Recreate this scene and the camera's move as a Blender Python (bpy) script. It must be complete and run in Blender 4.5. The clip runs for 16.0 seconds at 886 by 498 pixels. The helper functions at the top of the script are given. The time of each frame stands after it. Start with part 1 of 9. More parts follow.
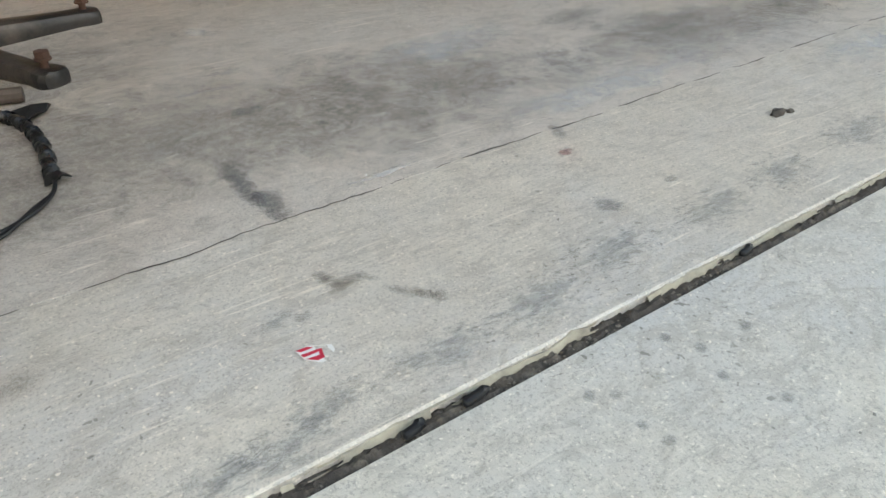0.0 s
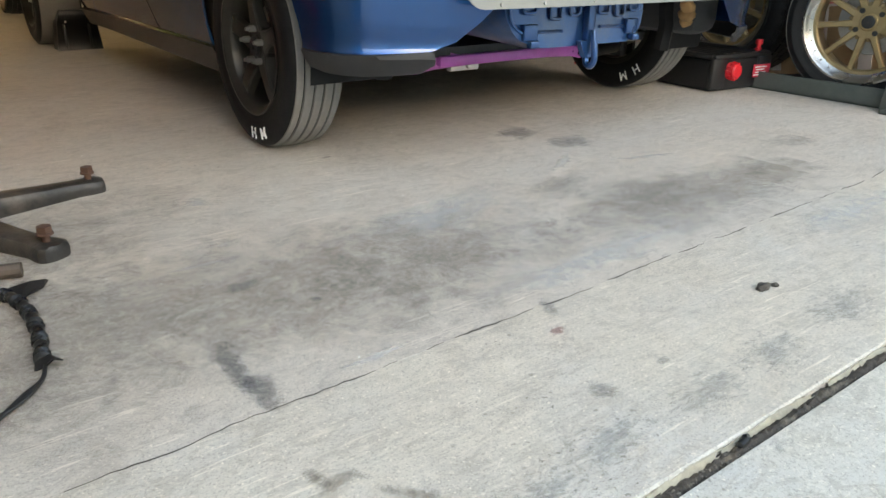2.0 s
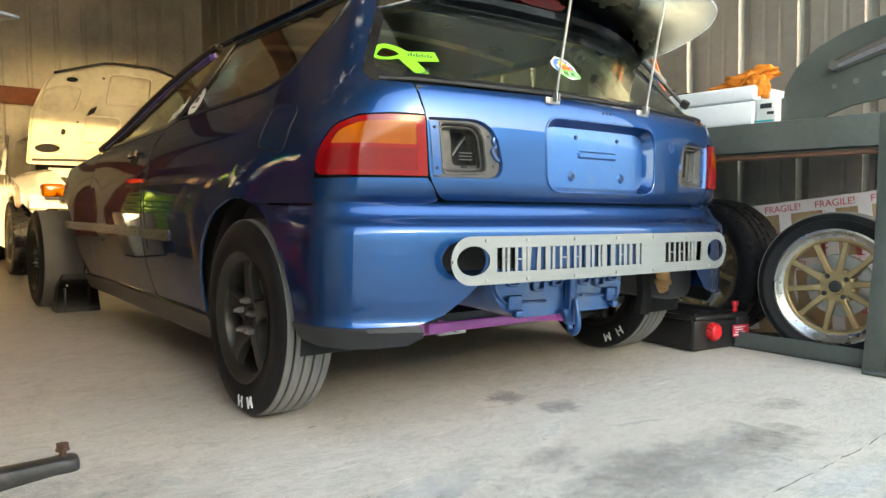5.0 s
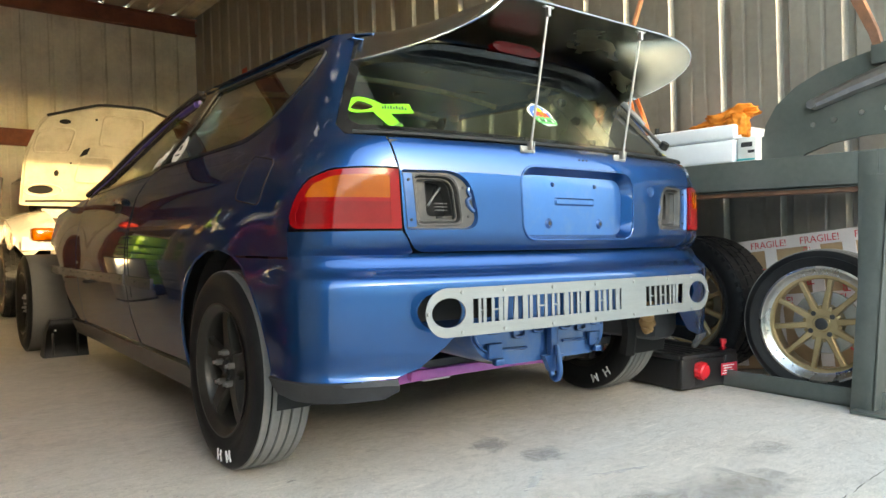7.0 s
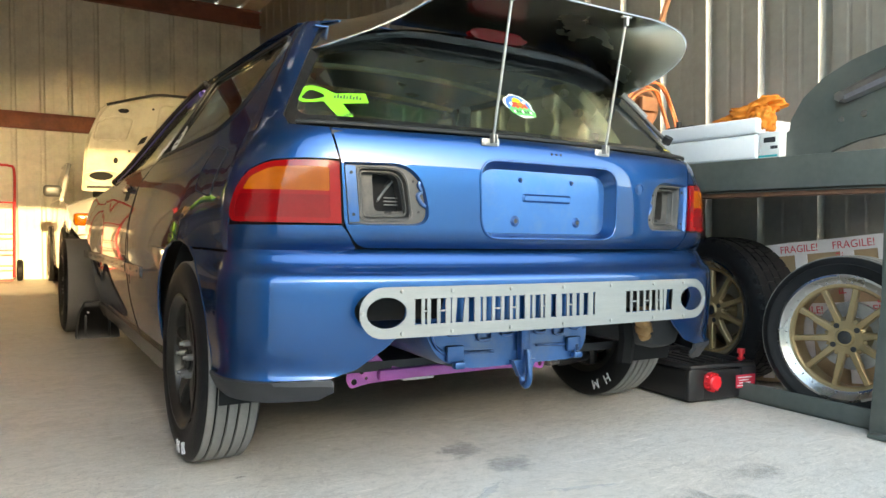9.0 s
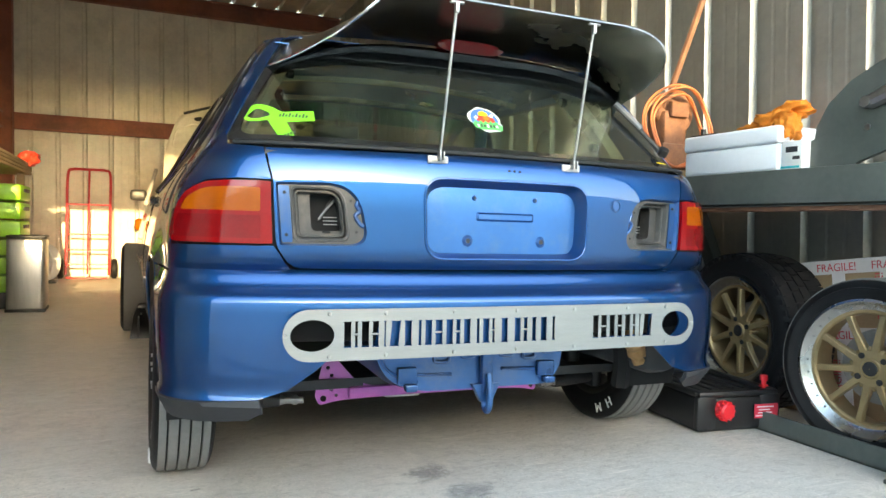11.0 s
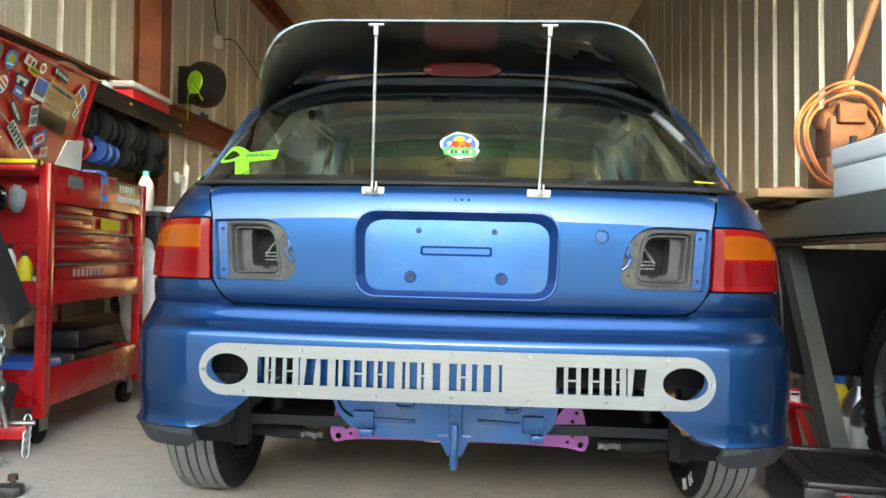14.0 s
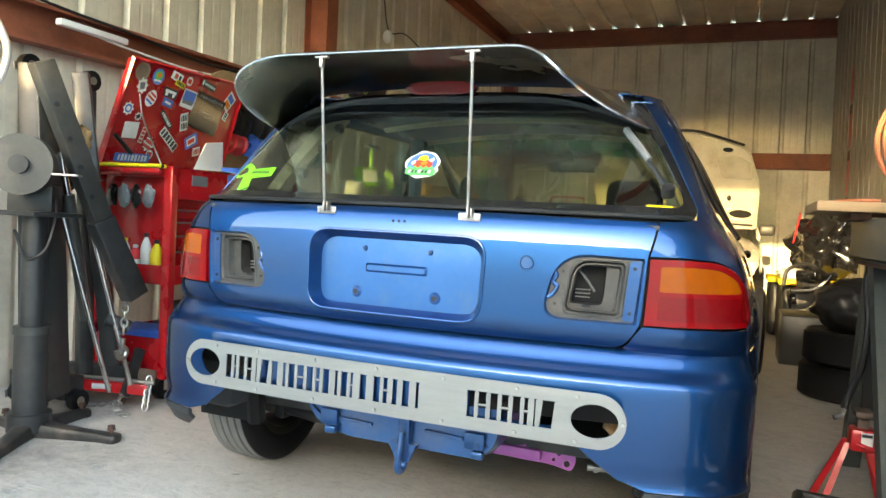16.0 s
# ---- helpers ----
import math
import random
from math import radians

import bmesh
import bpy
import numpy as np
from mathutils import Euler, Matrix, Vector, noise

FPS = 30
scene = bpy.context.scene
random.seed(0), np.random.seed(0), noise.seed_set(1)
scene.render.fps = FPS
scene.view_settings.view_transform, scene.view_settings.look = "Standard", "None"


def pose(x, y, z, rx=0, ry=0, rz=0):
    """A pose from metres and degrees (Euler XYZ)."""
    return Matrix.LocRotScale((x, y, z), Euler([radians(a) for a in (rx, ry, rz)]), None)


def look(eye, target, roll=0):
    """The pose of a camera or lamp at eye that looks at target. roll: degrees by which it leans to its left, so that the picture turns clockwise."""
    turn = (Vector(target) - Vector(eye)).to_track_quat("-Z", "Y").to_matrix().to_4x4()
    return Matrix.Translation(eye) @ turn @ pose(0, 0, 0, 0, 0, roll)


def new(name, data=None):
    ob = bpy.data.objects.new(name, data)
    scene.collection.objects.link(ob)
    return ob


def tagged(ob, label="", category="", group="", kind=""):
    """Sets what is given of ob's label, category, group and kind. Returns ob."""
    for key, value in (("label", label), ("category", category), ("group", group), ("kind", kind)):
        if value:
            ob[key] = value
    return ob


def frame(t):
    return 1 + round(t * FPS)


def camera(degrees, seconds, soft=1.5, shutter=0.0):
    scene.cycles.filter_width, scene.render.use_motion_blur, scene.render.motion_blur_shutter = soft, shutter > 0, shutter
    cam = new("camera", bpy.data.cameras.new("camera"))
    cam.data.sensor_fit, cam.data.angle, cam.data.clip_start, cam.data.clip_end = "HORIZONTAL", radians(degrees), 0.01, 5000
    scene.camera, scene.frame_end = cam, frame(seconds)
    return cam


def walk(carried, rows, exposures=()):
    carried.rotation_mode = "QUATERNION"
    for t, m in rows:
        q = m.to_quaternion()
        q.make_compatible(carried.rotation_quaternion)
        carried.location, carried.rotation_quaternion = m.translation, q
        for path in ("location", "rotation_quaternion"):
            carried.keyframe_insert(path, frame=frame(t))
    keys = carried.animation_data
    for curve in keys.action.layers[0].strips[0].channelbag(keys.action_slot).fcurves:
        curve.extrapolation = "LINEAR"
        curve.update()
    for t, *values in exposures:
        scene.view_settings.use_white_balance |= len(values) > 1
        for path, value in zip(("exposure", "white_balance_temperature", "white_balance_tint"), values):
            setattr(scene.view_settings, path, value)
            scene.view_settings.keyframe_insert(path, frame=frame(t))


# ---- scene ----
cam = camera(63.0, 16.0)
PATH = [
    (0, (0.229, 0.148, 0.504), (1.222, 1.496, -0.59), 0.7),
    (0.5, (0.23, 0.151, 0.511), (1.255, 1.524, -0.521), 0.8),
    (1, (0.24, 0.162, 0.528), (1.3, 1.566, -0.423), 0.8),
    (1.5, (0.244, 0.167, 0.55), (1.336, 1.605, -0.31), 0.8),
    (2, (0.243, 0.173, 0.57), (1.354, 1.648, -0.197), 0.9),
    (2.5, (0.241, 0.177, 0.579), (1.371, 1.683, -0.096), 1.1),
    (3, (0.248, 0.182, 0.601), (1.402, 1.712, 0.027), 1.1),
    (3.5, (0.248, 0.182, 0.624), (1.422, 1.735, 0.168), 0.9),
    (4, (0.25, 0.184, 0.634), (1.439, 1.756, 0.296), 0.7),
    (4.5, (0.251, 0.183, 0.635), (1.452, 1.767, 0.412), 0.7),
    (5, (0.252, 0.182, 0.628), (1.47, 1.764, 0.518), 0.6),
    (5.2, (0.249, 0.183, 0.621), (1.476, 1.76, 0.556), 0.5),
    (7.3, (0.331, 0.127, 0.692), (1.547, 1.715, 0.66), -0.5),
    (7.5, (0.354, 0.102, 0.693), (1.564, 1.694, 0.659), -0.6),
    (8, (0.44, 0.043, 0.706), (1.625, 1.653, 0.66), -0.1),
    (8.5, (0.541, 0.032, 0.674), (1.669, 1.682, 0.626), 0.7),
    (9, (0.635, 0.033, 0.701), (1.677, 1.739, 0.647), 1.1),
    (9.2, (0.663, 0.037, 0.724), (1.67, 1.764, 0.666), 1.0),
    (11.3, (1.118, -0.116, 0.763), (1.872, 1.735, 0.697), 1.6),
    (11.5, (1.181, -0.117, 0.757), (1.909, 1.745, 0.688), 1.5),
    (12, (1.336, -0.064, 0.749), (1.957, 1.836, 0.699), 0.6),
    (12.5, (1.486, -0.039, 0.758), (1.923, 1.912, 0.741), -0.5),
    (13, (1.68, -0.097, 0.784), (1.908, 1.89, 0.803), -0.5),
    (13.5, (1.866, -0.156, 0.802), (1.902, 1.844, 0.836), 0.7),
    (14, (2.036, -0.129, 0.776), (1.916, 1.867, 0.801), 1.4),
    (14.5, (2.212, -0.124, 0.795), (1.933, 1.856, 0.806), 0.8),
    (15, (2.423, -0.13, 0.819), (1.968, 1.818, 0.819), 0.6),
    (15.5, (2.638, -0.11, 0.864), (2.023, 1.793, 0.844), 1.7),
    (16, (2.773, -0.033, 0.922), (2.018, 1.818, 0.847), 3.1),
]
walk(cam, [(t, look(eye, target, roll)) for t, eye, target, roll in PATH], [(0.0, 2.94, 8500, 12), (2.0, 3.34, 8450, 11), (3.5, 3.62, 8350, 9), (5.0, 3.74, 8200, 7), (7.5, 3.74, 7850, 6), (12.0, 3.75, 7250, 4), (16.0, 3.80, 7500, 5)])

# ---- world and lights ----
world = bpy.data.worlds.new("world")
scene.world = world
world.use_nodes = True
_n = world.node_tree.nodes
_sky = _n.new("ShaderNodeTexSky")
_sky.sky_type = 'NISHITA'
_sky.sun_disc = False
_sky.sun_elevation = radians(12.5)
_sky.sun_rotation = radians(181.5)
world.node_tree.links.new(_sky.outputs[0], _n["Background"].inputs[0])
_n["Background"].inputs[1].default_value = 0.15
SUN_DIR = Vector((0.025, 1.0, -0.222))
sun = new("sun", bpy.data.lights.new("sun", 'SUN'))
sun.data.energy = 0.85
sun.data.angle = radians(0.5)
sun.data.color = (1.0, 0.74, 0.40)
sun.rotation_euler = SUN_DIR.to_track_quat("-Z", "Y").to_euler()
sun.location = (-1, -14, 6)

# ---- materials ----
def mat(name, color, rough=0.5, metal=0.0, coat=0.0, var=0.12, scale=6.0, bump=0.0, bscale=60.0, rvar=0.08,
        dirt=None, dirt_amt=0.0, dirt_scale=2.5, emit=0.0, spec=0.5, aniso=None):
    """A procedural surface: base colour varied at two scales, roughness varied, fine relief, patches of dirt."""
    m = bpy.data.materials.new(name)
    m.use_nodes = True
    nt = m.node_tree
    N, L = nt.nodes, nt.links
    b = N["Principled BSDF"]
    tc = N.new("ShaderNodeTexCoord")
    src = tc.outputs["Object"]
    if aniso:
        mp = N.new("ShaderNodeMapping")
        mp.inputs["Scale"].default_value = aniso
        L.new(src, mp.inputs[0])
        src = mp.outputs[0]

    def noise_tex(sc, detail=4.0, rgh=0.6):
        t = N.new("ShaderNodeTexNoise")
        t.inputs["Scale"].default_value = sc
        t.inputs["Detail"].default_value = detail
        t.inputs["Roughness"].default_value = rgh
        L.new(src, t.inputs["Vector"])
        return t.outputs["Fac"]

    def math_node(op, a, c):
        t = N.new("ShaderNodeMath")
        t.operation = op
        L.new(a, t.inputs[0])
        if isinstance(c, (int, float)):
            t.inputs[1].default_value = c
        else:
            L.new(c, t.inputs[1])
        return t.outputs[0]

    n1, n2 = noise_tex(scale), noise_tex(scale * 9, 3.0)
    mix = math_node('ADD', math_node('MULTIPLY', n1, 0.65), math_node('MULTIPLY', n2, 0.35))
    ramp = N.new("ShaderNodeValToRGB")
    e = ramp.color_ramp.elements
    e[0].position, e[1].position = 0.30, 0.70
    e[0].color = (*[max(0.0, c * (1 - var)) for c in color], 1)
    e[1].color = (*[min(1.0, c * (1 + var)) for c in color], 1)
    L.new(mix, ramp.inputs[0])
    col = ramp.outputs[0]
    if dirt:
        d = noise_tex(dirt_scale, 6.0, 0.65)
        r2 = N.new("ShaderNodeValToRGB")
        q = r2.color_ramp.elements
        q[0].position, q[1].position = 0.48, 0.72
        q[0].color, q[1].color = (0, 0, 0, 1), (dirt_amt, dirt_amt, dirt_amt, 1)
        L.new(d, r2.inputs[0])
        mx = N.new("ShaderNodeMixRGB")
        mx.inputs[2].default_value = (*dirt, 1)
        L.new(r2.outputs[0], mx.inputs[0])
        L.new(col, mx.inputs[1])
        col = mx.outputs[0]
    L.new(col, b.inputs["Base Color"])
    mr = N.new("ShaderNodeMapRange")
    mr.inputs["To Min"].default_value = max(0.02, rough - rvar)
    mr.inputs["To Max"].default_value = min(1.0, rough + rvar)
    L.new(n1, mr.inputs["Value"])
    L.new(mr.outputs[0], b.inputs["Roughness"])
    b.inputs["Metallic"].default_value = metal
    b.inputs["Coat Weight"].default_value = coat
    b.inputs["Coat Roughness"].default_value = 0.04
    b.inputs["Specular IOR Level"].default_value = spec
    if bump:
        bp = N.new("ShaderNodeBump")
        bp.inputs["Strength"].default_value = bump
        bp.inputs["Distance"].default_value = 0.004
        L.new(noise_tex(bscale, 5.0), bp.inputs["Height"])
        L.new(bp.outputs[0], b.inputs["Normal"])
    if emit:
        b.inputs["Emission Color"].default_value = (*color, 1)
        b.inputs["Emission Strength"].default_value = emit
    return m


def glass_mat(name, tint, gloss=1.0, rough=0.0):
    """A thin pane: tinted see-through with Fresnel gloss."""
    m = bpy.data.materials.new(name)
    m.use_nodes = True
    N, L = m.node_tree.nodes, m.node_tree.links
    N.remove(N["Principled BSDF"])
    tr = N.new("ShaderNodeBsdfTransparent")
    tr.inputs[0].default_value = (*tint, 1)
    gl = N.new("ShaderNodeBsdfGlossy")
    gl.inputs["Roughness"].default_value = rough
    gl.inputs["Color"].default_value = (gloss, gloss, gloss, 1)
    lw = N.new("ShaderNodeLayerWeight")
    lw.inputs["Blend"].default_value = 0.5
    pw = N.new("ShaderNodeMath")
    pw.operation = 'POWER'
    pw.inputs[1].default_value = 4.0
    L.new(lw.outputs["Facing"], pw.inputs[0])
    fr = N.new("ShaderNodeMapRange")
    fr.inputs["To Min"].default_value, fr.inputs["To Max"].default_value = 0.15, 0.95
    L.new(pw.outputs[0], fr.inputs["Value"])
    mx = N.new("ShaderNodeMixShader")
    L.new(fr.outputs[0], mx.inputs[0])
    L.new(tr.outputs[0], mx.inputs[1])
    L.new(gl.outputs[0], mx.inputs[2])
    L.new(mx.outputs[0], N["Material Output"].inputs["Surface"])
    return m


def patchy_mat(name, color, scale, lo, hi, top, stretch=(1, 1, 1)):
    """Dry residue: broken patches with bare gaps between them."""
    m = mat(name, color, rough=0.7, var=0.1)
    N, L = m.node_tree.nodes, m.node_tree.links
    tc = N.new("ShaderNodeTexCoord")
    mp = N.new("ShaderNodeMapping")
    mp.inputs["Scale"].default_value = stretch
    L.new(tc.outputs["Object"], mp.inputs[0])
    t = N.new("ShaderNodeTexNoise")
    t.inputs["Scale"].default_value = scale
    t.inputs["Detail"].default_value = 8
    t.inputs["Roughness"].default_value = 0.75
    L.new(mp.outputs[0], t.inputs["Vector"])
    r = N.new("ShaderNodeMapRange")
    for k, v in (("From Min", lo), ("From Max", hi), ("To Min", 0.0), ("To Max", top)):
        r.inputs[k].default_value = v
    L.new(t.outputs["Fac"], r.inputs["Value"])
    L.new(r.outputs[0], N["Principled BSDF"].inputs["Alpha"])
    return m


def paint_mat(name, color, dark):
    """Metallic car paint: a broad flake lobe under a sharp clear coat, deepening to purple at the grazing angle."""
    m = mat(name, color, rough=0.39, metal=0.92, coat=1.0, var=0.05, scale=2.5, rvar=0.03)
    N, L = m.node_tree.nodes, m.node_tree.links
    b = N["Principled BSDF"]
    b.inputs["Specular Tint"].default_value = (*dark, 1)
    b.inputs["Coat Roughness"].default_value = 0.025
    fl = N.new("ShaderNodeTexNoise")
    fl.inputs["Scale"].default_value = 1800
    bp = N.new("ShaderNodeBump")
    bp.inputs["Strength"].default_value = 0.10
    bp.inputs["Distance"].default_value = 0.001
    L.new(fl.outputs["Fac"], bp.inputs["Height"])
    L.new(bp.outputs[0], b.inputs["Normal"])
    return m


M = {}
M["paint"] = paint_mat("blue_metallic_paint", (0.0098, 0.066, 0.21), (0.01, 0.008, 0.06))
M["overspray"] = patchy_mat("pale_overspray", (0.34, 0.36, 0.42), 26, 0.55, 0.66, 0.35, (1, 1, .5))
M["paint_flat"] = mat("blue_underbody_paint", (0.017, 0.080, 0.24), rough=0.30, metal=0.6, coat=0.6, var=0.1, scale=5, dirt=(0.16, 0.15, 0.14), dirt_amt=0.35, dirt_scale=9)
# Satin finish; extra light on the up-tilted panel put into the blue.
M["plate_blue"] = mat("satin_plate_blue_lit", (0.030, 0.128, 0.35), rough=0.34, metal=0.6, coat=0.4, var=0.08, scale=6, dirt=(0.10, 0.16, 0.25), dirt_amt=0.4, dirt_scale=22)
M["purple"] = mat("purple_edge_paint", (0.045, 0.035, 0.22), rough=0.35, metal=0.6, coat=0.8)
M["black_trim"] = mat("black_trim", (0.012, 0.012, 0.013), rough=0.5, var=0.3, bump=0.15, bscale=300)
M["skirt"] = mat("scuffed_black_skirt", (0.008, 0.008, 0.009), rough=0.22, var=0.2, spec=0.22)
M["black_gloss"] = mat("black_gloss", (0.010, 0.010, 0.011), rough=0.12, coat=0.6, var=0.2)
M["lip"] = mat("weathered_lip", (0.018, 0.019, 0.022), rough=0.6, var=0.3, bump=0.2, dirt=(0.05, 0.05, 0.05), dirt_amt=0.4)
M["dark"] = mat("dark_cavity", (0.008, 0.008, 0.009), rough=0.9, var=0.2)
M["interior"] = mat("cabin_trim", (0.045, 0.047, 0.05), rough=0.8, var=0.2, bump=0.2, bscale=200)
M["seat"] = mat("seat_fabric", (0.02, 0.022, 0.026), rough=0.9, var=0.3, bump=0.4, bscale=400)
M["glass"] = glass_mat("car_glass", (0.80, 0.84, 0.76))
M["bare_shell"] = mat("bare_cabin_metal", (0.68, 0.63, 0.50), rough=0.28, metal=0.25, var=0.18, scale=5, dirt=(0.22, 0.19, 0.13), dirt_amt=0.5, dirt_scale=6)
M["pillar_blue"] = mat("pale_blue_pillar", (0.12, 0.26, 0.48), rough=0.4, var=0.1)
M["glass_green"] = glass_mat("green_band_glass", (0.30, 0.66, 0.56))
M["red_lens"] = mat("red_lens", (0.20, 0.0020, 0.004), rough=0.10, coat=0.35, var=0.12, scale=20, rvar=0.02, spec=0.3)
M["red_lens_dark"] = mat("deep_red_lens", (0.15, 0.0012, 0.003), rough=0.10, coat=0.35, var=0.15, scale=25, rvar=0.02, spec=0.3)
M["amber_lens"] = mat("amber_lens", (0.31, 0.070, 0.003), rough=0.14, coat=0.2, var=0.12, scale=30, rvar=0.02, spec=0.3)
M["alu"] = mat("brushed_aluminium", (0.31, 0.31, 0.305), rough=0.45, metal=0.9, var=0.10, scale=8, aniso=(1, 8, 8), dirt=(0.36, 0.35, 0.33), dirt_amt=0.5)
M["wing"] = mat("dull_dark_sheet", (0.46, 0.44, 0.37), rough=0.25, metal=1.0, var=0.22, scale=3, rvar=0.08, spec=0.8, dirt=(0.16, 0.15, 0.125), dirt_amt=0.5, dirt_scale=7)
M["chrome"] = mat("bright_steel", (0.75, 0.75, 0.76), rough=0.2, metal=1.0, var=0.1)
M["steel"] = mat("dull_steel", (0.42, 0.41, 0.40), rough=0.45, metal=1.0, var=0.2, dirt=(0.12, 0.09, 0.07), dirt_amt=0.4)
M["polished_lip"] = mat("polished_wheel_lip", (0.40, 0.39, 0.37), rough=0.28, metal=1.0, var=0.12)
M["bare_pan"] = mat("bare_grey_pan", (0.048, 0.046, 0.044), rough=0.45, metal=0.2, var=0.25, dirt=(0.15, 0.13, 0.11), dirt_amt=0.6, dirt_scale=14)
M["pink"] = mat("violet_powder_coat", (0.45, 0.10, 0.42), rough=0.4, coat=0.3, var=0.1, dirt=(0.15, 0.05, 0.14), dirt_amt=0.4, dirt_scale=8)
M["rubber"] = mat("tyre_rubber", (0.011, 0.011, 0.012), rough=0.50, var=0.3, scale=5, bump=0.2, bscale=120, dirt=(0.022, 0.021, 0.020), dirt_amt=0.4, spec=0.14)
M["tread"] = mat("dusty_tread_rubber", (0.17, 0.166, 0.158), rough=0.85, var=0.2, scale=10, bump=0.3, bscale=150, dirt=(0.06, 0.06, 0.06), dirt_amt=0.4)
M["rim_black"] = mat("satin_black_wheel", (0.030, 0.028, 0.025), rough=0.38, metal=0.45, var=0.3, dirt=(0.08, 0.07, 0.06), dirt_amt=0.3)
M["gold"] = mat("gold_wheel_paint", (0.36, 0.265, 0.14), rough=0.40, metal=0.6, var=0.12, dirt=(0.16, 0.11, 0.05), dirt_amt=0.4)
M["white_mark"] = mat("white_tyre_paint", (0.62, 0.62, 0.62), rough=0.7, var=0.15)
M["lime"] = mat("lime_vinyl", (0.17, 0.56, 0.03), rough=0.4, var=0.05)
M["yellow"] = mat("yellow_vinyl", (0.80, 0.62, 0.02), rough=0.5, var=0.08)
M["sticker_blue"] = mat("blue_sticker", (0.05, 0.16, 0.55), rough=0.35)
M["sticker_red"] = mat("red_sticker", (0.62, 0.05, 0.03), rough=0.35)
M["sticker_green"] = mat("green_sticker", (0.10, 0.50, 0.12), rough=0.35)
M["white"] = mat("white_plastic", (0.78, 0.78, 0.76), rough=0.45, var=0.05)
M["paper"] = mat("white_paper", (0.75, 0.74, 0.71), rough=0.8, var=0.06)
M["bar_dark"] = mat("dark_print", (0.03, 0.03, 0.035), rough=0.6)
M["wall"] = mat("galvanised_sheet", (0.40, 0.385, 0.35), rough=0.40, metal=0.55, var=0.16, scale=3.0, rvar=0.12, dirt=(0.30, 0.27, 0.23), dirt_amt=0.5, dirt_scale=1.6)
# Paler wall sheet for west and north: missing bounce light put into the colour.
M["wall_lifted"] = mat("lightened_wall_sheet", (0.75, 0.69, 0.57), rough=0.50, metal=0.10, var=0.14, scale=3.0, rvar=0.12, dirt=(0.36, 0.31, 0.24), dirt_amt=0.5, dirt_scale=1.6)
M["slick"] = mat("dusty_grey_slick", (0.10, 0.096, 0.09), rough=0.75, var=0.12, scale=5, bump=0.1)
M["moulding"] = mat("dull_moulding_backing", (0.06, 0.06, 0.066), rough=0.20, metal=0.5, var=0.12)
M["roof_sheet"] = mat("roof_underside_sheet", (0.80, 0.76, 0.68), rough=0.5, metal=0.15, var=0.15, scale=3.0, dirt=(0.3, 0.27, 0.23), dirt_amt=0.4)
M["red_iron"] = mat("red_oxide_steel", (0.31, 0.096, 0.052), rough=0.6, var=0.25, scale=4, bump=0.1, dirt=(0.07, 0.03, 0.02), dirt_amt=0.6)
M["olive"] = mat("grey_green_steel", (0.085, 0.095, 0.085), rough=0.5, metal=0.1, var=0.2, scale=5, bump=0.1, dirt=(0.15, 0.14, 0.13), dirt_amt=0.35, dirt_scale=6)
M["rust"] = mat("rusty_steel", (0.16, 0.075, 0.045), rough=0.75, var=0.35, scale=14, bump=0.4, bscale=140, dirt=(0.28, 0.12, 0.05), dirt_amt=0.6, dirt_scale=18)
M["cast"] = mat("grimy_cast_iron", (0.11, 0.085, 0.07), rough=0.6, metal=0.3, var=0.3, scale=12, bump=0.4, bscale=120, dirt=(0.19, 0.12, 0.09), dirt_amt=0.6, dirt_scale=10)
M["worn_black"] = mat("worn_black_casting", (0.034, 0.032, 0.031), rough=0.42, metal=0.25, var=0.4, scale=9, bump=0.35, bscale=90, dirt=(0.17, 0.135, 0.11), dirt_amt=0.75, dirt_scale=7)
M["bolt_rust"] = mat("dark_rusty_bolt", (0.075, 0.036, 0.024), rough=0.7, var=0.35, scale=40, bump=0.4, bscale=200, dirt=(0.13, 0.06, 0.035), dirt_amt=0.6, dirt_scale=30)
M["foam"] = mat("polystyrene", (0.78, 0.80, 0.83), rough=0.75, var=0.04, bump=0.3, bscale=260)
M["orange"] = mat("orange_leather", (0.72, 0.22, 0.02), rough=0.75, var=0.2, scale=12, bump=0.5, bscale=60)
M["orange_hose"] = mat("orange_hose", (0.48, 0.15, 0.06), rough=0.55, var=0.1)
M["black_plastic"] = mat("black_plastic", (0.014, 0.014, 0.015), rough=0.42, var=0.25, bump=0.15, bscale=90)
M["red_plastic"] = mat("red_plastic", (0.65, 0.02, 0.03), rough=0.35, var=0.1)
M["cardboard"] = mat("cardboard", (0.36, 0.24, 0.14), rough=0.85, var=0.1, bump=0.1, dirt=(0.25, 0.16, 0.09), dirt_amt=0.4)
M["tape_white"] = mat("printed_tape", (0.72, 0.66, 0.66), rough=0.4, var=0.06)
M["tape_red"] = mat("red_print", (0.60, 0.03, 0.06), rough=0.4, var=0.1)
M["chest_red"] = mat("tool_chest_red", (0.43, 0.008, 0.014), rough=0.28, coat=0.5, var=0.08, scale=3, dirt=(0.27, 0.007, 0.010), dirt_amt=0.4)
M["jack_red"] = mat("jack_red", (0.60, 0.012, 0.02), rough=0.35, coat=0.3, var=0.1)
M["crane"] = mat("black_crane_steel", (0.035, 0.036, 0.038), rough=0.42, metal=0.3, var=0.25, scale=5, dirt=(0.11, 0.10, 0.09), dirt_amt=0.4)
M["crane_grey"] = mat("grey_crane_steel", (0.065, 0.065, 0.062), rough=0.42, metal=0.4, var=0.2, scale=5, dirt=(0.2, 0.18, 0.15), dirt_amt=0.4)
M["zinc"] = mat("zinc_chain", (0.42, 0.41, 0.39), rough=0.42, metal=1.0, var=0.15)
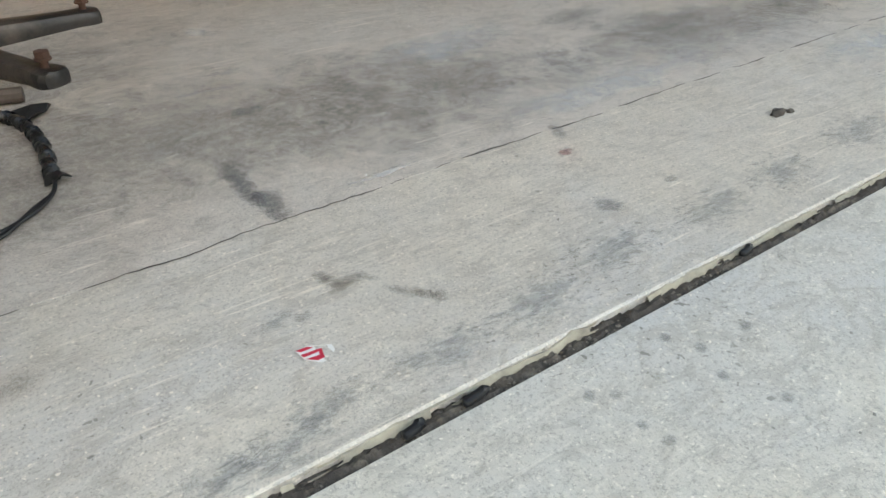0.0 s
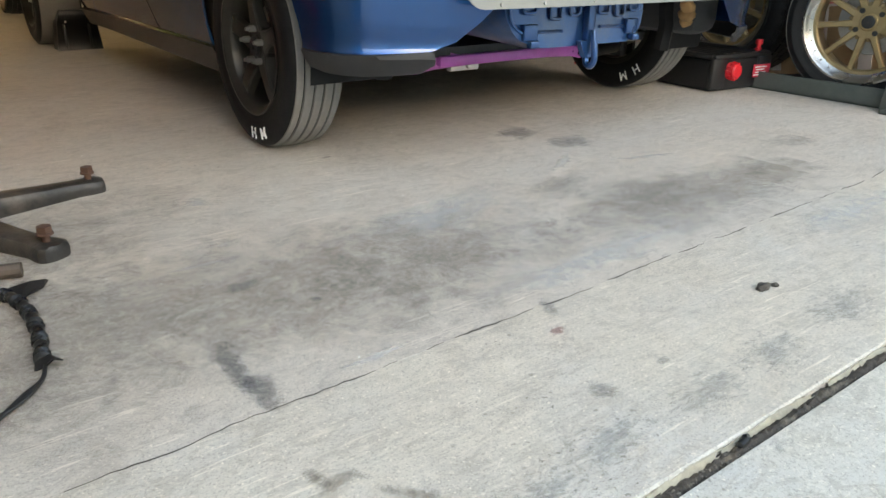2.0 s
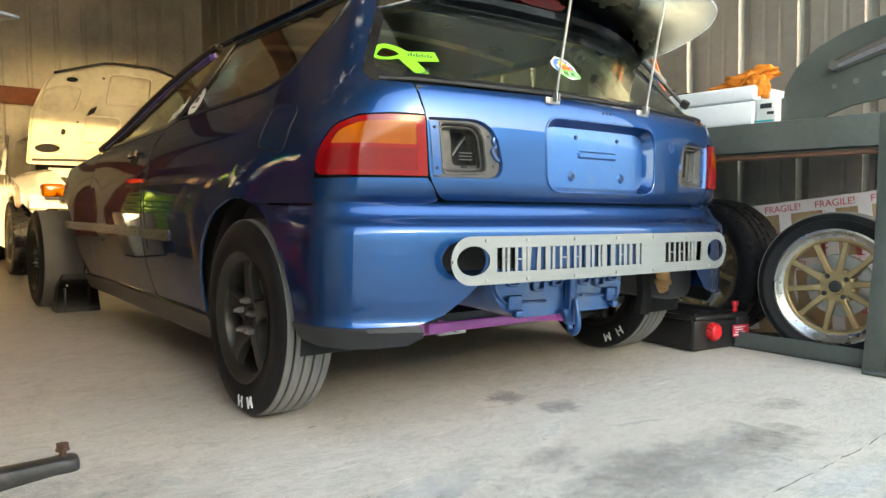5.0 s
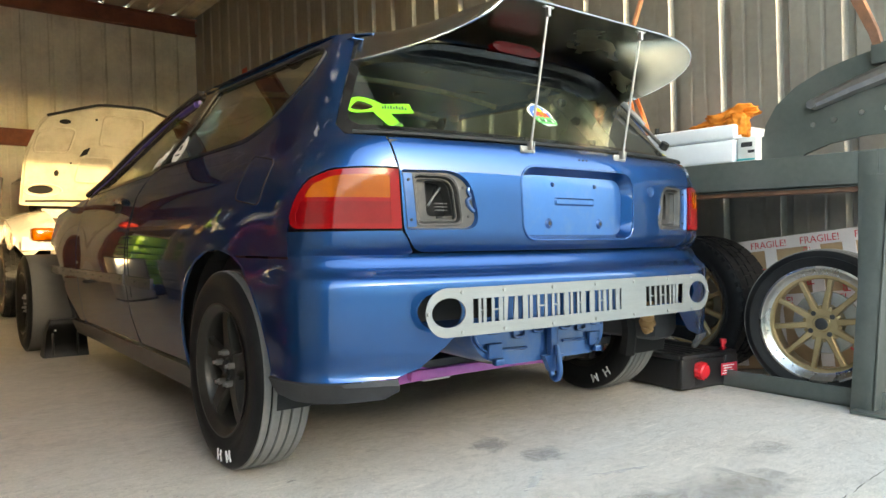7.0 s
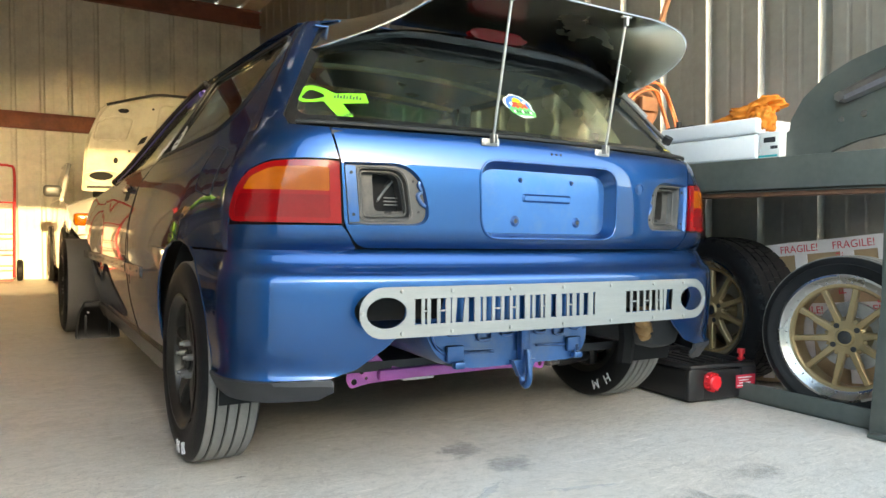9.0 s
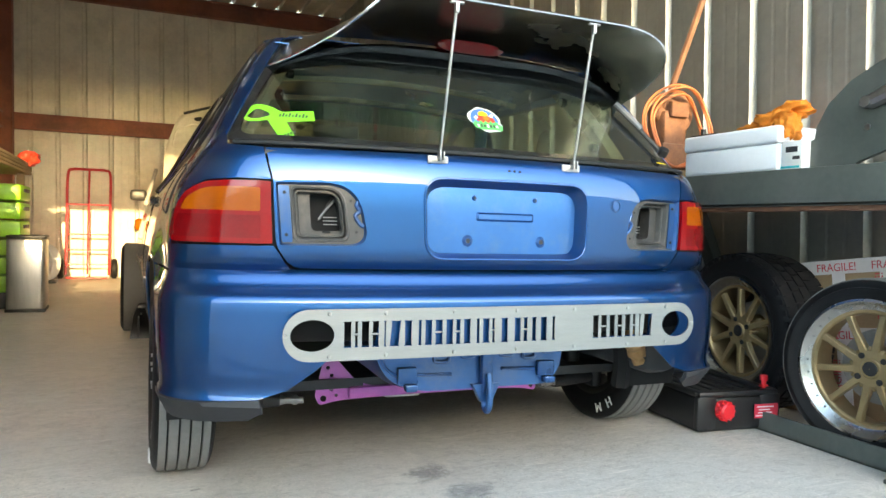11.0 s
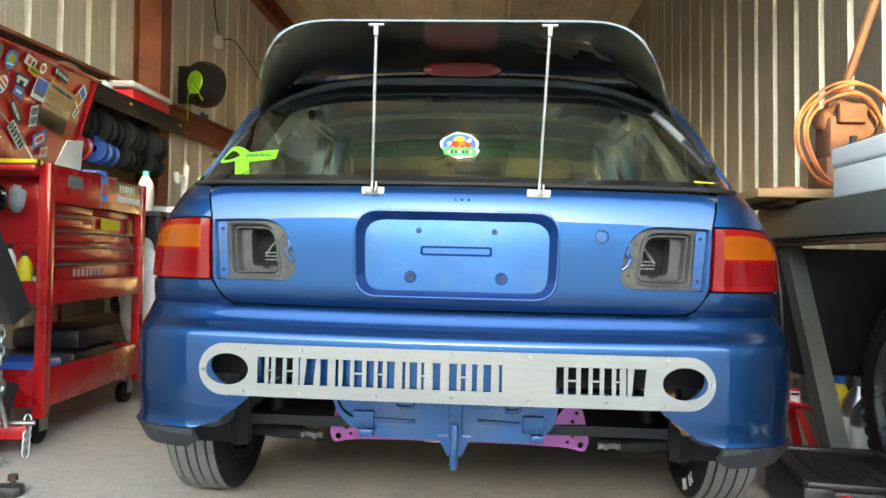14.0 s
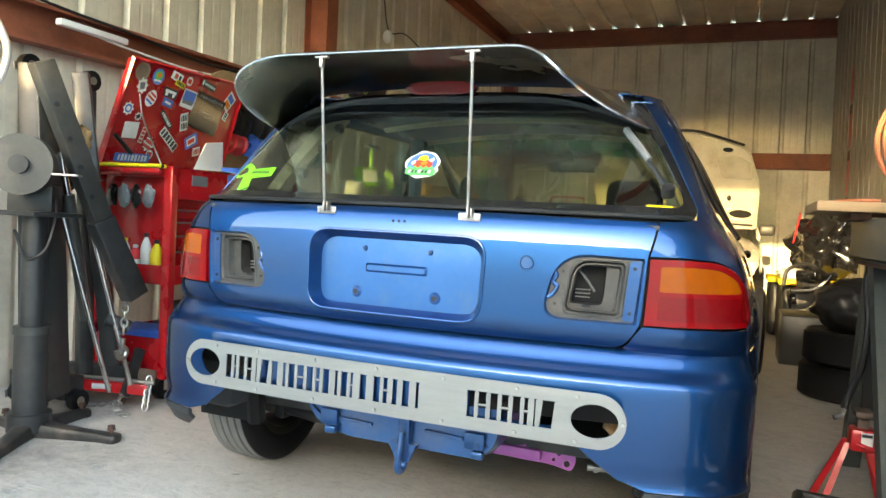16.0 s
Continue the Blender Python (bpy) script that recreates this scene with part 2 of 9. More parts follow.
M["lime_tool"] = mat("lime_plastic", (0.28, 0.58, 0.03), rough=0.4, var=0.1)
M["wood"] = mat("plywood", (0.38, 0.25, 0.13), rough=0.7, var=0.2, scale=4, aniso=(1, 12, 12), bump=0.15, dirt=(0.2, 0.12, 0.06), dirt_amt=0.5)
M["bench_dark"] = mat("dark_bench_steel", (0.03, 0.036, 0.05), rough=0.45, metal=0.3, var=0.2, dirt=(0.1, 0.1, 0.1), dirt_amt=0.3)
M["grey_box"] = mat("grey_case", (0.16, 0.17, 0.18), rough=0.5, var=0.15)
M["stainless"] = mat("stainless_door", (0.48, 0.47, 0.45), rough=0.35, metal=0.9, var=0.12, aniso=(8, 8, 1))
M["car_white"] = mat("white_car_paint", (0.74, 0.72, 0.66), rough=0.25, coat=0.9, var=0.04, dirt=(0.55, 0.5, 0.42), dirt_amt=0.3)
M["primer"] = mat("cream_hood_underside", (0.66, 0.60, 0.47), rough=0.5, var=0.08, dirt=(0.42, 0.34, 0.22), dirt_amt=0.6, dirt_scale=5)
M["cloth_white"] = mat("white_cloth", (0.72, 0.72, 0.72), rough=0.9, var=0.06, bump=0.4, bscale=30)
M["teal"] = mat("teal_plastic", (0.02, 0.42, 0.45), rough=0.4)
M["blue_plastic"] = mat("blue_plastic", (0.03, 0.12, 0.50), rough=0.4)
M["brown_floss"] = mat("torn_brown_foam", (0.34, 0.20, 0.09), rough=0.95, var=0.3, bump=0.6, bscale=60)
M["foam_strip"] = mat("aged_joint_foam", (0.40, 0.36, 0.28), rough=0.9, var=0.2, scale=20, bump=0.6, bscale=90, dirt=(0.22, 0.20, 0.165), dirt_amt=0.85, dirt_scale=34)
M["soil"] = mat("joint_dirt", (0.060, 0.050, 0.042), rough=0.95, var=0.6, scale=60, bump=1.0, bscale=160, dirt=(0.22, 0.19, 0.15), dirt_amt=0.7, dirt_scale=45)
M["tape_black"] = mat("shiny_black_tape", (0.010, 0.010, 0.011), rough=0.28, var=0.4, scale=40, bump=0.6, bscale=60, dirt=(0.05, 0.048, 0.045), dirt_amt=0.5, dirt_scale=20)
M["hose_grey"] = mat("pale_grey_hose", (0.42, 0.43, 0.45), rough=0.5, var=0.1)
M["crack"] = mat("crack_grime", (0.10, 0.09, 0.08), rough=0.9, var=0.3, scale=40)
M["joint_stone"] = mat("earthy_grit", (0.16, 0.14, 0.115), rough=0.9, var=0.5, scale=90)
M["stone"] = mat("grit", (0.35, 0.33, 0.30), rough=0.85, var=0.3, scale=60)


# ---- building blocks ----
from mathutils.geometry import delaunay_2d_cdt


def world_of(ob):
    m = ob.matrix_basis.copy()
    return world_of(ob.parent) @ ob.matrix_parent_inverse @ m if ob.parent else m


def finish(bm, name, material, parent=None, label="", smooth=True, angle=35):
    me = bpy.data.meshes.new(name)
    bm.normal_update()
    bm.to_mesh(me)
    bm.free()
    if material:
        me.materials.append(material)
    if smooth:
        me.polygons.foreach_set("use_smooth", [True] * len(me.polygons))
        me.set_sharp_from_angle(angle=radians(angle))
    ob = new(name, me)
    if parent:
        ob.parent = parent
        ob.matrix_parent_inverse = world_of(parent).inverted()
    if label:
        ob["label"] = label
    return ob


def part(name, bm, material, parent, label="", angle=35):
    return finish(bm, name, material, parent, label, angle=angle)


def thing(name, label, category, group="", kind="", at=(0, 0, 0), turn=0):
    ob = new(name)
    ob.empty_display_size = 0.1
    ob.matrix_basis = pose(*at, 0, 0, turn)
    return tagged(ob, label, category, group, kind)


def box(bm, c, size, rot=None, bevel=0.0, seg=2):
    """An upright or turned block centred on c, with rounded edges."""
    r = bmesh.ops.create_cube(bm, size=1.0)
    vs = r["verts"]
    m = Matrix.Translation(c) @ (rot.to_4x4() if rot else Matrix()) @ Matrix.Diagonal((*size, 1))
    bmesh.ops.transform(bm, matrix=m, verts=vs)
    if bevel > 0:
        es = list({e for v in vs for e in v.link_edges})
        bmesh.ops.bevel(bm, geom=es, offset=min(bevel, min(size) * 0.45), segments=seg, affect='EDGES', profile=0.5)
    return bm


def rot_z(deg):
    return Matrix.Rotation(radians(deg), 3, 'Z')


def cyl(bm, p, q, r, r2=None, seg=20, caps=True):
    p, q = Vector(p), Vector(q)
    d = q - p
    rr = bmesh.ops.create_cone(bm, cap_ends=caps, segments=seg, radius1=r, radius2=r if r2 is None else r2, depth=d.length)
    m = Matrix.Translation((p + q) / 2) @ d.to_track_quat("Z", "Y").to_matrix().to_4x4()
    bmesh.ops.transform(bm, matrix=m, verts=rr["verts"])
    return bm


def tube(bm, pts, r, seg=10, closed=False):
    """A round bar along a run of points."""
    pts = [Vector(p) for p in pts]
    n = len(pts)
    rings, ref = [], None
    for i, p in enumerate(pts):
        a = pts[(i - 1) % n] if (closed or i) else pts[0]
        b = pts[(i + 1) % n] if (closed or i < n - 1) else pts[-1]
        d = (b - a).normalized()
        if ref is None:
            ref = d.orthogonal().normalized()
        ref = (ref - d * ref.dot(d)).normalized()
        s = d.cross(ref)
        rad = r[i] if isinstance(r, (list, tuple)) else r
        rings.append([bm.verts.new(p + (ref * math.cos(t) + s * math.sin(t)) * rad) for t in [2 * math.pi * k / seg for k in range(seg)]])
    for i in range(n if closed else n - 1):
        A, B = rings[i], rings[(i + 1) % n]
        for k in range(seg):
            bm.faces.new((A[k], A[(k + 1) % seg], B[(k + 1) % seg], B[k]))
    if not closed:
        bm.faces.new(rings[0][::-1])
        bm.faces.new(rings[-1])
    return bm


def curve_pts(ctrl, n=8, closed=False):
    """A smooth run of points through the control points."""
    c = [Vector(p) for p in ctrl]
    out, m = [], len(c)
    for i in range(m if closed else m - 1):
        p0 = c[(i - 1) % m] if (closed or i) else c[0] * 2 - c[1]
        p1, p2 = c[i], c[(i + 1) % m]
        p3 = c[(i + 2) % m] if (closed or i < m - 2) else c[-1] * 2 - c[-2]
        for k in range(n):
            t = k / n
            out.append(0.5 * (2 * p1 + (p2 - p0) * t + (2 * p0 - 5 * p1 + 4 * p2 - p3) * t * t + (3 * p1 - p0 - 3 * p2 + p3) * t ** 3))
    if not closed:
        out.append(c[-1])
    return out


def lathe(bm, prof, m, seg=48):
    """Turns a run of (radius, along) about the local y axis and lays it at m."""
    rings = []
    for r, a in prof:
        rings.append([bm.verts.new(m @ Vector((r * math.cos(t), a, r * math.sin(t)))) for t in [2 * math.pi * k / seg for k in range(seg)]])
    for A, B in zip(rings, rings[1:]):
        for k in range(seg):
            bm.faces.new((A[k], B[k], B[(k + 1) % seg], A[(k + 1) % seg]))
    return bm


def inside(P, poly):
    """Which of the points P (n, 2) lie in the polygon."""
    poly = np.asarray(poly, float)
    x, y = P[:, 0], P[:, 1]
    res = np.zeros(len(P), bool)
    j = len(poly) - 1
    for i in range(len(poly)):
        xi, yi, xj, yj = *poly[i], *poly[j]
        c = (yi > y) != (yj > y)
        if c.any():
            xx = (xj - xi) * (y - yi) / ((yj - yi) or 1e-12) + xi
            res ^= c & (x < xx)
        j = i
    return res


def refine(poly, step):
    out = []
    for (a, b), (c, d) in zip(poly, list(poly[1:]) + [poly[0]]):
        n = max(1, int(math.ceil(math.hypot((c - a), (d - b)) / step)))
        out += [(a + (c - a) * k / n, b + (d - b) * k / n) for k in range(n)]
    return out


def rounded(poly, rad, n=5):
    """Rounds the corners of a polygon; rad: one radius or one a corner."""
    out, m = [], len(poly)
    for i in range(m):
        p, a, b = Vector(poly[i]), Vector(poly[i - 1]), Vector(poly[(i + 1) % m])
        r = rad[i] if isinstance(rad, (list, tuple)) else rad
        u, v = (a - p), (b - p)
        k = min(r, u.length * 0.49, v.length * 0.49)
        if k < 1e-5:
            out.append(tuple(p))
            continue
        s, e = p + u.normalized() * k, p + v.normalized() * k
        for q in range(n + 1):
            t = q / n
            w = s * (1 - t) ** 2 + p * 2 * t * (1 - t) + e * t * t
            out.append(tuple(w))
    return out


def panel(bm, outline, fn, holes=(), step=0.04, thick=0.002, offset=0.0, flip=False, vstep=None):
    """A sheet of metal or glass: a polygon with holes in (u, v), bent by fn onto a surface, with a real thickness.
    vstep: a closer spacing of the rows across v, for a surface that is pressed into beads and ledges."""
    if vstep:
        kv, plain = step / vstep, fn
        outline = [(a, b * kv) for a, b in outline]
        holes = [[(a, b * kv) for a, b in h] for h in holes]
        fn = lambda a, b: plain(a, b / kv)
    loops = [refine(outline, step)] + [refine(h, step) for h in holes]
    pts, edges = [], []
    for lp in loops:
        b = len(pts)
        pts += lp
        edges += [(b + i, b + (i + 1) % len(lp)) for i in range(len(lp))]
    arr = np.array(pts)
    lo, hi = arr.min(0), arr.max(0)
    gx = np.arange(lo[0] + step * 0.5, hi[0], step)
    gy = np.arange(lo[1] + step * 0.5, hi[1], step)
    G = np.array([(a + (step * 0.25 if j % 2 else -step * 0.25), c) for j, c in enumerate(gy) for a in gx]) if len(gx) and len(gy) else np.zeros((0, 2))
    if len(G):
        ok = inside(G, loops[0])
        for h in loops[1:]:
            ok &= ~inside(G, h)
        G = G[ok]
        if len(G):
            d = np.min(np.linalg.norm(G[:, None, :] - arr[None, :, :], axis=2), axis=1)
            G = G[d > step * 0.35]
    allp = [Vector(p) for p in pts] + [Vector(p) for p in G]
    co, _, fc, _, _, _ = delaunay_2d_cdt(allp, edges, [], 0, 1e-6)
    co = [(c[0], c[1]) for c in co]
    cen = np.array([np.mean([co[i] for i in f], axis=0) for f in fc])
    ok = inside(cen, loops[0])
    for h in loops[1:]:
        ok &= ~inside(cen, h)
    faces = [f for f, k in zip(fc, ok) if k]
    P = [Vector(fn(*c)) for c in co]
    nor = [Vector() for _ in P]
    for f in faces:
        a, b, c = (P[i] for i in f[:3])
        n = (b - a).cross(c - a)
        for i in f:
            nor[i] += n
    nor = [n.normalized() if n.length > 1e-12 else Vector((0, 0, 1)) for n in nor]
    s = -1 if flip else 1
    used = sorted({i for f in faces for i in f})
    top = {i: bm.verts.new(P[i] + nor[i] * s * offset) for i in used}
    bot = {i: bm.verts.new(P[i] + nor[i] * s * (offset - thick)) for i in used}
    cnt = {}
    for f in faces:
        f = list(f)
        for a, b in zip(f, f[1:] + f[:1]):
            cnt[(a, b)] = 1
        A, B = [top[i] for i in f], [bot[i] for i in reversed(f)]
        if flip:
            A, B = A[::-1], B[::-1]
        bm.faces.new(A)
        bm.faces.new(B)
    for a, b in list(cnt):
        if (b, a) not in cnt:
            q = (top[b], top[a], bot[a], bot[b])
            bm.faces.new(q if not flip else q[::-1])
    return bm


def tab(z, pairs):
    """A value read from a short table of (z, value)."""
    return float(np.interp(z, [p[0] for p in pairs], [p[1] for p in pairs]))


class Smooth:
    """A smooth curve through a short table of (z, value) that never overshoots it."""

    def __init__(self, pairs):
        self.x = np.array([p[0] for p in pairs])
        self.y = np.array([p[1] for p in pairs])
        h, d = np.diff(self.x), np.diff(self.y) / np.diff(self.x)
        m = np.zeros(len(self.x))
        for k in range(1, len(m) - 1):
            if d[k - 1] * d[k] > 0:
                w1, w2 = 2 * h[k] + h[k - 1], h[k] + 2 * h[k - 1]
                m[k] = (w1 + w2) / (w1 / d[k - 1] + w2 / d[k])
        m[0], m[-1] = d[0], d[-1]
        self.m = m

    def __call__(self, z):
        x, y, m = self.x, self.y, self.m
        if z <= x[0]:
            return float(y[0])
        if z >= x[-1]:
            return float(y[-1])
        k = int(np.searchsorted(x, z)) - 1
        h = x[k + 1] - x[k]
        t = (z - x[k]) / h
        return float(y[k] * (1 + 2 * t) * (1 - t) ** 2 + h * m[k] * t * (1 - t) ** 2 + y[k + 1] * t * t * (3 - 2 * t) + h * m[k + 1] * t * t * (t - 1))


def bolt(bm, p, n, r=0.006, h=0.005):
    n = Vector(n).normalized()
    return cyl(bm, Vector(p) - n * 0.002, Vector(p) + n * h, r, seg=6)


def B():
    return bmesh.new()


# ---- floor, walls and roof ----
def concrete_mat(name, base, cool, stain, scuff=0.5, broom=0.0):
    """Old trowelled concrete: clouds of warm and cool grey, worn patches, fine pits, sparse pale scratches."""
    m = bpy.data.materials.new(name)
    m.use_nodes = True
    N, L = m.node_tree.nodes, m.node_tree.links
    b = N["Principled BSDF"]
    tc = N.new("ShaderNodeTexCoord")

    def nz(scale, detail=6, rgh=0.6, dist=0.0, stretch=None, turn=0.0, shift=0.0):
        mp = N.new("ShaderNodeMapping")
        mp.inputs["Scale"].default_value = stretch or (1, 1, 1)
        mp.inputs["Rotation"].default_value = (0, 0, radians(turn))
        mp.inputs["Location"].default_value = (shift, shift * .7, 0)
        L.new(tc.outputs["Object"], mp.inputs[0])
        t = N.new("ShaderNodeTexNoise")
        t.inputs["Scale"].default_value = scale
        t.inputs["Detail"].default_value = detail
        t.inputs["Roughness"].default_value = rgh
        t.inputs["Distortion"].default_value = dist
        L.new(mp.outputs[0], t.inputs["Vector"])
        return t.outputs["Fac"]

    def fac(f, p0, p1, top):
        r = N.new("ShaderNodeMapRange")
        r.interpolation_type = 'SMOOTHSTEP'
        for k, v in (("From Min", p0), ("From Max", p1), ("To Min", 0.0), ("To Max", top)):
            r.inputs[k].default_value = v
        L.new(f, r.inputs["Value"])
        return r.outputs[0]

    def times(a, c):
        t = N.new("ShaderNodeMath")
        t.operation = 'MULTIPLY'
        L.new(a, t.inputs[0])
        L.new(c, t.inputs[1])
        return t.outputs[0]

    def mixc(f, a, c):
        x = N.new("ShaderNodeMixRGB")
        L.new(f, x.inputs[0])
        if isinstance(a, tuple):
            x.inputs[1].default_value = (*a, 1)
        else:
            L.new(a, x.inputs[1])
        x.inputs[2].default_value = (*c, 1)
        return x.outputs[0]

    def tint(k):
        return tuple(min(1, c * k) for c in base)

    col = mixc(fac(nz(1.3, 8, 0.62, 0.5), 0.40, 0.62, 0.85), base, cool)
    col = mixc(fac(nz(2.3, 10, 0.70, 1.0, shift=3.1), 0.50, 0.68, 0.55), col, stain)
    col = mixc(fac(nz(5.5, 10, 0.72, 1.4, shift=7.7), 0.50, 0.66, 0.45), col, stain)
    col = mixc(fac(nz(4.2, 9, 0.72, 1.2, shift=1.4), 0.54, 0.70, 0.5), col, tint(1.22))
    col = mixc(fac(nz(15, 9, 0.78, 1.2, (1, 1.5, 1), 12, 5.0), 0.51, 0.64, 0.42), col, tint(0.60))
    col = mixc(fac(nz(9, 9, 0.74, 2.0, (1, 1.8, 1), 20, 2.6), 0.50, 0.60, 0.55), col, tint(0.66))
    col = mixc(fac(nz(21, 9, 0.80, 0.9, (1, 1.5, 1), 12, 9.0), 0.54, 0.66, 0.35), col, tint(1.32))
    col = mixc(fac(nz(64, 7, 0.82, 0.5), 0.53, 0.66, 0.55), col, tint(0.55))
    col = mixc(fac(nz(260, 3, 0.75), 0.52, 0.64, 0.62), col, tint(0.50))
    col = mixc(fac(nz(130, 4, 0.8, shift=8.0), 0.56, 0.66, 0.55), col, tint(1.4))
    col = mixc(fac(nz(170, 2, 0.5, shift=2.0), 0.67, 0.71, 0.6), col, tint(1.6))
    # dark pin-holes and sparse pale scratches, gathered in worn places
    col = mixc(times(fac(nz(95, 2, 0.5, 0.3, shift=4.0), 0.66, 0.70, 0.8), fac(nz(3.0, 4, 0.6, shift=6.0), 0.45, 0.65, 1.0)), col, tint(0.28))
    for ang, sc in ((24, 5.0), (-38, 4.0), (70, 3.2), (8, 6.0)):
        col = mixc(times(fac(nz(1.0, 3, 0.55, 0.6, (sc * 1.1, sc * 30, 1), ang, sc), 0.635, 0.675, scuff), fac(nz(sc * 0.6, 4, 0.6, 0.4, shift=ang), 0.50, 0.62, 1.0)), col, tint(1.55))
    if broom:
        col = mixc(fac(nz(8, 6, 0.7, 0.2, (1.0, 16.0, 1.0), 3), 0.48, 0.70, broom), col, tint(1.28))
        col = mixc(fac(nz(8, 6, 0.7, 0.2, (1.0, 16.0, 1.0), 3, 5.0), 0.52, 0.70, broom), col, tint(0.62))
    L.new(col, b.inputs["Base Color"])
    rr = N.new("ShaderNodeMapRange")
    rr.inputs["To Min"].default_value, rr.inputs["To Max"].default_value = 0.32, 0.72
    L.new(nz(4, 6), rr.inputs["Value"])
    L.new(rr.outputs[0], b.inputs["Roughness"])
    add = N.new("ShaderNodeMath")
    L.new(nz(60, 6, 0.7), add.inputs[0])
    L.new(nz(330, 3, 0.6), add.inputs[1])
    bp = N.new("ShaderNodeBump")
    bp.inputs["Strength"].default_value = 0.5
    bp.inputs["Distance"].default_value = 0.003
    L.new(add.outputs[0], bp.inputs["Height"])
    L.new(bp.outputs[0], b.inputs["Normal"])
    return m


M["floor"] = concrete_mat("garage_concrete", (0.585, 0.525, 0.46), (0.54, 0.51, 0.47), (0.43, 0.385, 0.34))
M["threshold"] = concrete_mat("threshold_concrete", (0.60, 0.54, 0.46), (0.55, 0.53, 0.50), (0.43, 0.395, 0.355), broom=0.35)
M["apron"] = concrete_mat("apron_concrete", (0.60, 0.56, 0.485), (0.55, 0.55, 0.53), (0.48, 0.455, 0.415), scuff=0.2)

WEST, EAST, SOUTH, NORTH = -0.50, 3.80, 0.70, 10.15   # inside faces of the walls
EAVE = 3.62
LEAN_X, LEAN_Y = -0.017, 0.018                       # the frame stands a touch out of plumb


def lean(v):
    return Vector((v[0] + LEAN_X * v[2], v[1] + LEAN_Y * v[2], v[2]))


def leaned(bm):
    for v in bm.verts:
        v.co = lean(v.co)
    return bm


def floor_z(x):
    """The slab rises a little towards the east wall."""
    t = min(1.0, max(0.0, (x - 2.2) / 0.7))
    return 0.035 * t * t * (3 - 2 * t)


def seam_y(x):
    """Where the garage slab meets the threshold strip: a ragged line, not quite square to the walls."""
    return .944 + .029 * (x - .32) + .009 * noise.noise(Vector((x * 4, 0, 0))) + .005 * noise.noise(Vector((x * 13, 0, 5))) + .003 * noise.noise(Vector((x * 45, 0, 2)))


def slab(name, y0, y1, z, material, label, x0=-0.7, x1=4.2, edge=0.006, depth=0.12, ny=1, join=None):
    bm = B()
    xs = [x0 + (x1 - x0) * k / 300 for k in range(301)]
    ys = [y0, y0 + edge] + [y0 + (y1 - y0) * k / ny for k in range(1, ny)] + [y1 - edge, y1]
    zs = [z - edge * 0.7] + [z] * (len(ys) - 2) + [z - edge * 0.7]
    g = [[bm.verts.new((x, (seam_y(x) + 0.0004 * j if join and j in join else y), zz + floor_z(x))) for x in xs] for j, (y, zz) in enumerate(zip(ys, zs))]
    for r0, r1 in zip(g, g[1:]):
        for k in range(len(xs) - 1):
            bm.faces.new((r0[k], r0[k + 1], r1[k + 1], r1[k]))
    low0 = [bm.verts.new((v.co.x, v.co.y, z - depth)) for v in g[0]]
    low1 = [bm.verts.new((v.co.x, v.co.y, z - depth)) for v in g[-1]]
    for k in range(len(xs) - 1):
        bm.faces.new((low0[k], low0[k + 1], g[0][k + 1], g[0][k]))
        bm.faces.new((g[-1][k], g[-1][k + 1], low1[k + 1], low1[k]))
    ob = finish(bm, name, material, smooth=True, angle=20)
    return tagged(ob, label, "floor", kind="structure")


slab("floor", 0.944, 10.6, 0.0, M["floor"], "worn grey garage concrete floor with oil stains and scuffs", ny=4, edge=0.0004, join=(0, 1))
slab("floor_threshold", 0.556, 1.090, -0.0006, M["threshold"], "paler brushed concrete strip along the door opening", edge=0.003)
# hairline crack along the seam of the two pours
ck = B()
run = []
for k in range(700):
    x = 0.0 + k * .0045
    n1 = noise.noise(Vector((x * 6, 4, 0)))
    w = max(0.0, .0011 + .0022 * noise.noise(Vector((x * 17, 9, 2))) + .0016 * n1)
    y = seam_y(x) - .001 + .0015 * noise.noise(Vector((x * 60, 0, 1)))
    if w < .0006:
        run = []
        continue
    pair = [ck.verts.new((x, y - w, .0009 + floor_z(x))), ck.verts.new((x, y + w, .0009 + floor_z(x)))]
    if run:
        ck.faces.new((run[0], pair[0], pair[1], run[1]))
    run = pair
tagged(finish(ck, "floor_crack", M["crack"], smooth=False), "hairline crack along the seam of the concrete", "crack", kind="structure")
ground_bm = B()
gx = [-120, -12, -3, 0, 4, 8, 16, 120]
gy = [-160, -30, -8, -2, 0.532, 0.536]
gg = [[ground_bm.verts.new((x, y, -0.006 if j < 5 else -0.012)) for x in gx] for j, y in enumerate(gy)]
for r0, r1 in zip(gg, gg[1:]):
    for k in range(len(gx) - 1):
        ground_bm.faces.new((r0[k], r0[k + 1], r1[k + 1], r1[k]))
low = [ground_bm.verts.new((x, 0.536, -0.2)) for x in gx]
for k in range(len(gx) - 1):
    ground_bm.faces.new((gg[-1][k], gg[-1][k + 1], low[k + 1], low[k]))
tagged(finish(ground_bm, "ground", M["apron"], smooth=False), "pale grey concrete apron outside the door", "ground", kind="structure")

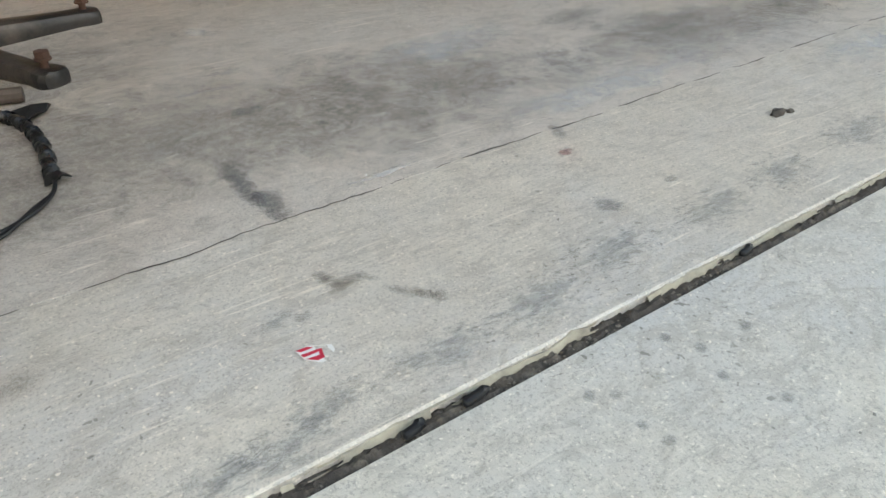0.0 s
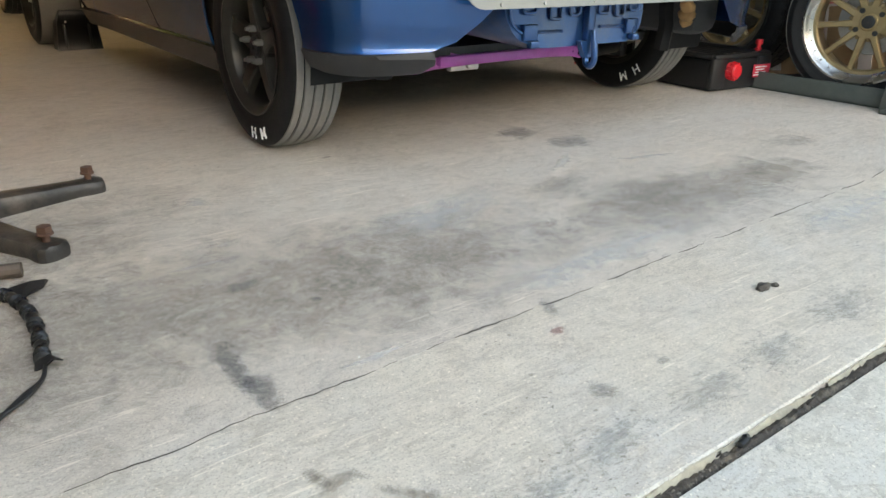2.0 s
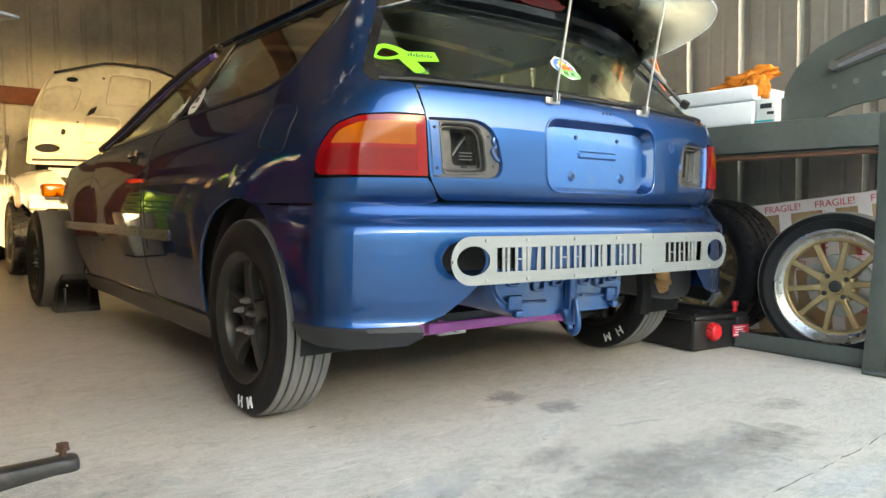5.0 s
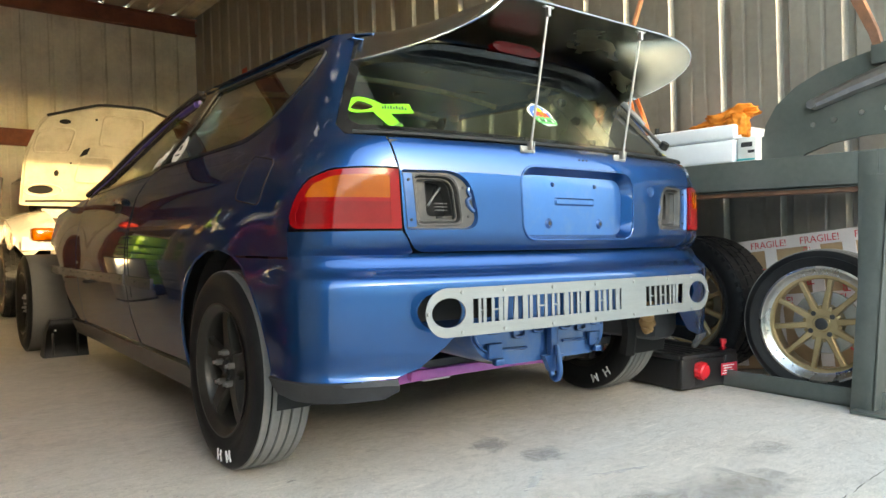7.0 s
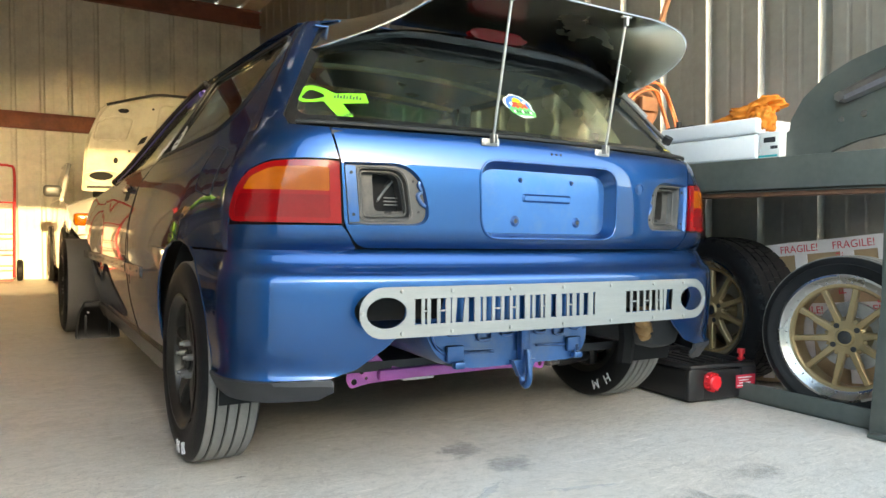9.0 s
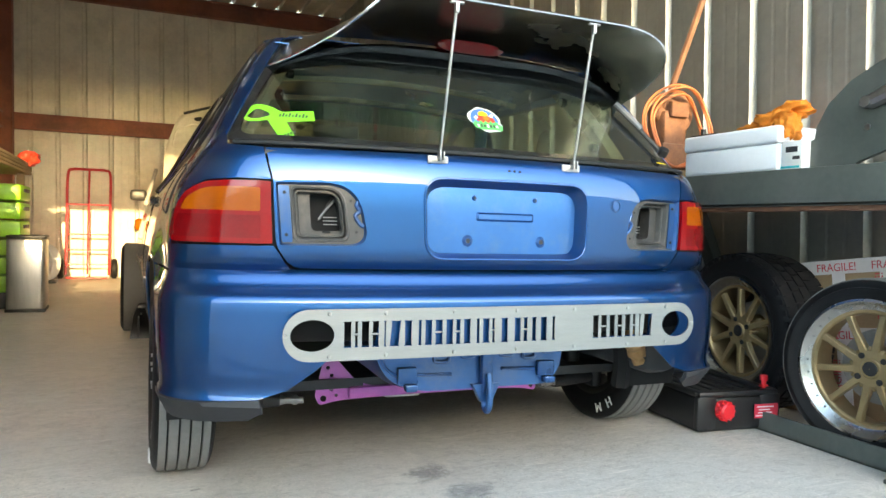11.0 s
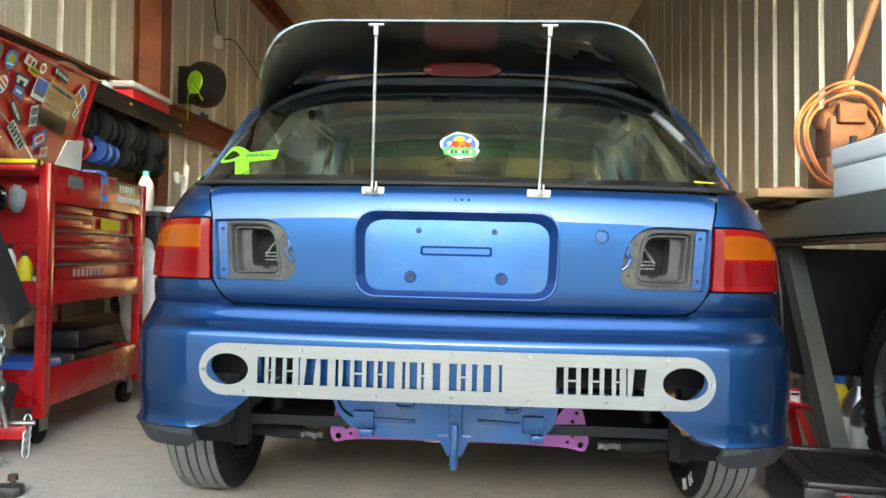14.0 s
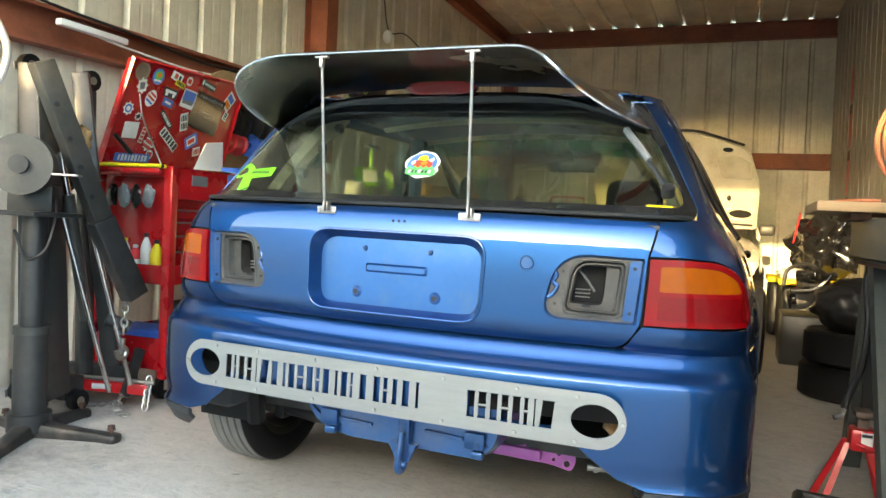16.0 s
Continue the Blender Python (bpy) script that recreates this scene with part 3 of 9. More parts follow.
# the joint between slab and apron: earth in the bottom, an old foam strip along the slab
jb = B()
xs = [-3.0, -1.5] + [-0.6 + 0.004 * k for k in range(850)] + [3.6, 4.9]
rows = [[jb.verts.new((x, y, z + 0.005 * noise.noise(Vector((x * 30, y * 60, 1))) + 0.006 * noise.noise(Vector((x * 120, y * 160, 4))))) for x in xs] for y, z in ((0.524, -0.022), (0.528, -0.019), (0.532, -0.015), (0.536, -0.012), (0.540, -0.009), (0.544, -0.008), (0.548, -0.010), (0.552, -0.012), (0.560, -0.014))]
for r0, r1 in zip(rows, rows[1:]):
    for k in range(len(xs) - 1):
        jb.faces.new((r0[k], r0[k + 1], r1[k + 1], r1[k]))
tagged(finish(jb, "joint_bed", M["soil"]), "dark earth and grit packed in the slab joint", "joint", kind="structure")
jb = B()
xs = [-0.65 + 0.012 * k for k in range(400)]
rows = []
for y, z in ((0.5495, -0.02), (0.551, -0.009), (0.5535, -0.004), (0.556, -0.004), (0.5575, -0.02)):
    rows.append([jb.verts.new((x, y + 0.0035 * noise.noise(Vector((x * 25, 3, y * 90))), z + floor_z(x) + 0.006 * noise.noise(Vector((x * 22, y * 40, 7))) + 0.003 * noise.noise(Vector((x * 70, y * 40, 3))))) for x in xs])
for r0, r1 in zip(rows, rows[1:]):
    for k in range(len(xs) - 1):
        jb.faces.new((r0[k], r0[k + 1], r1[k + 1], r1[k]))
bmesh.ops.delete(jb, geom=[f for f in jb.faces if noise.noise(Vector((f.calc_center_median().x * 7, 2, 0))) + .5 * noise.noise(Vector((f.calc_center_median().x * 30, f.calc_center_median().y * 300, 0))) < -.22], context='FACES')
tagged(finish(jb, "joint_strip", M["foam_strip"]), "crumbling yellowed foam strip along the slab edge", "joint filler", kind="structure")


RIB = 0.305


def rib_profile(length, phase=0.0):
    """Along the wall: (distance, depth) of a ribbed steel sheet with wide ribs and two small ones between."""
    out, a = [(0.0, 0.0)], -phase
    while a < length:
        for d, h in ((0.0, 0), (0.018, 0.030), (0.046, 0.030), (0.064, 0), (0.132, 0), (0.140, 0.0014), (0.150, 0.0014), (0.158, 0), (0.215, 0), (0.223, 0.0014), (0.233, 0.0014), (0.241, 0)):
            if 0 < a + d < length:
                out.append((a + d, h))
        a += RIB
    return out + [(length, 0.0)]


def ribbed(name, p, q, z0, z1, outward, material, label, phase=0.0, holes=()):
    """A ribbed wall from p to q, the ribs standing outwards; z1 may be a pair of heights for a sloping top. holes: (from, to, z0, z1)."""
    p, q, o = Vector((*p, 0)), Vector((*q, 0)), Vector((*outward, 0))
    d = (q - p).normalized()
    ln = (q - p).length
    za, zb = z1 if isinstance(z1, tuple) else (z1, z1)
    prof = rib_profile(ln, phase)
    for h in holes:
        prof += [(h[0], 0.0), (h[1], 0.0)]
    prof = sorted(set(prof))
    bm = B()
    T = 0.004

    def strip(prof_part, lo, hi):
        cols = []
        for a, h in prof_part:
            b = p + d * a + o * (h + 0.001)
            zt = hi if hi is not None else za + (zb - za) * a / ln
            cols.append([bm.verts.new(lean((*(b + o * k).xy, z))) for k in (0, T) for z in (lo, zt)])
        for A, C in zip(cols, cols[1:]):
            bm.faces.new((A[0], C[0], C[1], A[1]))
            bm.faces.new((A[2], A[3], C[3], C[2]))
            bm.faces.new((A[1], C[1], C[3], A[3]))
            bm.faces.new((A[0], A[2], C[2], C[0]))
        for A in (cols[0], cols[-1]):
            bm.faces.new((A[0], A[1], A[3], A[2]))

    if not holes:
        strip(prof, z0, None)
    else:
        a0 = 0.0
        for h in holes:
            strip([k for k in prof if a0 <= k[0] <= h[0]], z0, None)
            mid = [k for k in prof if h[0] <= k[0] <= h[1]]
            if h[2] > z0 + 0.01:
                strip(mid, z0, h[2])
            strip(mid, h[3], None)
            a0 = h[1]
        strip([k for k in prof if k[0] >= a0], z0, None)
    return tagged(finish(bm, name, material, smooth=False), label, "wall", kind="structure")


# open ground round the building, below the slabs
bm = B()
bm.faces.new([bm.verts.new(p) for p in ((-400, -400, -.16), (400, -400, -.16), (400, 400, -.16), (-400, 400, -.16))])
tagged(finish(bm, "ground", M["apron"], smooth=False), "bare pale ground round the building", "ground", kind="structure")

W_LABEL = "ribbed bare galvanised steel wall sheeting"
ribbed("wall_west", (WEST, SOUTH), (WEST, NORTH), -0.1, EAVE + 0.2, (-1, 0), M["wall_lifted"], W_LABEL, 0.1)
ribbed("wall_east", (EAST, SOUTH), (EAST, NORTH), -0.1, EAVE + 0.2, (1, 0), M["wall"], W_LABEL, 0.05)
ribbed("wall_north", (WEST - .07, NORTH), (EAST + .07, NORTH), -0.1, EAVE + 0.1, (0, 1), M["wall_lifted"], W_LABEL, 0.2)
# Out of view; its west jamb is widened to keep sun off the lid.
ribbed("wall_south", (WEST, SOUTH), (EAST, SOUTH), -0.1, EAVE + 0.9, (0, -1), M["wall"], "ribbed steel wall above the wide door opening", 0.0, holes=[(0.42, 4.24, -0.1, 2.95)])

# roof: ribbed sheet on red-oxide steel, rising from the north eave to the front
ROOF_RISE = 0.0


def roof_z(y):
    return EAVE + 0.10 + ROOF_RISE * (NORTH - y)


bm = B()
prof = rib_profile(EAST - WEST + 0.4, 0.1)
for y0, y1 in ((SOUTH - 0.3, NORTH + 0.1),):
    cols = []
    for a, h in prof:
        x = WEST - 0.2 + a
        cols.append([bm.verts.new(lean((x, y, roof_z(y) + h + k))) for k in (0, 0.004) for y in (y0, y1)])
    for A, C in zip(cols, cols[1:]):
        bm.faces.new((A[0], A[1], C[1], C[0]))
        bm.faces.new((A[2], C[2], C[3], A[3]))
tagged(finish(bm, "ceiling", M["roof_sheet"], smooth=False), "ribbed underside of the steel roof sheeting", "ceiling", kind="structure")


def channel(name, p, q, w, h, label="red-oxide painted steel channel", up=(0, 0, 1), lip=0.02, t=0.004):
    """A lipped C of rolled steel from p to q; w: flange width towards the local side, h: height."""
    p, q, up = Vector(p), Vector(q), Vector(up)
    d = (q - p).normalized()
    s = d.cross(up).normalized()
    pr = [(w, h / 2 - lip), (w, h / 2), (0, h / 2), (0, -h / 2), (w, -h / 2), (w, -h / 2 + lip)]
    inn = [(w - t, h / 2 - lip), (w - t, h / 2 - t), (t, h / 2 - t), (t, -h / 2 + t), (w - t, -h / 2 + t), (w - t, -h / 2 + lip)]
    loop = pr + inn[::-1]
    bm = B()
    A = [bm.verts.new(lean(p + s * a + up * b)) for a, b in loop]
    C = [bm.verts.new(lean(q + s * a + up * b)) for a, b in loop]
    n = len(loop)
    for k in range(n):
        bm.faces.new((A[k], A[(k + 1) % n], C[(k + 1) % n], C[k]))
    m = len(pr)
    for X in (A, C):
        for k in range(m - 1):
            bm.faces.new((X[k], X[k + 1], X[n - 2 - k], X[n - 1 - k]))
    bmesh.ops.recalc_face_normals(bm, faces=bm.faces)
    return tagged(finish(bm, name, M["red_iron"], smooth=False), label, "steel beam", kind="structure")


GIRT = 1.92
channel("trim_girt_north", (WEST, NORTH - 0.001, GIRT), (EAST, NORTH - 0.001, GIRT), -0.08 * -1, 0.20)
channel("trim_girt_west", (WEST + 0.001, SOUTH, 1.75), (WEST + 0.001, NORTH, GIRT), 0.10, 0.20)
channel("trim_eave_north", (WEST, NORTH - 0.001, EAVE - 0.03), (EAST, NORTH - 0.001, EAVE - 0.03), 0.10, 0.22)
channel("trim_eave_west", (WEST + 0.001, SOUTH, EAVE - 0.03), (WEST + 0.001, NORTH, EAVE - 0.03), 0.10, 0.2)
for yy in (7.2, 4.4, 1.8):
    channel("trim_purlin", (WEST, yy, roof_z(yy) - 0.115), (EAST, yy, roof_z(yy) - 0.115), 0.08, 0.22)


def column(name, x, y, w=0.16, d=0.2):
    bm = B()
    for c, s in (((x, y, EAVE / 2), (d, 0.008, EAVE)), ((x - d / 2, y, EAVE / 2), (0.008, w, EAVE)), ((x + d / 2, y, EAVE / 2), (0.008, w, EAVE))):
        box(bm, c, s)
    box(bm, (x, y, 0.012), (d + 0.08, w + 0.06, 0.016))
    leaned(bm)
    return tagged(finish(bm, name, M["red_iron"], smooth=False), "red-oxide painted steel I-column with chalk marks", "column", kind="structure")


# unseen wall, added across the yard to keep the low sun off the apron
bm = B()
box(bm, (1.5, -6.2, 1.55), (60, 0.2, 3.1), bevel=0.01)
box(bm, (1.5, -6.2, 3.13), (60, 0.28, 0.06), bevel=0.01)
tagged(finish(bm, "wall_sun_block", M["apron"], smooth=False), "plain concrete wall out of view, added to block the low sun", "wall", kind="structure")
column("column_west", WEST + 0.105, 4.95)
column("column_north_west", WEST + 0.105, NORTH - 0.12)


# ---- the blue hatchback ----
CX, AXLE_R, AXLE_F = 1.962, 2.26, 4.83
YC = ((.22, 1.650), (.27, 1.608), (.300, 1.592), (.314, 1.578), (.326, 1.574), (.338, 1.580), (.352, 1.583), (.40, 1.577), (.50, 1.572), (.545, 1.572), (.570, 1.574), (.582, 1.578), (.592, 1.590), (.602, 1.606), (.612, 1.616), (.630, 1.626), (.640, 1.633), (.647, 1.640), (.653, 1.624), (.70, 1.605), (.80, 1.606), (.87, 1.611), (.92, 1.621), (.945, 1.636), (.962, 1.662), (1.25, 1.912), (1.30, 1.958), (1.36, 2.03))
WR = ((.22, .815), (.27, .842), (.300, .858), (.314, .868), (.326, .872), (.338, .868), (.352, .866), (.43, .872), (.50, .874), (.560, .873), (.585, .867), (.610, .858), (.630, .853), (.647, .850), (.70, .852), (.80, .842), (.86, .824), (.90, .802), (.94, .777), (.97, .757), (1.05, .716), (1.15, .667), (1.25, .612), (1.30, .577), (1.36, .52))
WS = ((.19, .82), (.27, .848), (.45, .880), (.60, .890), (.70, .880), (.80, .857), (.86, .838), (.90, .813), (.94, .785), (.97, .763), (1.05, .718), (1.15, .667), (1.25, .612), (1.30, .577), (1.36, .52))
XA = ((.19, .58), (.70, .60), (.90, .61), (.945, .61), (.97, .575), (1.05, .54), (1.15, .50), (1.25, .45), (1.36, .40))

YE = ((.25, 1.87), (.33, 1.85), (.60, 1.86), (.645, 1.88), (.70, 1.90), (.86, 1.91), (.95, 1.95), (1.15, 1.98), (1.25, 2.062), (1.30, 2.108), (1.4, 2.2))
TAIL_Y, TAIL_W, SIDE_W, FLAT_X, CORNER_Y = Smooth(YC), Smooth(WR), Smooth(WS), Smooth(XA), Smooth(YE)


def y_end(z):
    return CORNER_Y(z)


def smooth(a, b, t):
    t = min(1.0, max(0.0, (t - a) / (b - a)))
    return t * t * (3 - 2 * t)


def skin(s, z):
    """The car's skin: s runs from the middle of the tail round the corner and along the flank, z is the height."""
    a, sg = abs(s), (-1 if s < 0 else 1)
    yc, w, xa, ye = TAIL_Y(z), TAIL_W(z), FLAT_X(z), y_end(z)
    bow = 0.155
    if a <= 0.6:
        x = a / 0.6 * xa
        y = yc + bow * x * x
    elif a <= 1.0:
        k = (a - 0.6) / 0.4
        ya = yc + bow * xa * xa
        yk = ya + 2 * bow * xa * (w - xa)
        x = (1 - k) ** 2 * xa + (1 - (1 - k) ** 2) * w
        y = (1 - k) ** 2 * ya + 2 * k * (1 - k) * yk + k * k * ye
    else:
        y = ye + (a - 1) * (6.0 - ye) / 4.0
        x = w + (SIDE_W(z) - w) * smooth(ye - 0.02, ye + 0.45, y)
        x += 0.018 * smooth(4.0, 4.75, y) * smooth(1.0, 0.7, z)
    return Vector((CX + sg * x, y, z))


def sy(y, z):
    """The s of a point on the flank."""
    ye = y_end(z)
    return 1 + 4 * (y - ye) / (6 - ye)


def flank(pts):
    return [(sy(y, z), z) for y, z in pts]


def mirror(poly):
    return [(-s, z) for s, z in poly][::-1]


def skin_in(d):
    def f(s, z):
        e = 0.004
        a, b, c = skin(s, z), skin(s + e, z), skin(s, z + e)
        return a - (b - a).cross(c - a).normalized() * d
    return f


car = thing("hatchback_car", "blue metallic three-door hatchback parked without its inner tail lamps", "car", at=(CX, 3.6, 0))


def skin_part(name, outline, holes=(), material=None, parent=None, label="", step=0.04, thick=0.003, offset=0.0, fn=skin, vstep=None):
    bm = B()
    panel(bm, outline, fn, holes, step, thick, offset, vstep=vstep)
    return part(name, bm, material or M["paint"], parent or car, label)


def well(name, outer, inner, d0, d1, material, parent, label="", step=0.02):
    """The sloping wall of a recess, from one outline to another behind it."""
    bm = B()
    o, i = refine(outer, step), None
    n = len(o)
    cen = np.mean(np.array(inner), axis=0), np.mean(np.array(outer), axis=0)
    sx = (np.ptp(np.array(inner)[:, 0]) / np.ptp(np.array(outer)[:, 0]), np.ptp(np.array(inner)[:, 1]) / np.ptp(np.array(outer)[:, 1]))
    i = [((p[0] - cen[1][0]) * sx[0] + cen[0][0], (p[1] - cen[1][1]) * sx[1] + cen[0][1]) for p in o]
    f0, f1 = skin_in(d0), skin_in(d1)
    mid = [((p[0] + q[0]) / 2, (p[1] + q[1]) / 2) for p, q in zip(o, i)]
    fm = skin_in(d0 + (d1 - d0) * 0.5)
    R = [[bm.verts.new(f(*p)) for p in pts] for f, pts in ((f0, o), (fm, mid), (f1, i))]
    for X, Y in zip(R, R[1:]):
        for k in range(n):
            bm.faces.new((X[k], X[(k + 1) % n], Y[(k + 1) % n], Y[k]))
    return part(name, bm, material, parent, label)


def curve_pts2(pts, n=5):
    return [(v.x, v.z) for v in curve_pts([(a, 0, b) for a, b in pts], n)]


# tailgate with its number-plate recess and the two lamp openings
plate_hole = rounded([(-.243, .679), (.243, .679), (.245, .889), (-.245, .889)], [.055, .055, .06, .06], 7)
lamp_hole = rounded([(.387, .709), (.604, .708), (.607, .862), (.414, .866)], [.050, .006, .006, .085], 8)
gate = rounded([(-.575, .651), (.575, .651), (.611, .70), (.611, .866), (.634, .946), (.0, .954), (-.634, .946), (-.611, .866), (-.611, .70)], [.03, .03, .04, .02, .004, .2, .004, .02, .04], 6)
tailgate = skin_part("tailgate", gate, [plate_hole, lamp_hole, mirror(lamp_hole)], step=0.03, vstep=0.012, label="blue metallic tailgate panel with a bare number-plate recess")
plate_in = rounded([(-.226, .690), (.226, .690), (.228, .873), (-.228, .873)], [.040, .040, .046, .046], 7)
well("recess_wall", plate_hole, plate_in, 0.0, 0.036, M["paint"], tailgate)
bm = B()
tube(bm, [skin_in(.0005)(s_, z_) for s_, z_ in refine(plate_hole, .02)], .0035, 8, closed=True)
part("recess_bead", bm, M["paint"], tailgate)
slot = rounded([(-.088, .782), (.088, .782), (.088, .806), (-.088, .806)], .006, 3)
slot_in = rounded([(-.082, .787), (.082, .787), (.082, .801), (-.082, .801)], .004, 3)
skin_part("plate_panel", plate_in, [slot], M["plate_blue"], tailgate, "satin blue plate panel with a pressed slot", 0.03, fn=skin_in(0.036))
skin_part("slot_floor", slot_in, (), M["plate_blue"], tailgate, "", 0.03, fn=skin_in(0.0315))
well("slot_rim", slot, slot_in, 0.036, 0.0312, M["paint"], tailgate, step=0.02)
for sx, zz, r in ((-.093, .846, .0075), (.093, .846, .0075), (-.113, .728, .0155), (.113, .728, .0155)):
    bm = B()
    c = skin_in(0.036)(sx, zz)
    n = (skin(sx, zz) - skin_in(0.01)(sx, zz)).normalized()
    cyl(bm, c, c + n * 0.004, r, r * 0.75, seg=16)
    tube(bm, [c + n * 0.004 + Vector((math.cos(a) * r * .55, 0, math.sin(a) * r * .55)) for a in [k * math.pi / 6 for k in range(12)]], r * 0.16, 6, closed=True)
    part("plate_grommet", bm, M["paint_flat"], tailgate)
    bm = B()
    cyl(bm, c + n * 0.003, c + n * 0.0052, r * 0.42, seg=12)
    part("grommet_core", bm, M["black_trim"], tailgate)
bm = B()
c = skin(.345, .836)
n = (c - skin_in(0.01)(.345, .836)).normalized()
cyl(bm, c - n * .002, c + n * 0.003, .0125, seg=24)
part("lock_cylinder", bm, M["paint_flat"], tailgate, "round key lock")
bm = B()
cyl(bm, c + n * .002, c + n * 0.0036, .007, seg=20)
part("lock_core", bm, M["paint_flat"], tailgate)
bm = B()
tube(bm, [c + n * .002 + Vector((math.cos(a) * .016, 0, math.sin(a) * .016)) for a in [k * math.pi / 12 for k in range(24)]], .002, 6, closed=True)
part("lock_ring", bm, M["paint_flat"], tailgate)
for sx in (-.014, .002, .018):
    bm = B()
    c = skin(sx + .01, .918)
    cyl(bm, c + Vector((0, .003, 0)), c - Vector((0, .0015, 0)), .0035, seg=10)
    part("badge_hole", bm, M["dark"], tailgate)
for sgn in (1, -1):
    flip = (lambda q: q) if sgn > 0 else mirror
    hole = flip(lamp_hole)
    pan_raw = rounded([(.392, .713), (.600, .712), (.603, .858), (.418, .861)], [.046, .005, .005, .080], 8)
    pan_o = flip(pan_raw)
    win_raw = rounded([(.440, .727), (.566, .724), (.569, .851), (.452, .851)], [.020, .014, .014, .040], 6)
    win = flip(win_raw)
    black = flip(rounded([(.450, .746), (.527, .744), (.528, .842), (.462, .843)], [.008, .016, .010, .026], 4))
    well("lamp_opening_rim", hole, pan_o, 0.0, 0.012, M["paint_flat"], tailgate, "", 0.012)
    skin_part("lamp_pan", pan_o, [win], M["bare_pan"], tailgate, "bare grey lamp pan with primer overspray", 0.02, fn=skin_in(0.012))
    inner_raw = rounded([(.446, .733), (.556, .731), (.558, .846), (.458, .847)], [.018, .02, .02, .036], 6)
    inner = flip(inner_raw)
    well("pan_throat", win, inner, 0.012, 0.042, M["bare_pan"], tailgate, "", 0.012)
    skin_part("pan_floor", inner, [black], M["bare_pan"], tailgate, "", 0.02, fn=skin_in(0.042))
    well("pan_window", black, [(s, z) for s, z in black], 0.042, 0.080, M["bare_pan"], tailgate, "", 0.015)
    skin_part("pan_void", flip([(.42, .73), (.56, .73), (.56, .86), (.42, .86)]), (), M["dark"], tailgate, "", 0.03, fn=skin_in(0.150))
    # stepped beads pressed round the throat
    for off, dep, rad in ((.004, .012, .0028), (-.006, .026, .0030)):
        c0, c1 = .506, .789
        loop = [(c0 + (a_ - c0) * (1 + off / .06), c1 + (b_ - c1) * (1 + off / .06)) for a_, b_ in win_raw]
        bm = B()
        tube(bm, [skin_in(dep)(sgn * a_, b_) for a_, b_ in refine(loop, .02)], rad, 6, closed=True)
        part("pan_bead", bm, M["bare_pan"], tailgate)
    # torn blue-edged notch towards the plate, and the wiring inside
    bm = B()
    tube(bm, [skin_in(.010)(sgn * a_, z_) for a_, z_ in curve_pts2([(.408, .826), (.416, .812), (.410, .796), (.420, .786), (.412, .768), (.400, .758)])], .0055, 8)
    part("pan_notch", bm, M["paint_flat"], tailgate)
    bm = B()
    for q in range(6):
        for w_ in range(3):
            p = skin_in(.058)(sgn * (.464 + q * .0060), .762 + w_ * .009)
            tube(bm, [p, p - Vector((0, .012, 0))], .0016, 5)
    part("lamp_connector", bm, M["steel"], tailgate, "row of connector pins in the lamp opening")
    for q in range(4):
        bm = B()
        pts = [skin_in(.075 + .008 * q)(sgn * a_, z_) for a_, z_ in curve_pts2([(.456 + .008 * q, .838), (.474 + .006 * q, .815), (.490 - .007 * q, .795 + .004 * q), (.505, .775 - .004 * q)])]
        tube(bm, pts, .0030, 6)
        part("wire", bm, M["black_trim"] if q % 2 else M["grey_box"], tailgate)
    bm = B()
    box(bm, skin_in(.0415)(sgn * .490, .742), (.020, .004, .006), None, .001)
    part("pan_slot", bm, M["dark"], tailgate)
    fl = rounded([(.574, .716), (.599, .715), (.602, .855), (.577, .855)], .003, 2)
    skin_part("lamp_flange", flip(fl), (), M["paint_flat"], tailgate, "", 0.03, 0.002, 0.0, skin_in(0.008))
    for zz in (.734, .838):
        bm = B()
        p = skin_in(0.0075)(sgn * .588, zz)
        cyl(bm, p + Vector((0, .002, 0)), p - Vector((0, .0012, 0)), .0042, seg=10)
        part("screw_hole", bm, M["dark"], tailgate)
    for ss, zz in ((.418, .744), (.420, .775), (.571, .728), (.440, .852), (.430, .822)):
        bm = B()
        p = skin_in(0.0115)(sgn * ss, zz)
        cyl(bm, p + Vector((0, .002, 0)), p - Vector((0, .0012, 0)), .0032, seg=8)
        part("pan_hole", bm, M["dark"], tailgate)

# rear bumper: the middle of its lower half is sawn out below the cover plate
bump_half = [(0, .445), (.49, .440), (.53, .405), (.60, .356), (.640, .340), (.652, .336), (.80, .332), (.95, .332)]
arch_b = [(AXLE_R + .01 + .36 * math.cos(math.radians(a)), .30 + .36 * math.sin(math.radians(a))) for a in (192, 180, 165, 150, 135, 120, 110)]
bump_half += flank([(AXLE_R + .01 + .36 * math.cos(radians(175)), .332)] + arch_b[2:] + [(2.15, .634)]) + [(.955, .634), (.945, .703), (.616, .706), (.612, .700), (.592, .664), (.575, .647), (0, .647)]
left = mirror(bump_half)
bump_outline = bump_half[:-1] + [(0, .647)] + left[1:]
tail_hole = [(.542 + .064 * math.cos(a), .498 + .050 * math.sin(a)) for a in [2 * math.pi * k / 28 for k in range(28)]]
word_slots = rounded([(.245, .466), (.476, .466), (.476, .532), (.245, .532)], .005, 2)
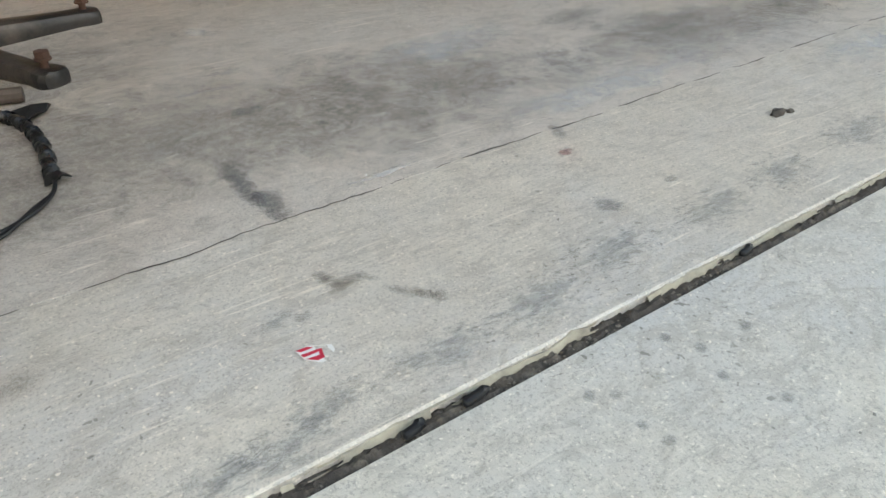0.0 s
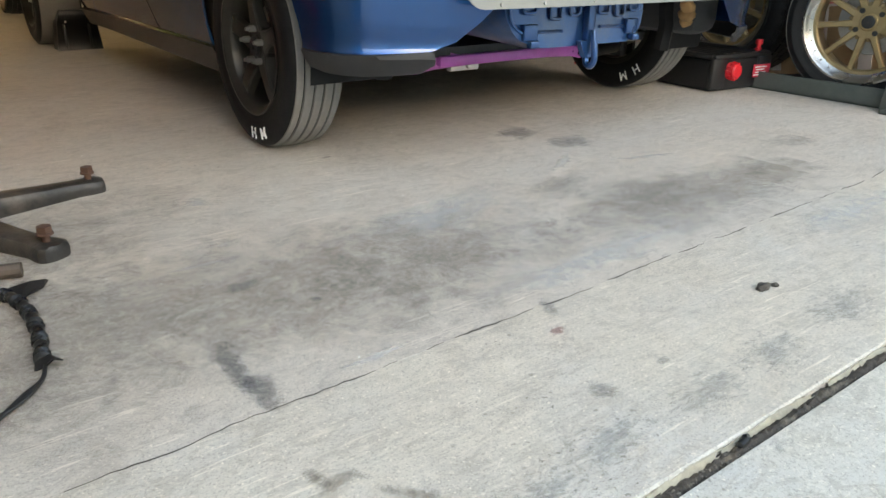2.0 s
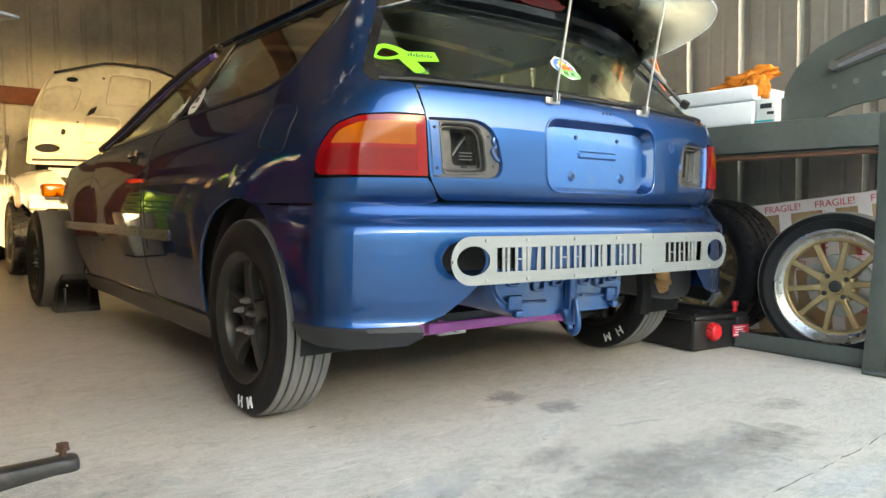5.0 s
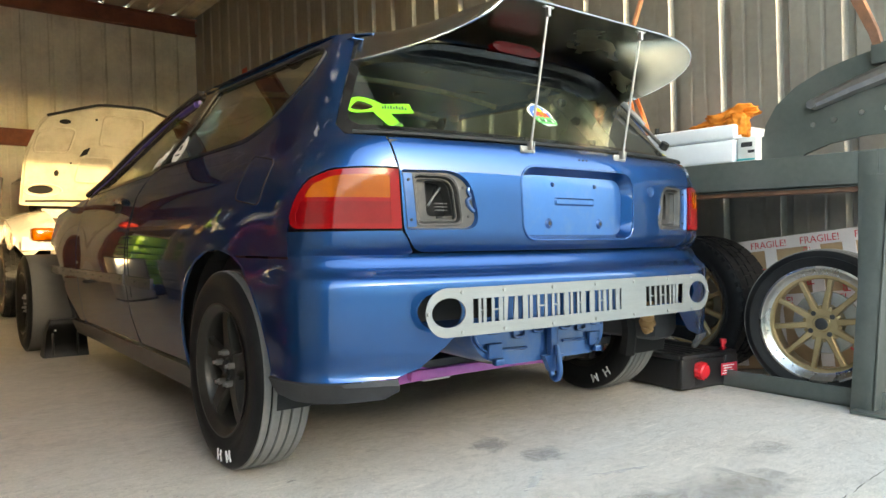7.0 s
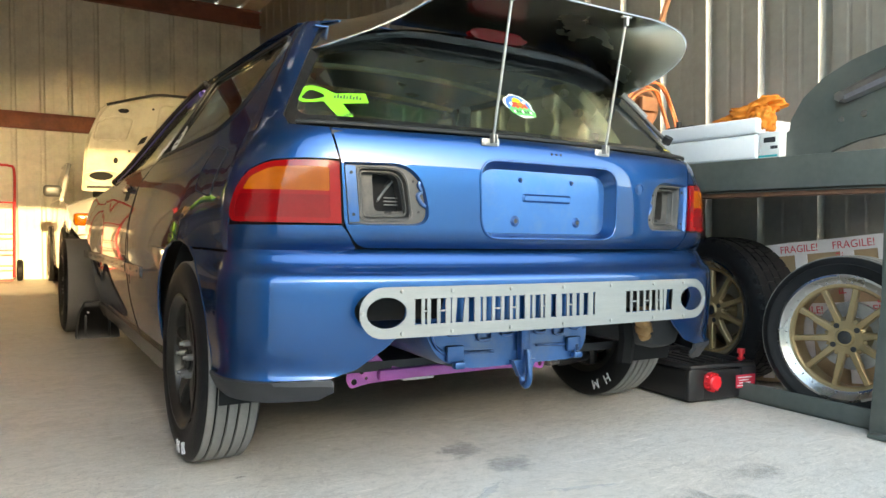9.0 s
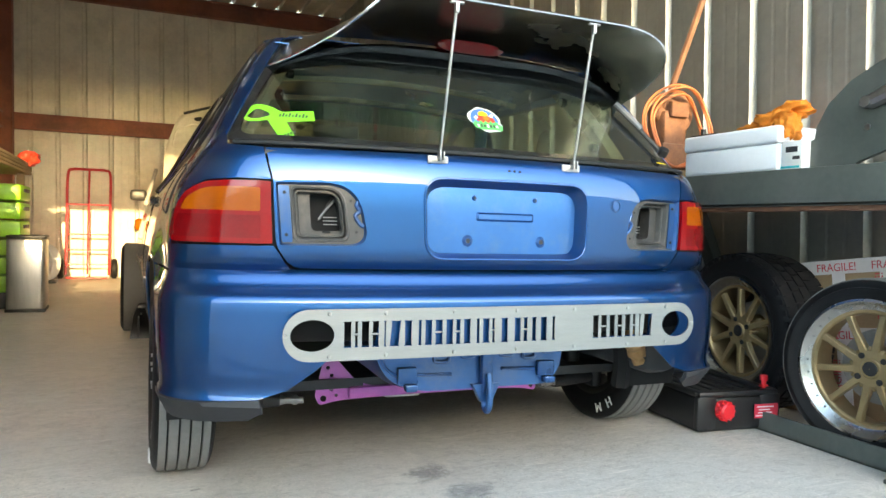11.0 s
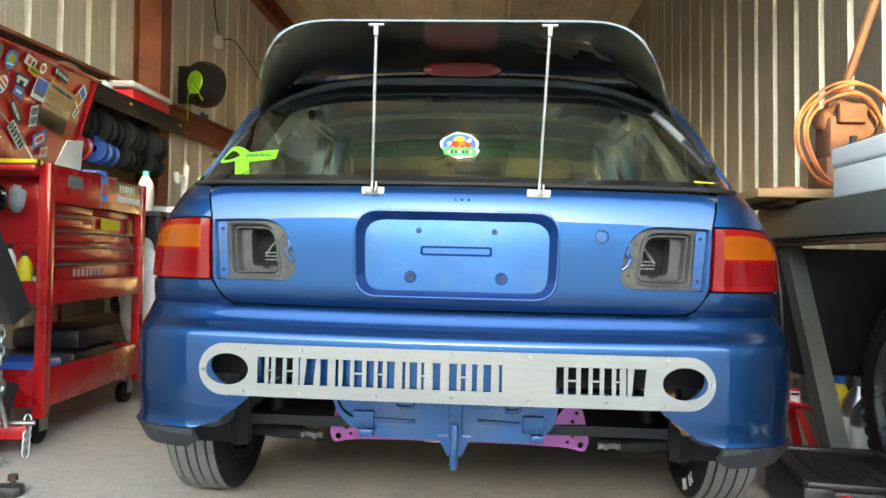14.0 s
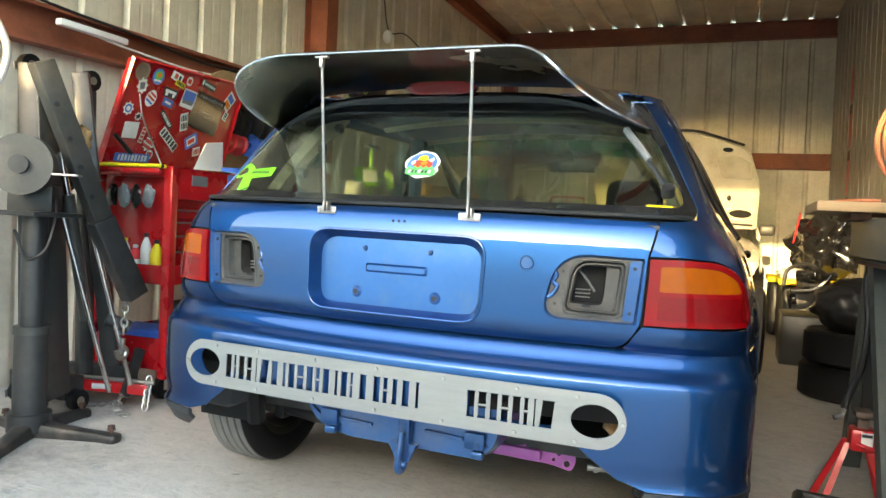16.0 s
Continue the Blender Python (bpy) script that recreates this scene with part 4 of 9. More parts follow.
bumper = skin_part("rear_bumper", [p for i, p in enumerate(bump_outline) if i == 0 or (abs(p[0] - bump_outline[i - 1][0]) + abs(p[1] - bump_outline[i - 1][1])) > 1e-6], [tail_hole, mirror(tail_hole), word_slots, rounded([(-.470, .466), (-.386, .466), (-.372, .532), (-.470, .532)], .005, 2)], step=0.03, thick=0.004, vstep=0.007, label="blue metallic bumper cut away in the middle below a cover plate")
for sgn in (-1, 1):
    lip = [(.648, .334), (.642, .304), (.672, .283), (.80, .277), (.95, .279)] + flank([(1.905, .286), (1.912, .329)]) + [(.95, .330), (.80, .330)]
    skin_part("bumper_lip", lip if sgn > 0 else mirror(lip), (), M["lip"], bumper, "scuffed dark lower lip", 0.03, 0.012, 0.004)

# the cover plate with its stencilled slots: plain bars of a letter's size
end_r = .062
plate_poly = [(.548 + end_r * math.sin(a), .498 - end_r * math.cos(a)) for a in [math.pi * k / 14 for k in range(15)]] + [(-.548 - end_r * math.sin(a), .498 + end_r * math.cos(a)) for a in [math.pi * k / 14 for k in range(15)]]


def plate_fn(s, z):
    y = 1.560 + .045 * s * s + (z - .498) * 0.02
    return Vector((CX + s, y, z))


slots = []


def mark(x0, x1, kind):
    """One stencilled mark, plain bars in the space of a letter: a broad upright with flared ends and thinner ones beside it."""
    z0, z1, w, f = .467, .530, x1 - x0, .0032
    b = min(.0165, w * .42)

    def upright(a, c, lo=z0, hi=z1, slant=0.0):
        slots.append([(a, lo), (c, lo), (c - f * .8 + slant * .1, lo + f), (c - f * .8 + slant * .9, hi - f), (c + slant, hi), (a + slant, hi), (a + f * .8 + slant * .9, hi - f), (a + f * .8 + slant * .1, lo + f)])

    if kind == "two":
        upright(x0, x0 + b + 2 * f)
        upright(x1 - .0125, x1)
    elif kind == "split":
        upright(x0, x0 + b + 2 * f)
        a = x0 + b + 2 * f + .0045
        upright(a, x1, z0, .4965)
        upright(a, x1, .5010, z1)
    elif kind == "lean":
        upright(x0 + .004, x0 + .0125)
        upright(x0 + .0175, x1 - .006, slant=.006)
    else:
        c = (x0 + x1) / 2
        upright(c - b / 2 - f, c + b / 2 + f)


runs = ((-.467, (("split", 30), ("split", 37), ("lean", 40), ("two", 38), ("split", 40), ("split", 34), ("two", 38), ("split", 30), ("one", 34), ("split", 34), ("one", 20), ("two", 38))),
        (.240, (("split", 40), ("split", 38), ("split", 32), ("lean", 44))))
for x0, marks in runs:
    for kind, w in marks:
        mark(x0, x0 + w * .00128, kind)
        x0 += w * .00128 + .0053
oval = [(.540 + .0525 * math.cos(a), .498 + .0375 * math.sin(a)) for a in [2 * math.pi * k / 28 for k in range(28)]]
bm = B()
panel(bm, plate_poly, plate_fn, [oval, mirror(oval)] + slots, 0.03, 0.003)
cover = part("cover_plate", bm, M["alu"], bumper, "brushed aluminium plate with stencilled slots and oval ends")
for sx in (-.36, -.18, .0, .18, .36, -.50, .50):
    for zz in (.447, .549):
        bm = B()
        p = plate_fn(sx, zz)
        cyl(bm, p + Vector((0, .001, 0)), p - Vector((0, .003, 0)), .0055, .004, seg=10)
        part("rivet", bm, M["steel"], bumper)
for sx in (-.603, .603):
    bm = B()
    p = plate_fn(sx, .498)
    cyl(bm, p + Vector((0, .001, 0)), p - Vector((0, .003, 0)), .0055, .004, seg=10)
    part("rivet", bm, M["steel"], bumper)

# tail lamps on the quarter panels
lamp = rounded([(.617, .711), (.617, .862), (.70, .863), (.800, .858), (.874, .834), (.914, .788), (.929, .745), (.926, .722), (.906, .711)], [.003, .004, .05, .03, .03, .03, .02, .01, .01], 4)
amb = rounded([(.640, .789), (.640, .846), (.70, .848), (.795, .843), (.858, .820), (.878, .790)], [.004, .006, .02, .02, .012, .008], 3)
redlow = rounded([(.640, .724), (.640, .779), (.888, .779), (.905, .748), (.900, .724)], [.004, .004, .01, .01, .006], 3)
for sgn in (-1, 1):
    f = (lambda p: p) if sgn > 0 else mirror
    lampob = skin_part("tail_lamp", f(lamp), [f(amb), f(redlow)], M["red_lens"], car, "red tail lamp with an amber indicator band", 0.025, 0.014, 0.006)
    skin_part("amber_lens", f(amb), (), M["amber_lens"], lampob, "ribbed amber indicator lens", 0.02, 0.010, 0.0052)
    skin_part("red_lens", f(redlow), (), M["red_lens_dark"], lampob, "", 0.02, 0.010, 0.0052)
    # dark sheet added behind the lamp so that its gap reads as shade
    dark_back = [(.775 + (s_ - .775) * 1.055, .787 + (z_ - .787) * 1.09) for s_, z_ in lamp]
    skin_part("lamp_gap_back", f(dark_back), (), M["dark"], lampob, "", 0.03, 0.002, 0.0, skin_in(0.014))
    for k in range(14):
        zz = .793 + k * .0037
        pts = [skin_in(-.0062)(sgn * (.643 + q * (.790 - .643) / 8), zz) for q in range(9)]
        bm = B()
        tube(bm, pts, .0007, 4)
        part("lens_rib", bm, M["amber_lens"], lampob)

# quarter panels, doors, front wings
arch_q = [(AXLE_R + .01 + .36 * math.cos(math.radians(a)), .30 + .36 * math.sin(math.radians(a))) for a in (108, 95, 80, 65, 50, 35, 20, 5)] + [(2.63, .28), (2.62, .262)]
seam = [(3.20, .262), (3.245, .38), (3.268, .50), (3.272, .70), (3.284, .92), (3.262, .957)]
quarter = [(.6165, .868), (.70, .869), (.803, .864), (.881, .840), (.922, .793), (.937, .747), (.940, .722), (.945, .706), (.957, .640)] + flank([(2.145, .640)] + arch_q + seam + [(3.02, 1.300)])
quarter += [(.800, 1.300), (.792, 1.27), (.838, .990), (.79, .957), (.700, .951), (.642, .948)]
qwin = rounded(flank([(3.21, .982), (2.98, 1.272), (2.12, 1.262), (2.045, 1.235), (2.235, 1.035), (2.36, .998)]), [.01, .02, .02, .03, .05, .05], 4)
arch_f = [(AXLE_F + .36 * math.cos(math.radians(a)), .30 + .36 * math.sin(math.radians(a))) for a in (175, 160, 145, 130, 115, 100, 90)]
door_o = flank([(3.208, .262), (4.20, .262), (4.22, .88), (4.24, .908), (3.270, .952), (3.292, .92), (3.280, .70), (3.276, .50), (3.253, .38)])
frame_o = flank([(3.268, .955), (3.026, 1.300), (3.26, 1.310), (4.32, .912)])
frame_i = rounded(flank([(3.320, .974), (3.11, 1.270), (3.30, 1.275), (4.18, .932)]), [.01, .02, .02, .02], 4)
wing_o = flank([(4.206, .262), (4.44, .262)] + arch_f + [(4.84, .83), (4.30, .905), (4.226, .884)])
for sgn in (-1, 1):
    f = (lambda p: p) if sgn > 0 else mirror
    side = "quarter_panel"
    q = skin_part(side, f(quarter), [f(qwin)], label="blue metallic quarter panel with overspray on the pillar", step=0.045, vstep=0.020)
    for k, (s0, z0, w_, h_) in enumerate(((.905, 1.115, .055, .30), (.880, .945, .07, .12), (.96, .90, .09, .10))):
        bm = B()
        panel(bm, f([(s0 - w_ / 2 - .03 * h_, z0 - h_ / 2), (s0 + w_ / 2 - .03 * h_, z0 - h_ / 2), (s0 + w_ / 2, z0 + h_ / 2), (s0 - w_ / 2, z0 + h_ / 2)]), skin, (), 0.03, .0003, .0006)
        part("overspray", bm, M["overspray"], q, "pale scuffed overspray")
    gl = rounded(flank([(3.20, .988), (2.975, 1.268), (2.125, 1.258), (2.055, 1.235), (2.24, 1.04), (2.362, 1.003)]), .01, 2)
    skin_part("quarter_window", f(gl), (), M["glass"], q, "", 0.08, 0.004, -0.006).visible_shadow = False
    # black rubber round the window
    bm = B()
    ring = [skin_in(-.001)(sgn * s, z) for s, z in refine(qwin, .04)]
    tube(bm, ring, .006, 6, closed=True)
    part("window_seal", bm, M["black_trim"], q)
    bm = B()
    panel(bm, f(flank([(3.215, .968), (3.262, .962), (3.035, 1.290), (2.99, 1.285)])), skin, (), 0.04, .0015, .0018)
    part("pillar_trim", bm, M["black_gloss"], q, "glossy black pillar trim")
    # arch lip
    bm = B()
    tube(bm, [skin_in(.004)(sgn * s, z) for s, z in flank(arch_b[1:] + arch_q)], .006, 6)
    part("arch_lip", bm, M["paint"], q)
    d = skin_part("door", f(door_o), (), M["paint"], car, "dark blue metallic door with a bare moulding strip", 0.06, vstep=0.025)
    fr = skin_part("window_frame", f(frame_o), [f(frame_i)], M["black_gloss"], d, "", 0.05, 0.02)
    skin_part("door_window", f(rounded(flank([(3.315, .976), (3.11, 1.268), (3.30, 1.273), (4.19, .934)]), .01, 2)), (), M["glass"], d, "", 0.1, 0.004, -0.008).visible_shadow = False
    bm = B()
    tube(bm, [skin_in(-.004)(sgn * sy(p[0], p[1]), p[1]) for p in curve_pts([(4.32, .918, 0), (3.78, 1.145, 0), (3.24, 1.305, 0)], 6)], .016, 8)
    part("windscreen_pillar", bm, M["black_gloss"], car, "black windscreen pillar and roof seal")
    bm = B()
    tube(bm, [skin_in(.012)(sgn * sy(p[0], p[1]), p[1]) for p in curve_pts([(4.25, .925, 0), (3.75, 1.135, 0), (3.42, 1.235, 0), (3.26, 1.270, 0)], 6)], .016, 8)
    part("pillar_inside", bm, M["purple"], d, "purple-tinted inside of the window frame")
    skin_part("front_wing", f(wing_o), (), M["paint"], car, "", 0.05)
    bm = B()
    tube(bm, [skin_in(.002)(sgn * s, z) for s, z in refine(flank([(y + .004, z) for y, z in seam[:-1]]), .04)[:-4]], .0042, 6)
    part("door_gap", bm, M["dark"], d)
    # moulding strip with screws on door and panel
    for y0, y1, own in ((2.90, 3.258, q), (3.290, 4.80, d)):
        bm = B()
        ml = flank([(y0, .500), (y1, .499), (y1, .540), (y0, .542)])
        panel(bm, f(rounded(ml, .004, 2)), skin, (), 0.06, 0.006, 0.006)
        part("side_moulding", bm, M["moulding"] if sgn < 0 else M["black_trim"], own, "bare metal strip left by a removed moulding")
        for k in range(max(2, int((y1 - y0) / .16))):
            yy = y0 + .06 + k * .16
            if yy < y1 - .02:
                p = skin_in(-.006)(sgn * sy(yy, .523), .523)
                bm = B()
                cyl(bm, p, p + Vector((sgn * .003, 0, 0)), .0042, seg=8)
                part("moulding_screw", bm, M["black_trim"], own)
    # handle in its dark recess
    bm = B()
    panel(bm, f(rounded(flank([(3.45, .800), (3.56, .800), (3.57, .858), (3.44, .862)]), .02, 4)), skin, (), .03, .001, .0012)
    part("handle_recess", bm, M["dark"], d)
    bm = B()
    hp = [skin_in(-.008)(sgn * sy(y, z), z) for y, z in ((3.42, .842), (3.45, .850), (3.55, .850), (3.58, .842))]
    tube(bm, hp, [.012, .016, .016, .012], 8)
    part("door_handle", bm, M["black_gloss"], d)
    # skirt below the sill
    bm = B()
    sk = flank([(2.60, .262), (2.56, .205), (2.64, .175), (4.42, .190), (4.46, .262)])
    panel(bm, f(sk), skin, (), 0.06, 0.02, 0.012)
    part("side_skirt", bm, M["skirt"], car, "glossy black side skirt")

bm = B()
flap = rounded([(1.115, .778), (1.273, .800), (1.245, .932), (1.087, .904)], .026, 5)
tube(bm, [skin_in(-.0005)(-s, z) for s, z in refine(flap, .03)], .0025, 6, closed=True)
part("fuel_flap_gap", bm, M["dark"], car)
bm = B()
panel(bm, mirror([((s - np.mean([p[0] for p in flap])) * .97 + np.mean([p[0] for p in flap]), (z - .853) * .97 + .853) for s, z in flap]), skin, (), 0.04, 0.003, 0.0015)
part("fuel_flap", bm, M["paint"], car, "blue fuel flap")

# hatch glass in its black border
g_out = rounded([(-.835, .986), (-.785, .9585), (0, .9585), (.785, .9585), (.835, .986), (.788, 1.285), (-.788, 1.285)], [.02, .03, .3, .03, .02, .05, .05], 5)
g_in = rounded([(-.795, 1.008), (-.75, .988), (0, .986), (.75, .988), (.795, 1.008), (.735, 1.245), (-.735, 1.245)], [.03, .03, .3, .03, .03, .06, .06], 5)
hatch = skin_part("hatch_frame", g_out, [g_in], M["black_gloss"], car, "black border of the rear window", 0.05, 0.006, -0.004)
hg = skin_part("rear_window", g_in, (), M["glass"], hatch, "clear rear window", 0.05, 0.004, -0.006)
hg.visible_shadow = False
bm = B()
tube(bm, [skin_in(-.004)(s, .958) for s in np.linspace(-.76, .76, 30)], .006, 6)
part("window_rubber", bm, M["black_trim"], hatch)


def roof_fn(x, y):
    zc = tab(y, ((1.94, 1.290), (2.05, 1.318), (2.3, 1.342), (2.75, 1.360), (3.2, 1.345)))
    e = 1.297 + 0.012 * smooth(2.0, 2.4, y)
    return Vector((CX + x, y, e + (zc - e) * (1 - (abs(x) / .585) ** 2.2)))


bm = B()
panel(bm, [(-.50, 1.99), (.50, 1.99), (.585, 2.09), (.585, 3.20), (-.585, 3.20), (-.585, 2.09)], roof_fn, (), 0.07, 0.003)
part("roof", bm, M["paint"], car, "blue metallic roof")
bm = B()
panel(bm, [(-.57, 1.99), (.57, 1.99), (.57, 3.18), (-.57, 3.18)], lambda x, y: roof_fn(x, y) - Vector((0, 0, .022)), (), 0.07, 0.003)
part("headliner", bm, M["paint_flat"], car, "bare blue inside of the roof")
for yb in (2.16, 2.62, 3.05):
    bm = B()
    tube(bm, [roof_fn(x, yb) - Vector((0, 0, .030)) for x in np.linspace(-.55, .55, 15)], .014, 6)
    part("roof_bow", bm, M["bare_shell"], car)


def screen_fn(x, t):
    y = 3.19 + 1.18 * t
    zc = 1.335 - .40 * t - .03 * t * t
    return Vector((CX + x * (.57 + .14 * t), y - .10 * x * x, zc - .03 * x * x))


bm = B()
panel(bm, [(-1, .16), (1, .16), (1, 1), (-1, 1)], screen_fn, (), 0.12, 0.004)
part("windscreen", bm, M["glass"], car).visible_shadow = False
bm = B()
panel(bm, [(-1, 0), (1, 0), (1, .155), (-1, .155)], screen_fn, (), 0.12, 0.004)
part("sun_band", bm, M["glass_green"], car, "green shade band of the windscreen").visible_shadow = False
bm = B()
panel(bm, [(-.72, 4.33), (.72, 4.33), (.68, 5.45), (-.68, 5.45)], lambda x, y: Vector((CX + x, y, .895 - .12 * max(0, (y - 4.33) / 1.1) ** 1.6 - .05 * x * x)), (), 0.12, 0.003)
part("bonnet", bm, M["paint"], car, "blue bonnet")
bm = B()
box(bm, (CX, 5.42, .50), (1.36, .22, .50), bevel=.08)
part("front_bumper", bm, M["paint"], car)
bm = B()
box(bm, (1.105, 5.42, .722), (.13, .15, .085), bevel=.02)
part("side_marker", bm, M["amber_lens"], car, "amber front marker lamp")

# near-black sheet added behind the panel gaps for shade, and the cabin inside
bm = B()
panel(bm, [(-.98, .46), (.98, .46), (.98, .70), (.612, .705), (.612, .940), (-.612, .940), (-.612, .705), (-.98, .70)], skin_in(.085), (), 0.08, 0.003)
part("gap_liner", bm, M["dark"], car)
bm = B()
box(bm, (CX, 3.35, .26), (1.50, 2.5, .03))
box(bm, (CX, 4.45, .58), (1.40, .03, .66))
box(bm, (CX, 1.80, .935), (1.28, .22, .01))
part("floor_pan", bm, M["interior"], car)
for sgn in (-1, 1):
    bm = B()
    box(bm, (CX + sgn * .755, 3.35, .60), (.03, 2.0, .68), bevel=.01)
    box(bm, (CX + sgn * .70, 2.25, .60), (.16, .9, .62), bevel=.05)
    part("cabin_side", bm, M["interior"], car)
    # wheelhouse above each rear wheel
    bm = B()
    tube(bm, [(CX + sgn * .62, AXLE_R + .34 * math.cos(a), .32 + .34 * math.sin(a)) for a in [math.pi * k / 12 for k in range(-1, 14)]], .03, 6)
    for k in range(-1, 13):
        a0, a1 = math.pi * k / 12, math.pi * (k + 1) / 12
        q = [bm.verts.new((CX + sgn * xx_, AXLE_R + .345 * math.cos(a), .32 + .345 * math.sin(a))) for xx_, a in ((.60, a0), (.845, a0), (.845, a1), (.60, a1))]
        bm.faces.new(q)
    part("wheel_house", bm, M["dark"], car)
    # inside of the window pillars: bare pressed metal with holes, and the blue door pillar
    bm = B()
    rows = []
    for y_, z_, xo, wd in ((2.16, 1.262, .515, .10), (2.11, 1.19, .555, .085), (2.06, 1.10, .605, .075), (2.02, 1.00, .655, .085)):
        rows.append([bm.verts.new((CX + sgn * xo_, yy_, z_)) for xo_, yy_ in ((xo, y_ - wd * .5), (xo - .028, y_ - wd * .15), (xo - .028, y_ + wd * .6), (xo, y_ + wd))])
    for A, C in zip(rows, rows[1:]):
        for k in range(4):
            bm.faces.new((A[k], A[(k + 1) % 4], C[(k + 1) % 4], C[k]))
    bm.faces.new(rows[0])
    bm.faces.new(rows[-1][::-1])
    bmesh.ops.recalc_face_normals(bm, faces=bm.faces)
    pil = part("pillar_shell", bm, M["bare_shell"], car, "bare beige inner pillar with lightening holes")
    for k, (yy_, zz_, xo) in enumerate(((2.155, 1.225, .513), (2.115, 1.15, .552), (2.075, 1.06, .60))):
        bm = B()
        cyl(bm, (CX + sgn * (xo - .010), yy_, zz_), (CX + sgn * (xo - .030), yy_, zz_), .016, seg=12)
        part("pillar_hole", bm, M["dark"], pil)
    bm = B()
    tube(bm, [Vector((CX + sgn * .545, 2.92, 1.27)), Vector((CX + sgn * .69, 3.24, .97))], .030, 8)
    part("pillar_trim", bm, M["pillar_blue"], car, "pale blue door pillar")
    # front seat
    bm = B()
    box(bm, (CX + sgn * .36, 3.72, .43), (.48, .50, .18), bevel=.06, seg=3)
    box(bm, (CX + sgn * .36, 3.42, .72), (.46, .15, .60), Matrix.Rotation(radians(-14), 3, 'X'), .06, 3)
    box(bm, (CX + sgn * .36, 3.335, 1.075), (.25, .10, .16), Matrix.Rotation(radians(-8), 3, 'X'), .045, 3)
    box(bm, (CX + sgn * .36 - .19, 3.41, .80), (.09, .18, .38), Matrix.Rotation(radians(-14), 3, 'X'), .04, 3)
    box(bm, (CX + sgn * .36 + .19, 3.41, .80), (.09, .18, .38), Matrix.Rotation(radians(-14), 3, 'X'), .04, 3)
    part("front_seat", bm, M["seat"], car, "dark high-backed front seat")
bm = B()
box(bm, (CX, 4.22, .80), (1.36, .36, .24), bevel=.07, seg=3)
box(bm, (CX - .36, 4.10, .93), (.42, .20, .08), bevel=.04, seg=3)
part("dashboard", bm, M["interior"], car)
bm = B()
tube(bm, [(CX - .36 + .18 * math.cos(a), 3.98 - .05 * math.sin(a), .86 + .17 * math.sin(a)) for a in [k * math.pi / 16 for k in range(32)]], .014, 8, closed=True)
part("steering_wheel", bm, M["black_trim"], car)
bm = B()
box(bm, (CX + .02, 3.55, 1.235), (.24, .03, .065), bevel=.015)
tube(bm, [(CX + .02, 3.56, 1.26), (CX + .02, 3.52, 1.305)], .008)
part("rear_view_mirror", bm, M["black_trim"], car, "black interior mirror")
for sx in (-.16, .10):
    bm = B()
    lathe(bm, [(.001, -.004), (.022, -.004), (.030, .0), (.034, .004), (.034, .03)], Matrix.Translation((CX + sx, 2.36, .985)), 24)
    part("strap_anchor", bm, M["black_trim"], car)
bm = B()
box(bm, (CX, 2.42, .93), (1.20, .14, .14), bevel=.05, seg=3)
part("rear_bench_top", bm, M["seat"], car)


# ---- wing: a bent sheet on the hatch with two stays ----
def edge_pt(u):
    """The wing's bright trailing edge: straight in the middle, swept forward and down at the ends."""
    a = abs(u)
    if a < .42:
        p = Vector((.288 * a / .42, 1.553, 1.332))
    else:
        k = (a - .42) / .58
        ctrl = (Vector((.288, 1.553, 1.332)), Vector((.438, 1.553, 1.332)), Vector((.405, 1.330, 1.210)), Vector((.598, 1.968, 1.194)))
        p = ctrl[0] * (1 - k) ** 3 + ctrl[1] * 3 * k * (1 - k) ** 2 + ctrl[2] * 3 * k * k * (1 - k) + ctrl[3] * k ** 3
    return Vector((-p.x if u < 0 else p.x, p.y, p.z))


def root_pt(u):
    a = abs(u)
    return Vector((u * .512, 2.035 + .016 * a ** 2, 1.338 - .018 * a ** 2 - .006 * a ** 6))


def wing_fn(u, v):
    p, q = root_pt(u), edge_pt(u)
    m = p * (1 - v) + q * v
    m.z += .016 * math.sin(v * math.pi) * (1 - abs(u) ** 4)
    return m + Vector((CX - .006, 0, 0))


bm = B()
N_U, N_V = 72, 14
gt = [[bm.verts.new(wing_fn(-1 + 2 * i / N_U, j / N_V)) for i in range(N_U + 1)] for j in range(N_V + 1)]
for r0, r1 in zip(gt, gt[1:]):
    for k in range(N_U):
        try:
            bm.faces.new((r0[k], r1[k], r1[k + 1], r0[k + 1]))
        except ValueError:
            pass
bmesh.ops.remove_doubles(bm, verts=bm.verts, dist=1e-5)
bmesh.ops.solidify(bm, geom=bm.faces[:], thickness=0.003)
wing = part("roof_wing", bm, M["wing"], car, "large glossy black roof wing with a bright cut edge", angle=50)
bm = B()
tube(bm, [wing_fn(-1 + 2 * i / 100, 1.0) for i in range(101)], .0034, 6)
part("cut_edge", bm, M["chrome"], wing)
# the black moulded spoiler under the sheet, with the third brake lamp
bm = B()
rows = []
for i in range(41):
    u = -1 + 2 * i / 40
    c = root_pt(u * .98) * .86 + edge_pt(u * .98) * .14
    c += Vector((CX + u * .055, -.055 * u ** 4, -.006 - .055 * u ** 4))
    h = .028 * (1 - .55 * u * u)
    d = .085 * (1 - .5 * u * u)
    sec = [(d, .012), (d * .2, .004), (-d * .85, -.012), (-d, -h * .9), (-d * .8, -h * 1.5), (d * .3, -h * 2.0), (d, -h * 2.1)]
    rows.append([bm.verts.new(c + Vector((0, a, b - .026))) for a, b in sec])
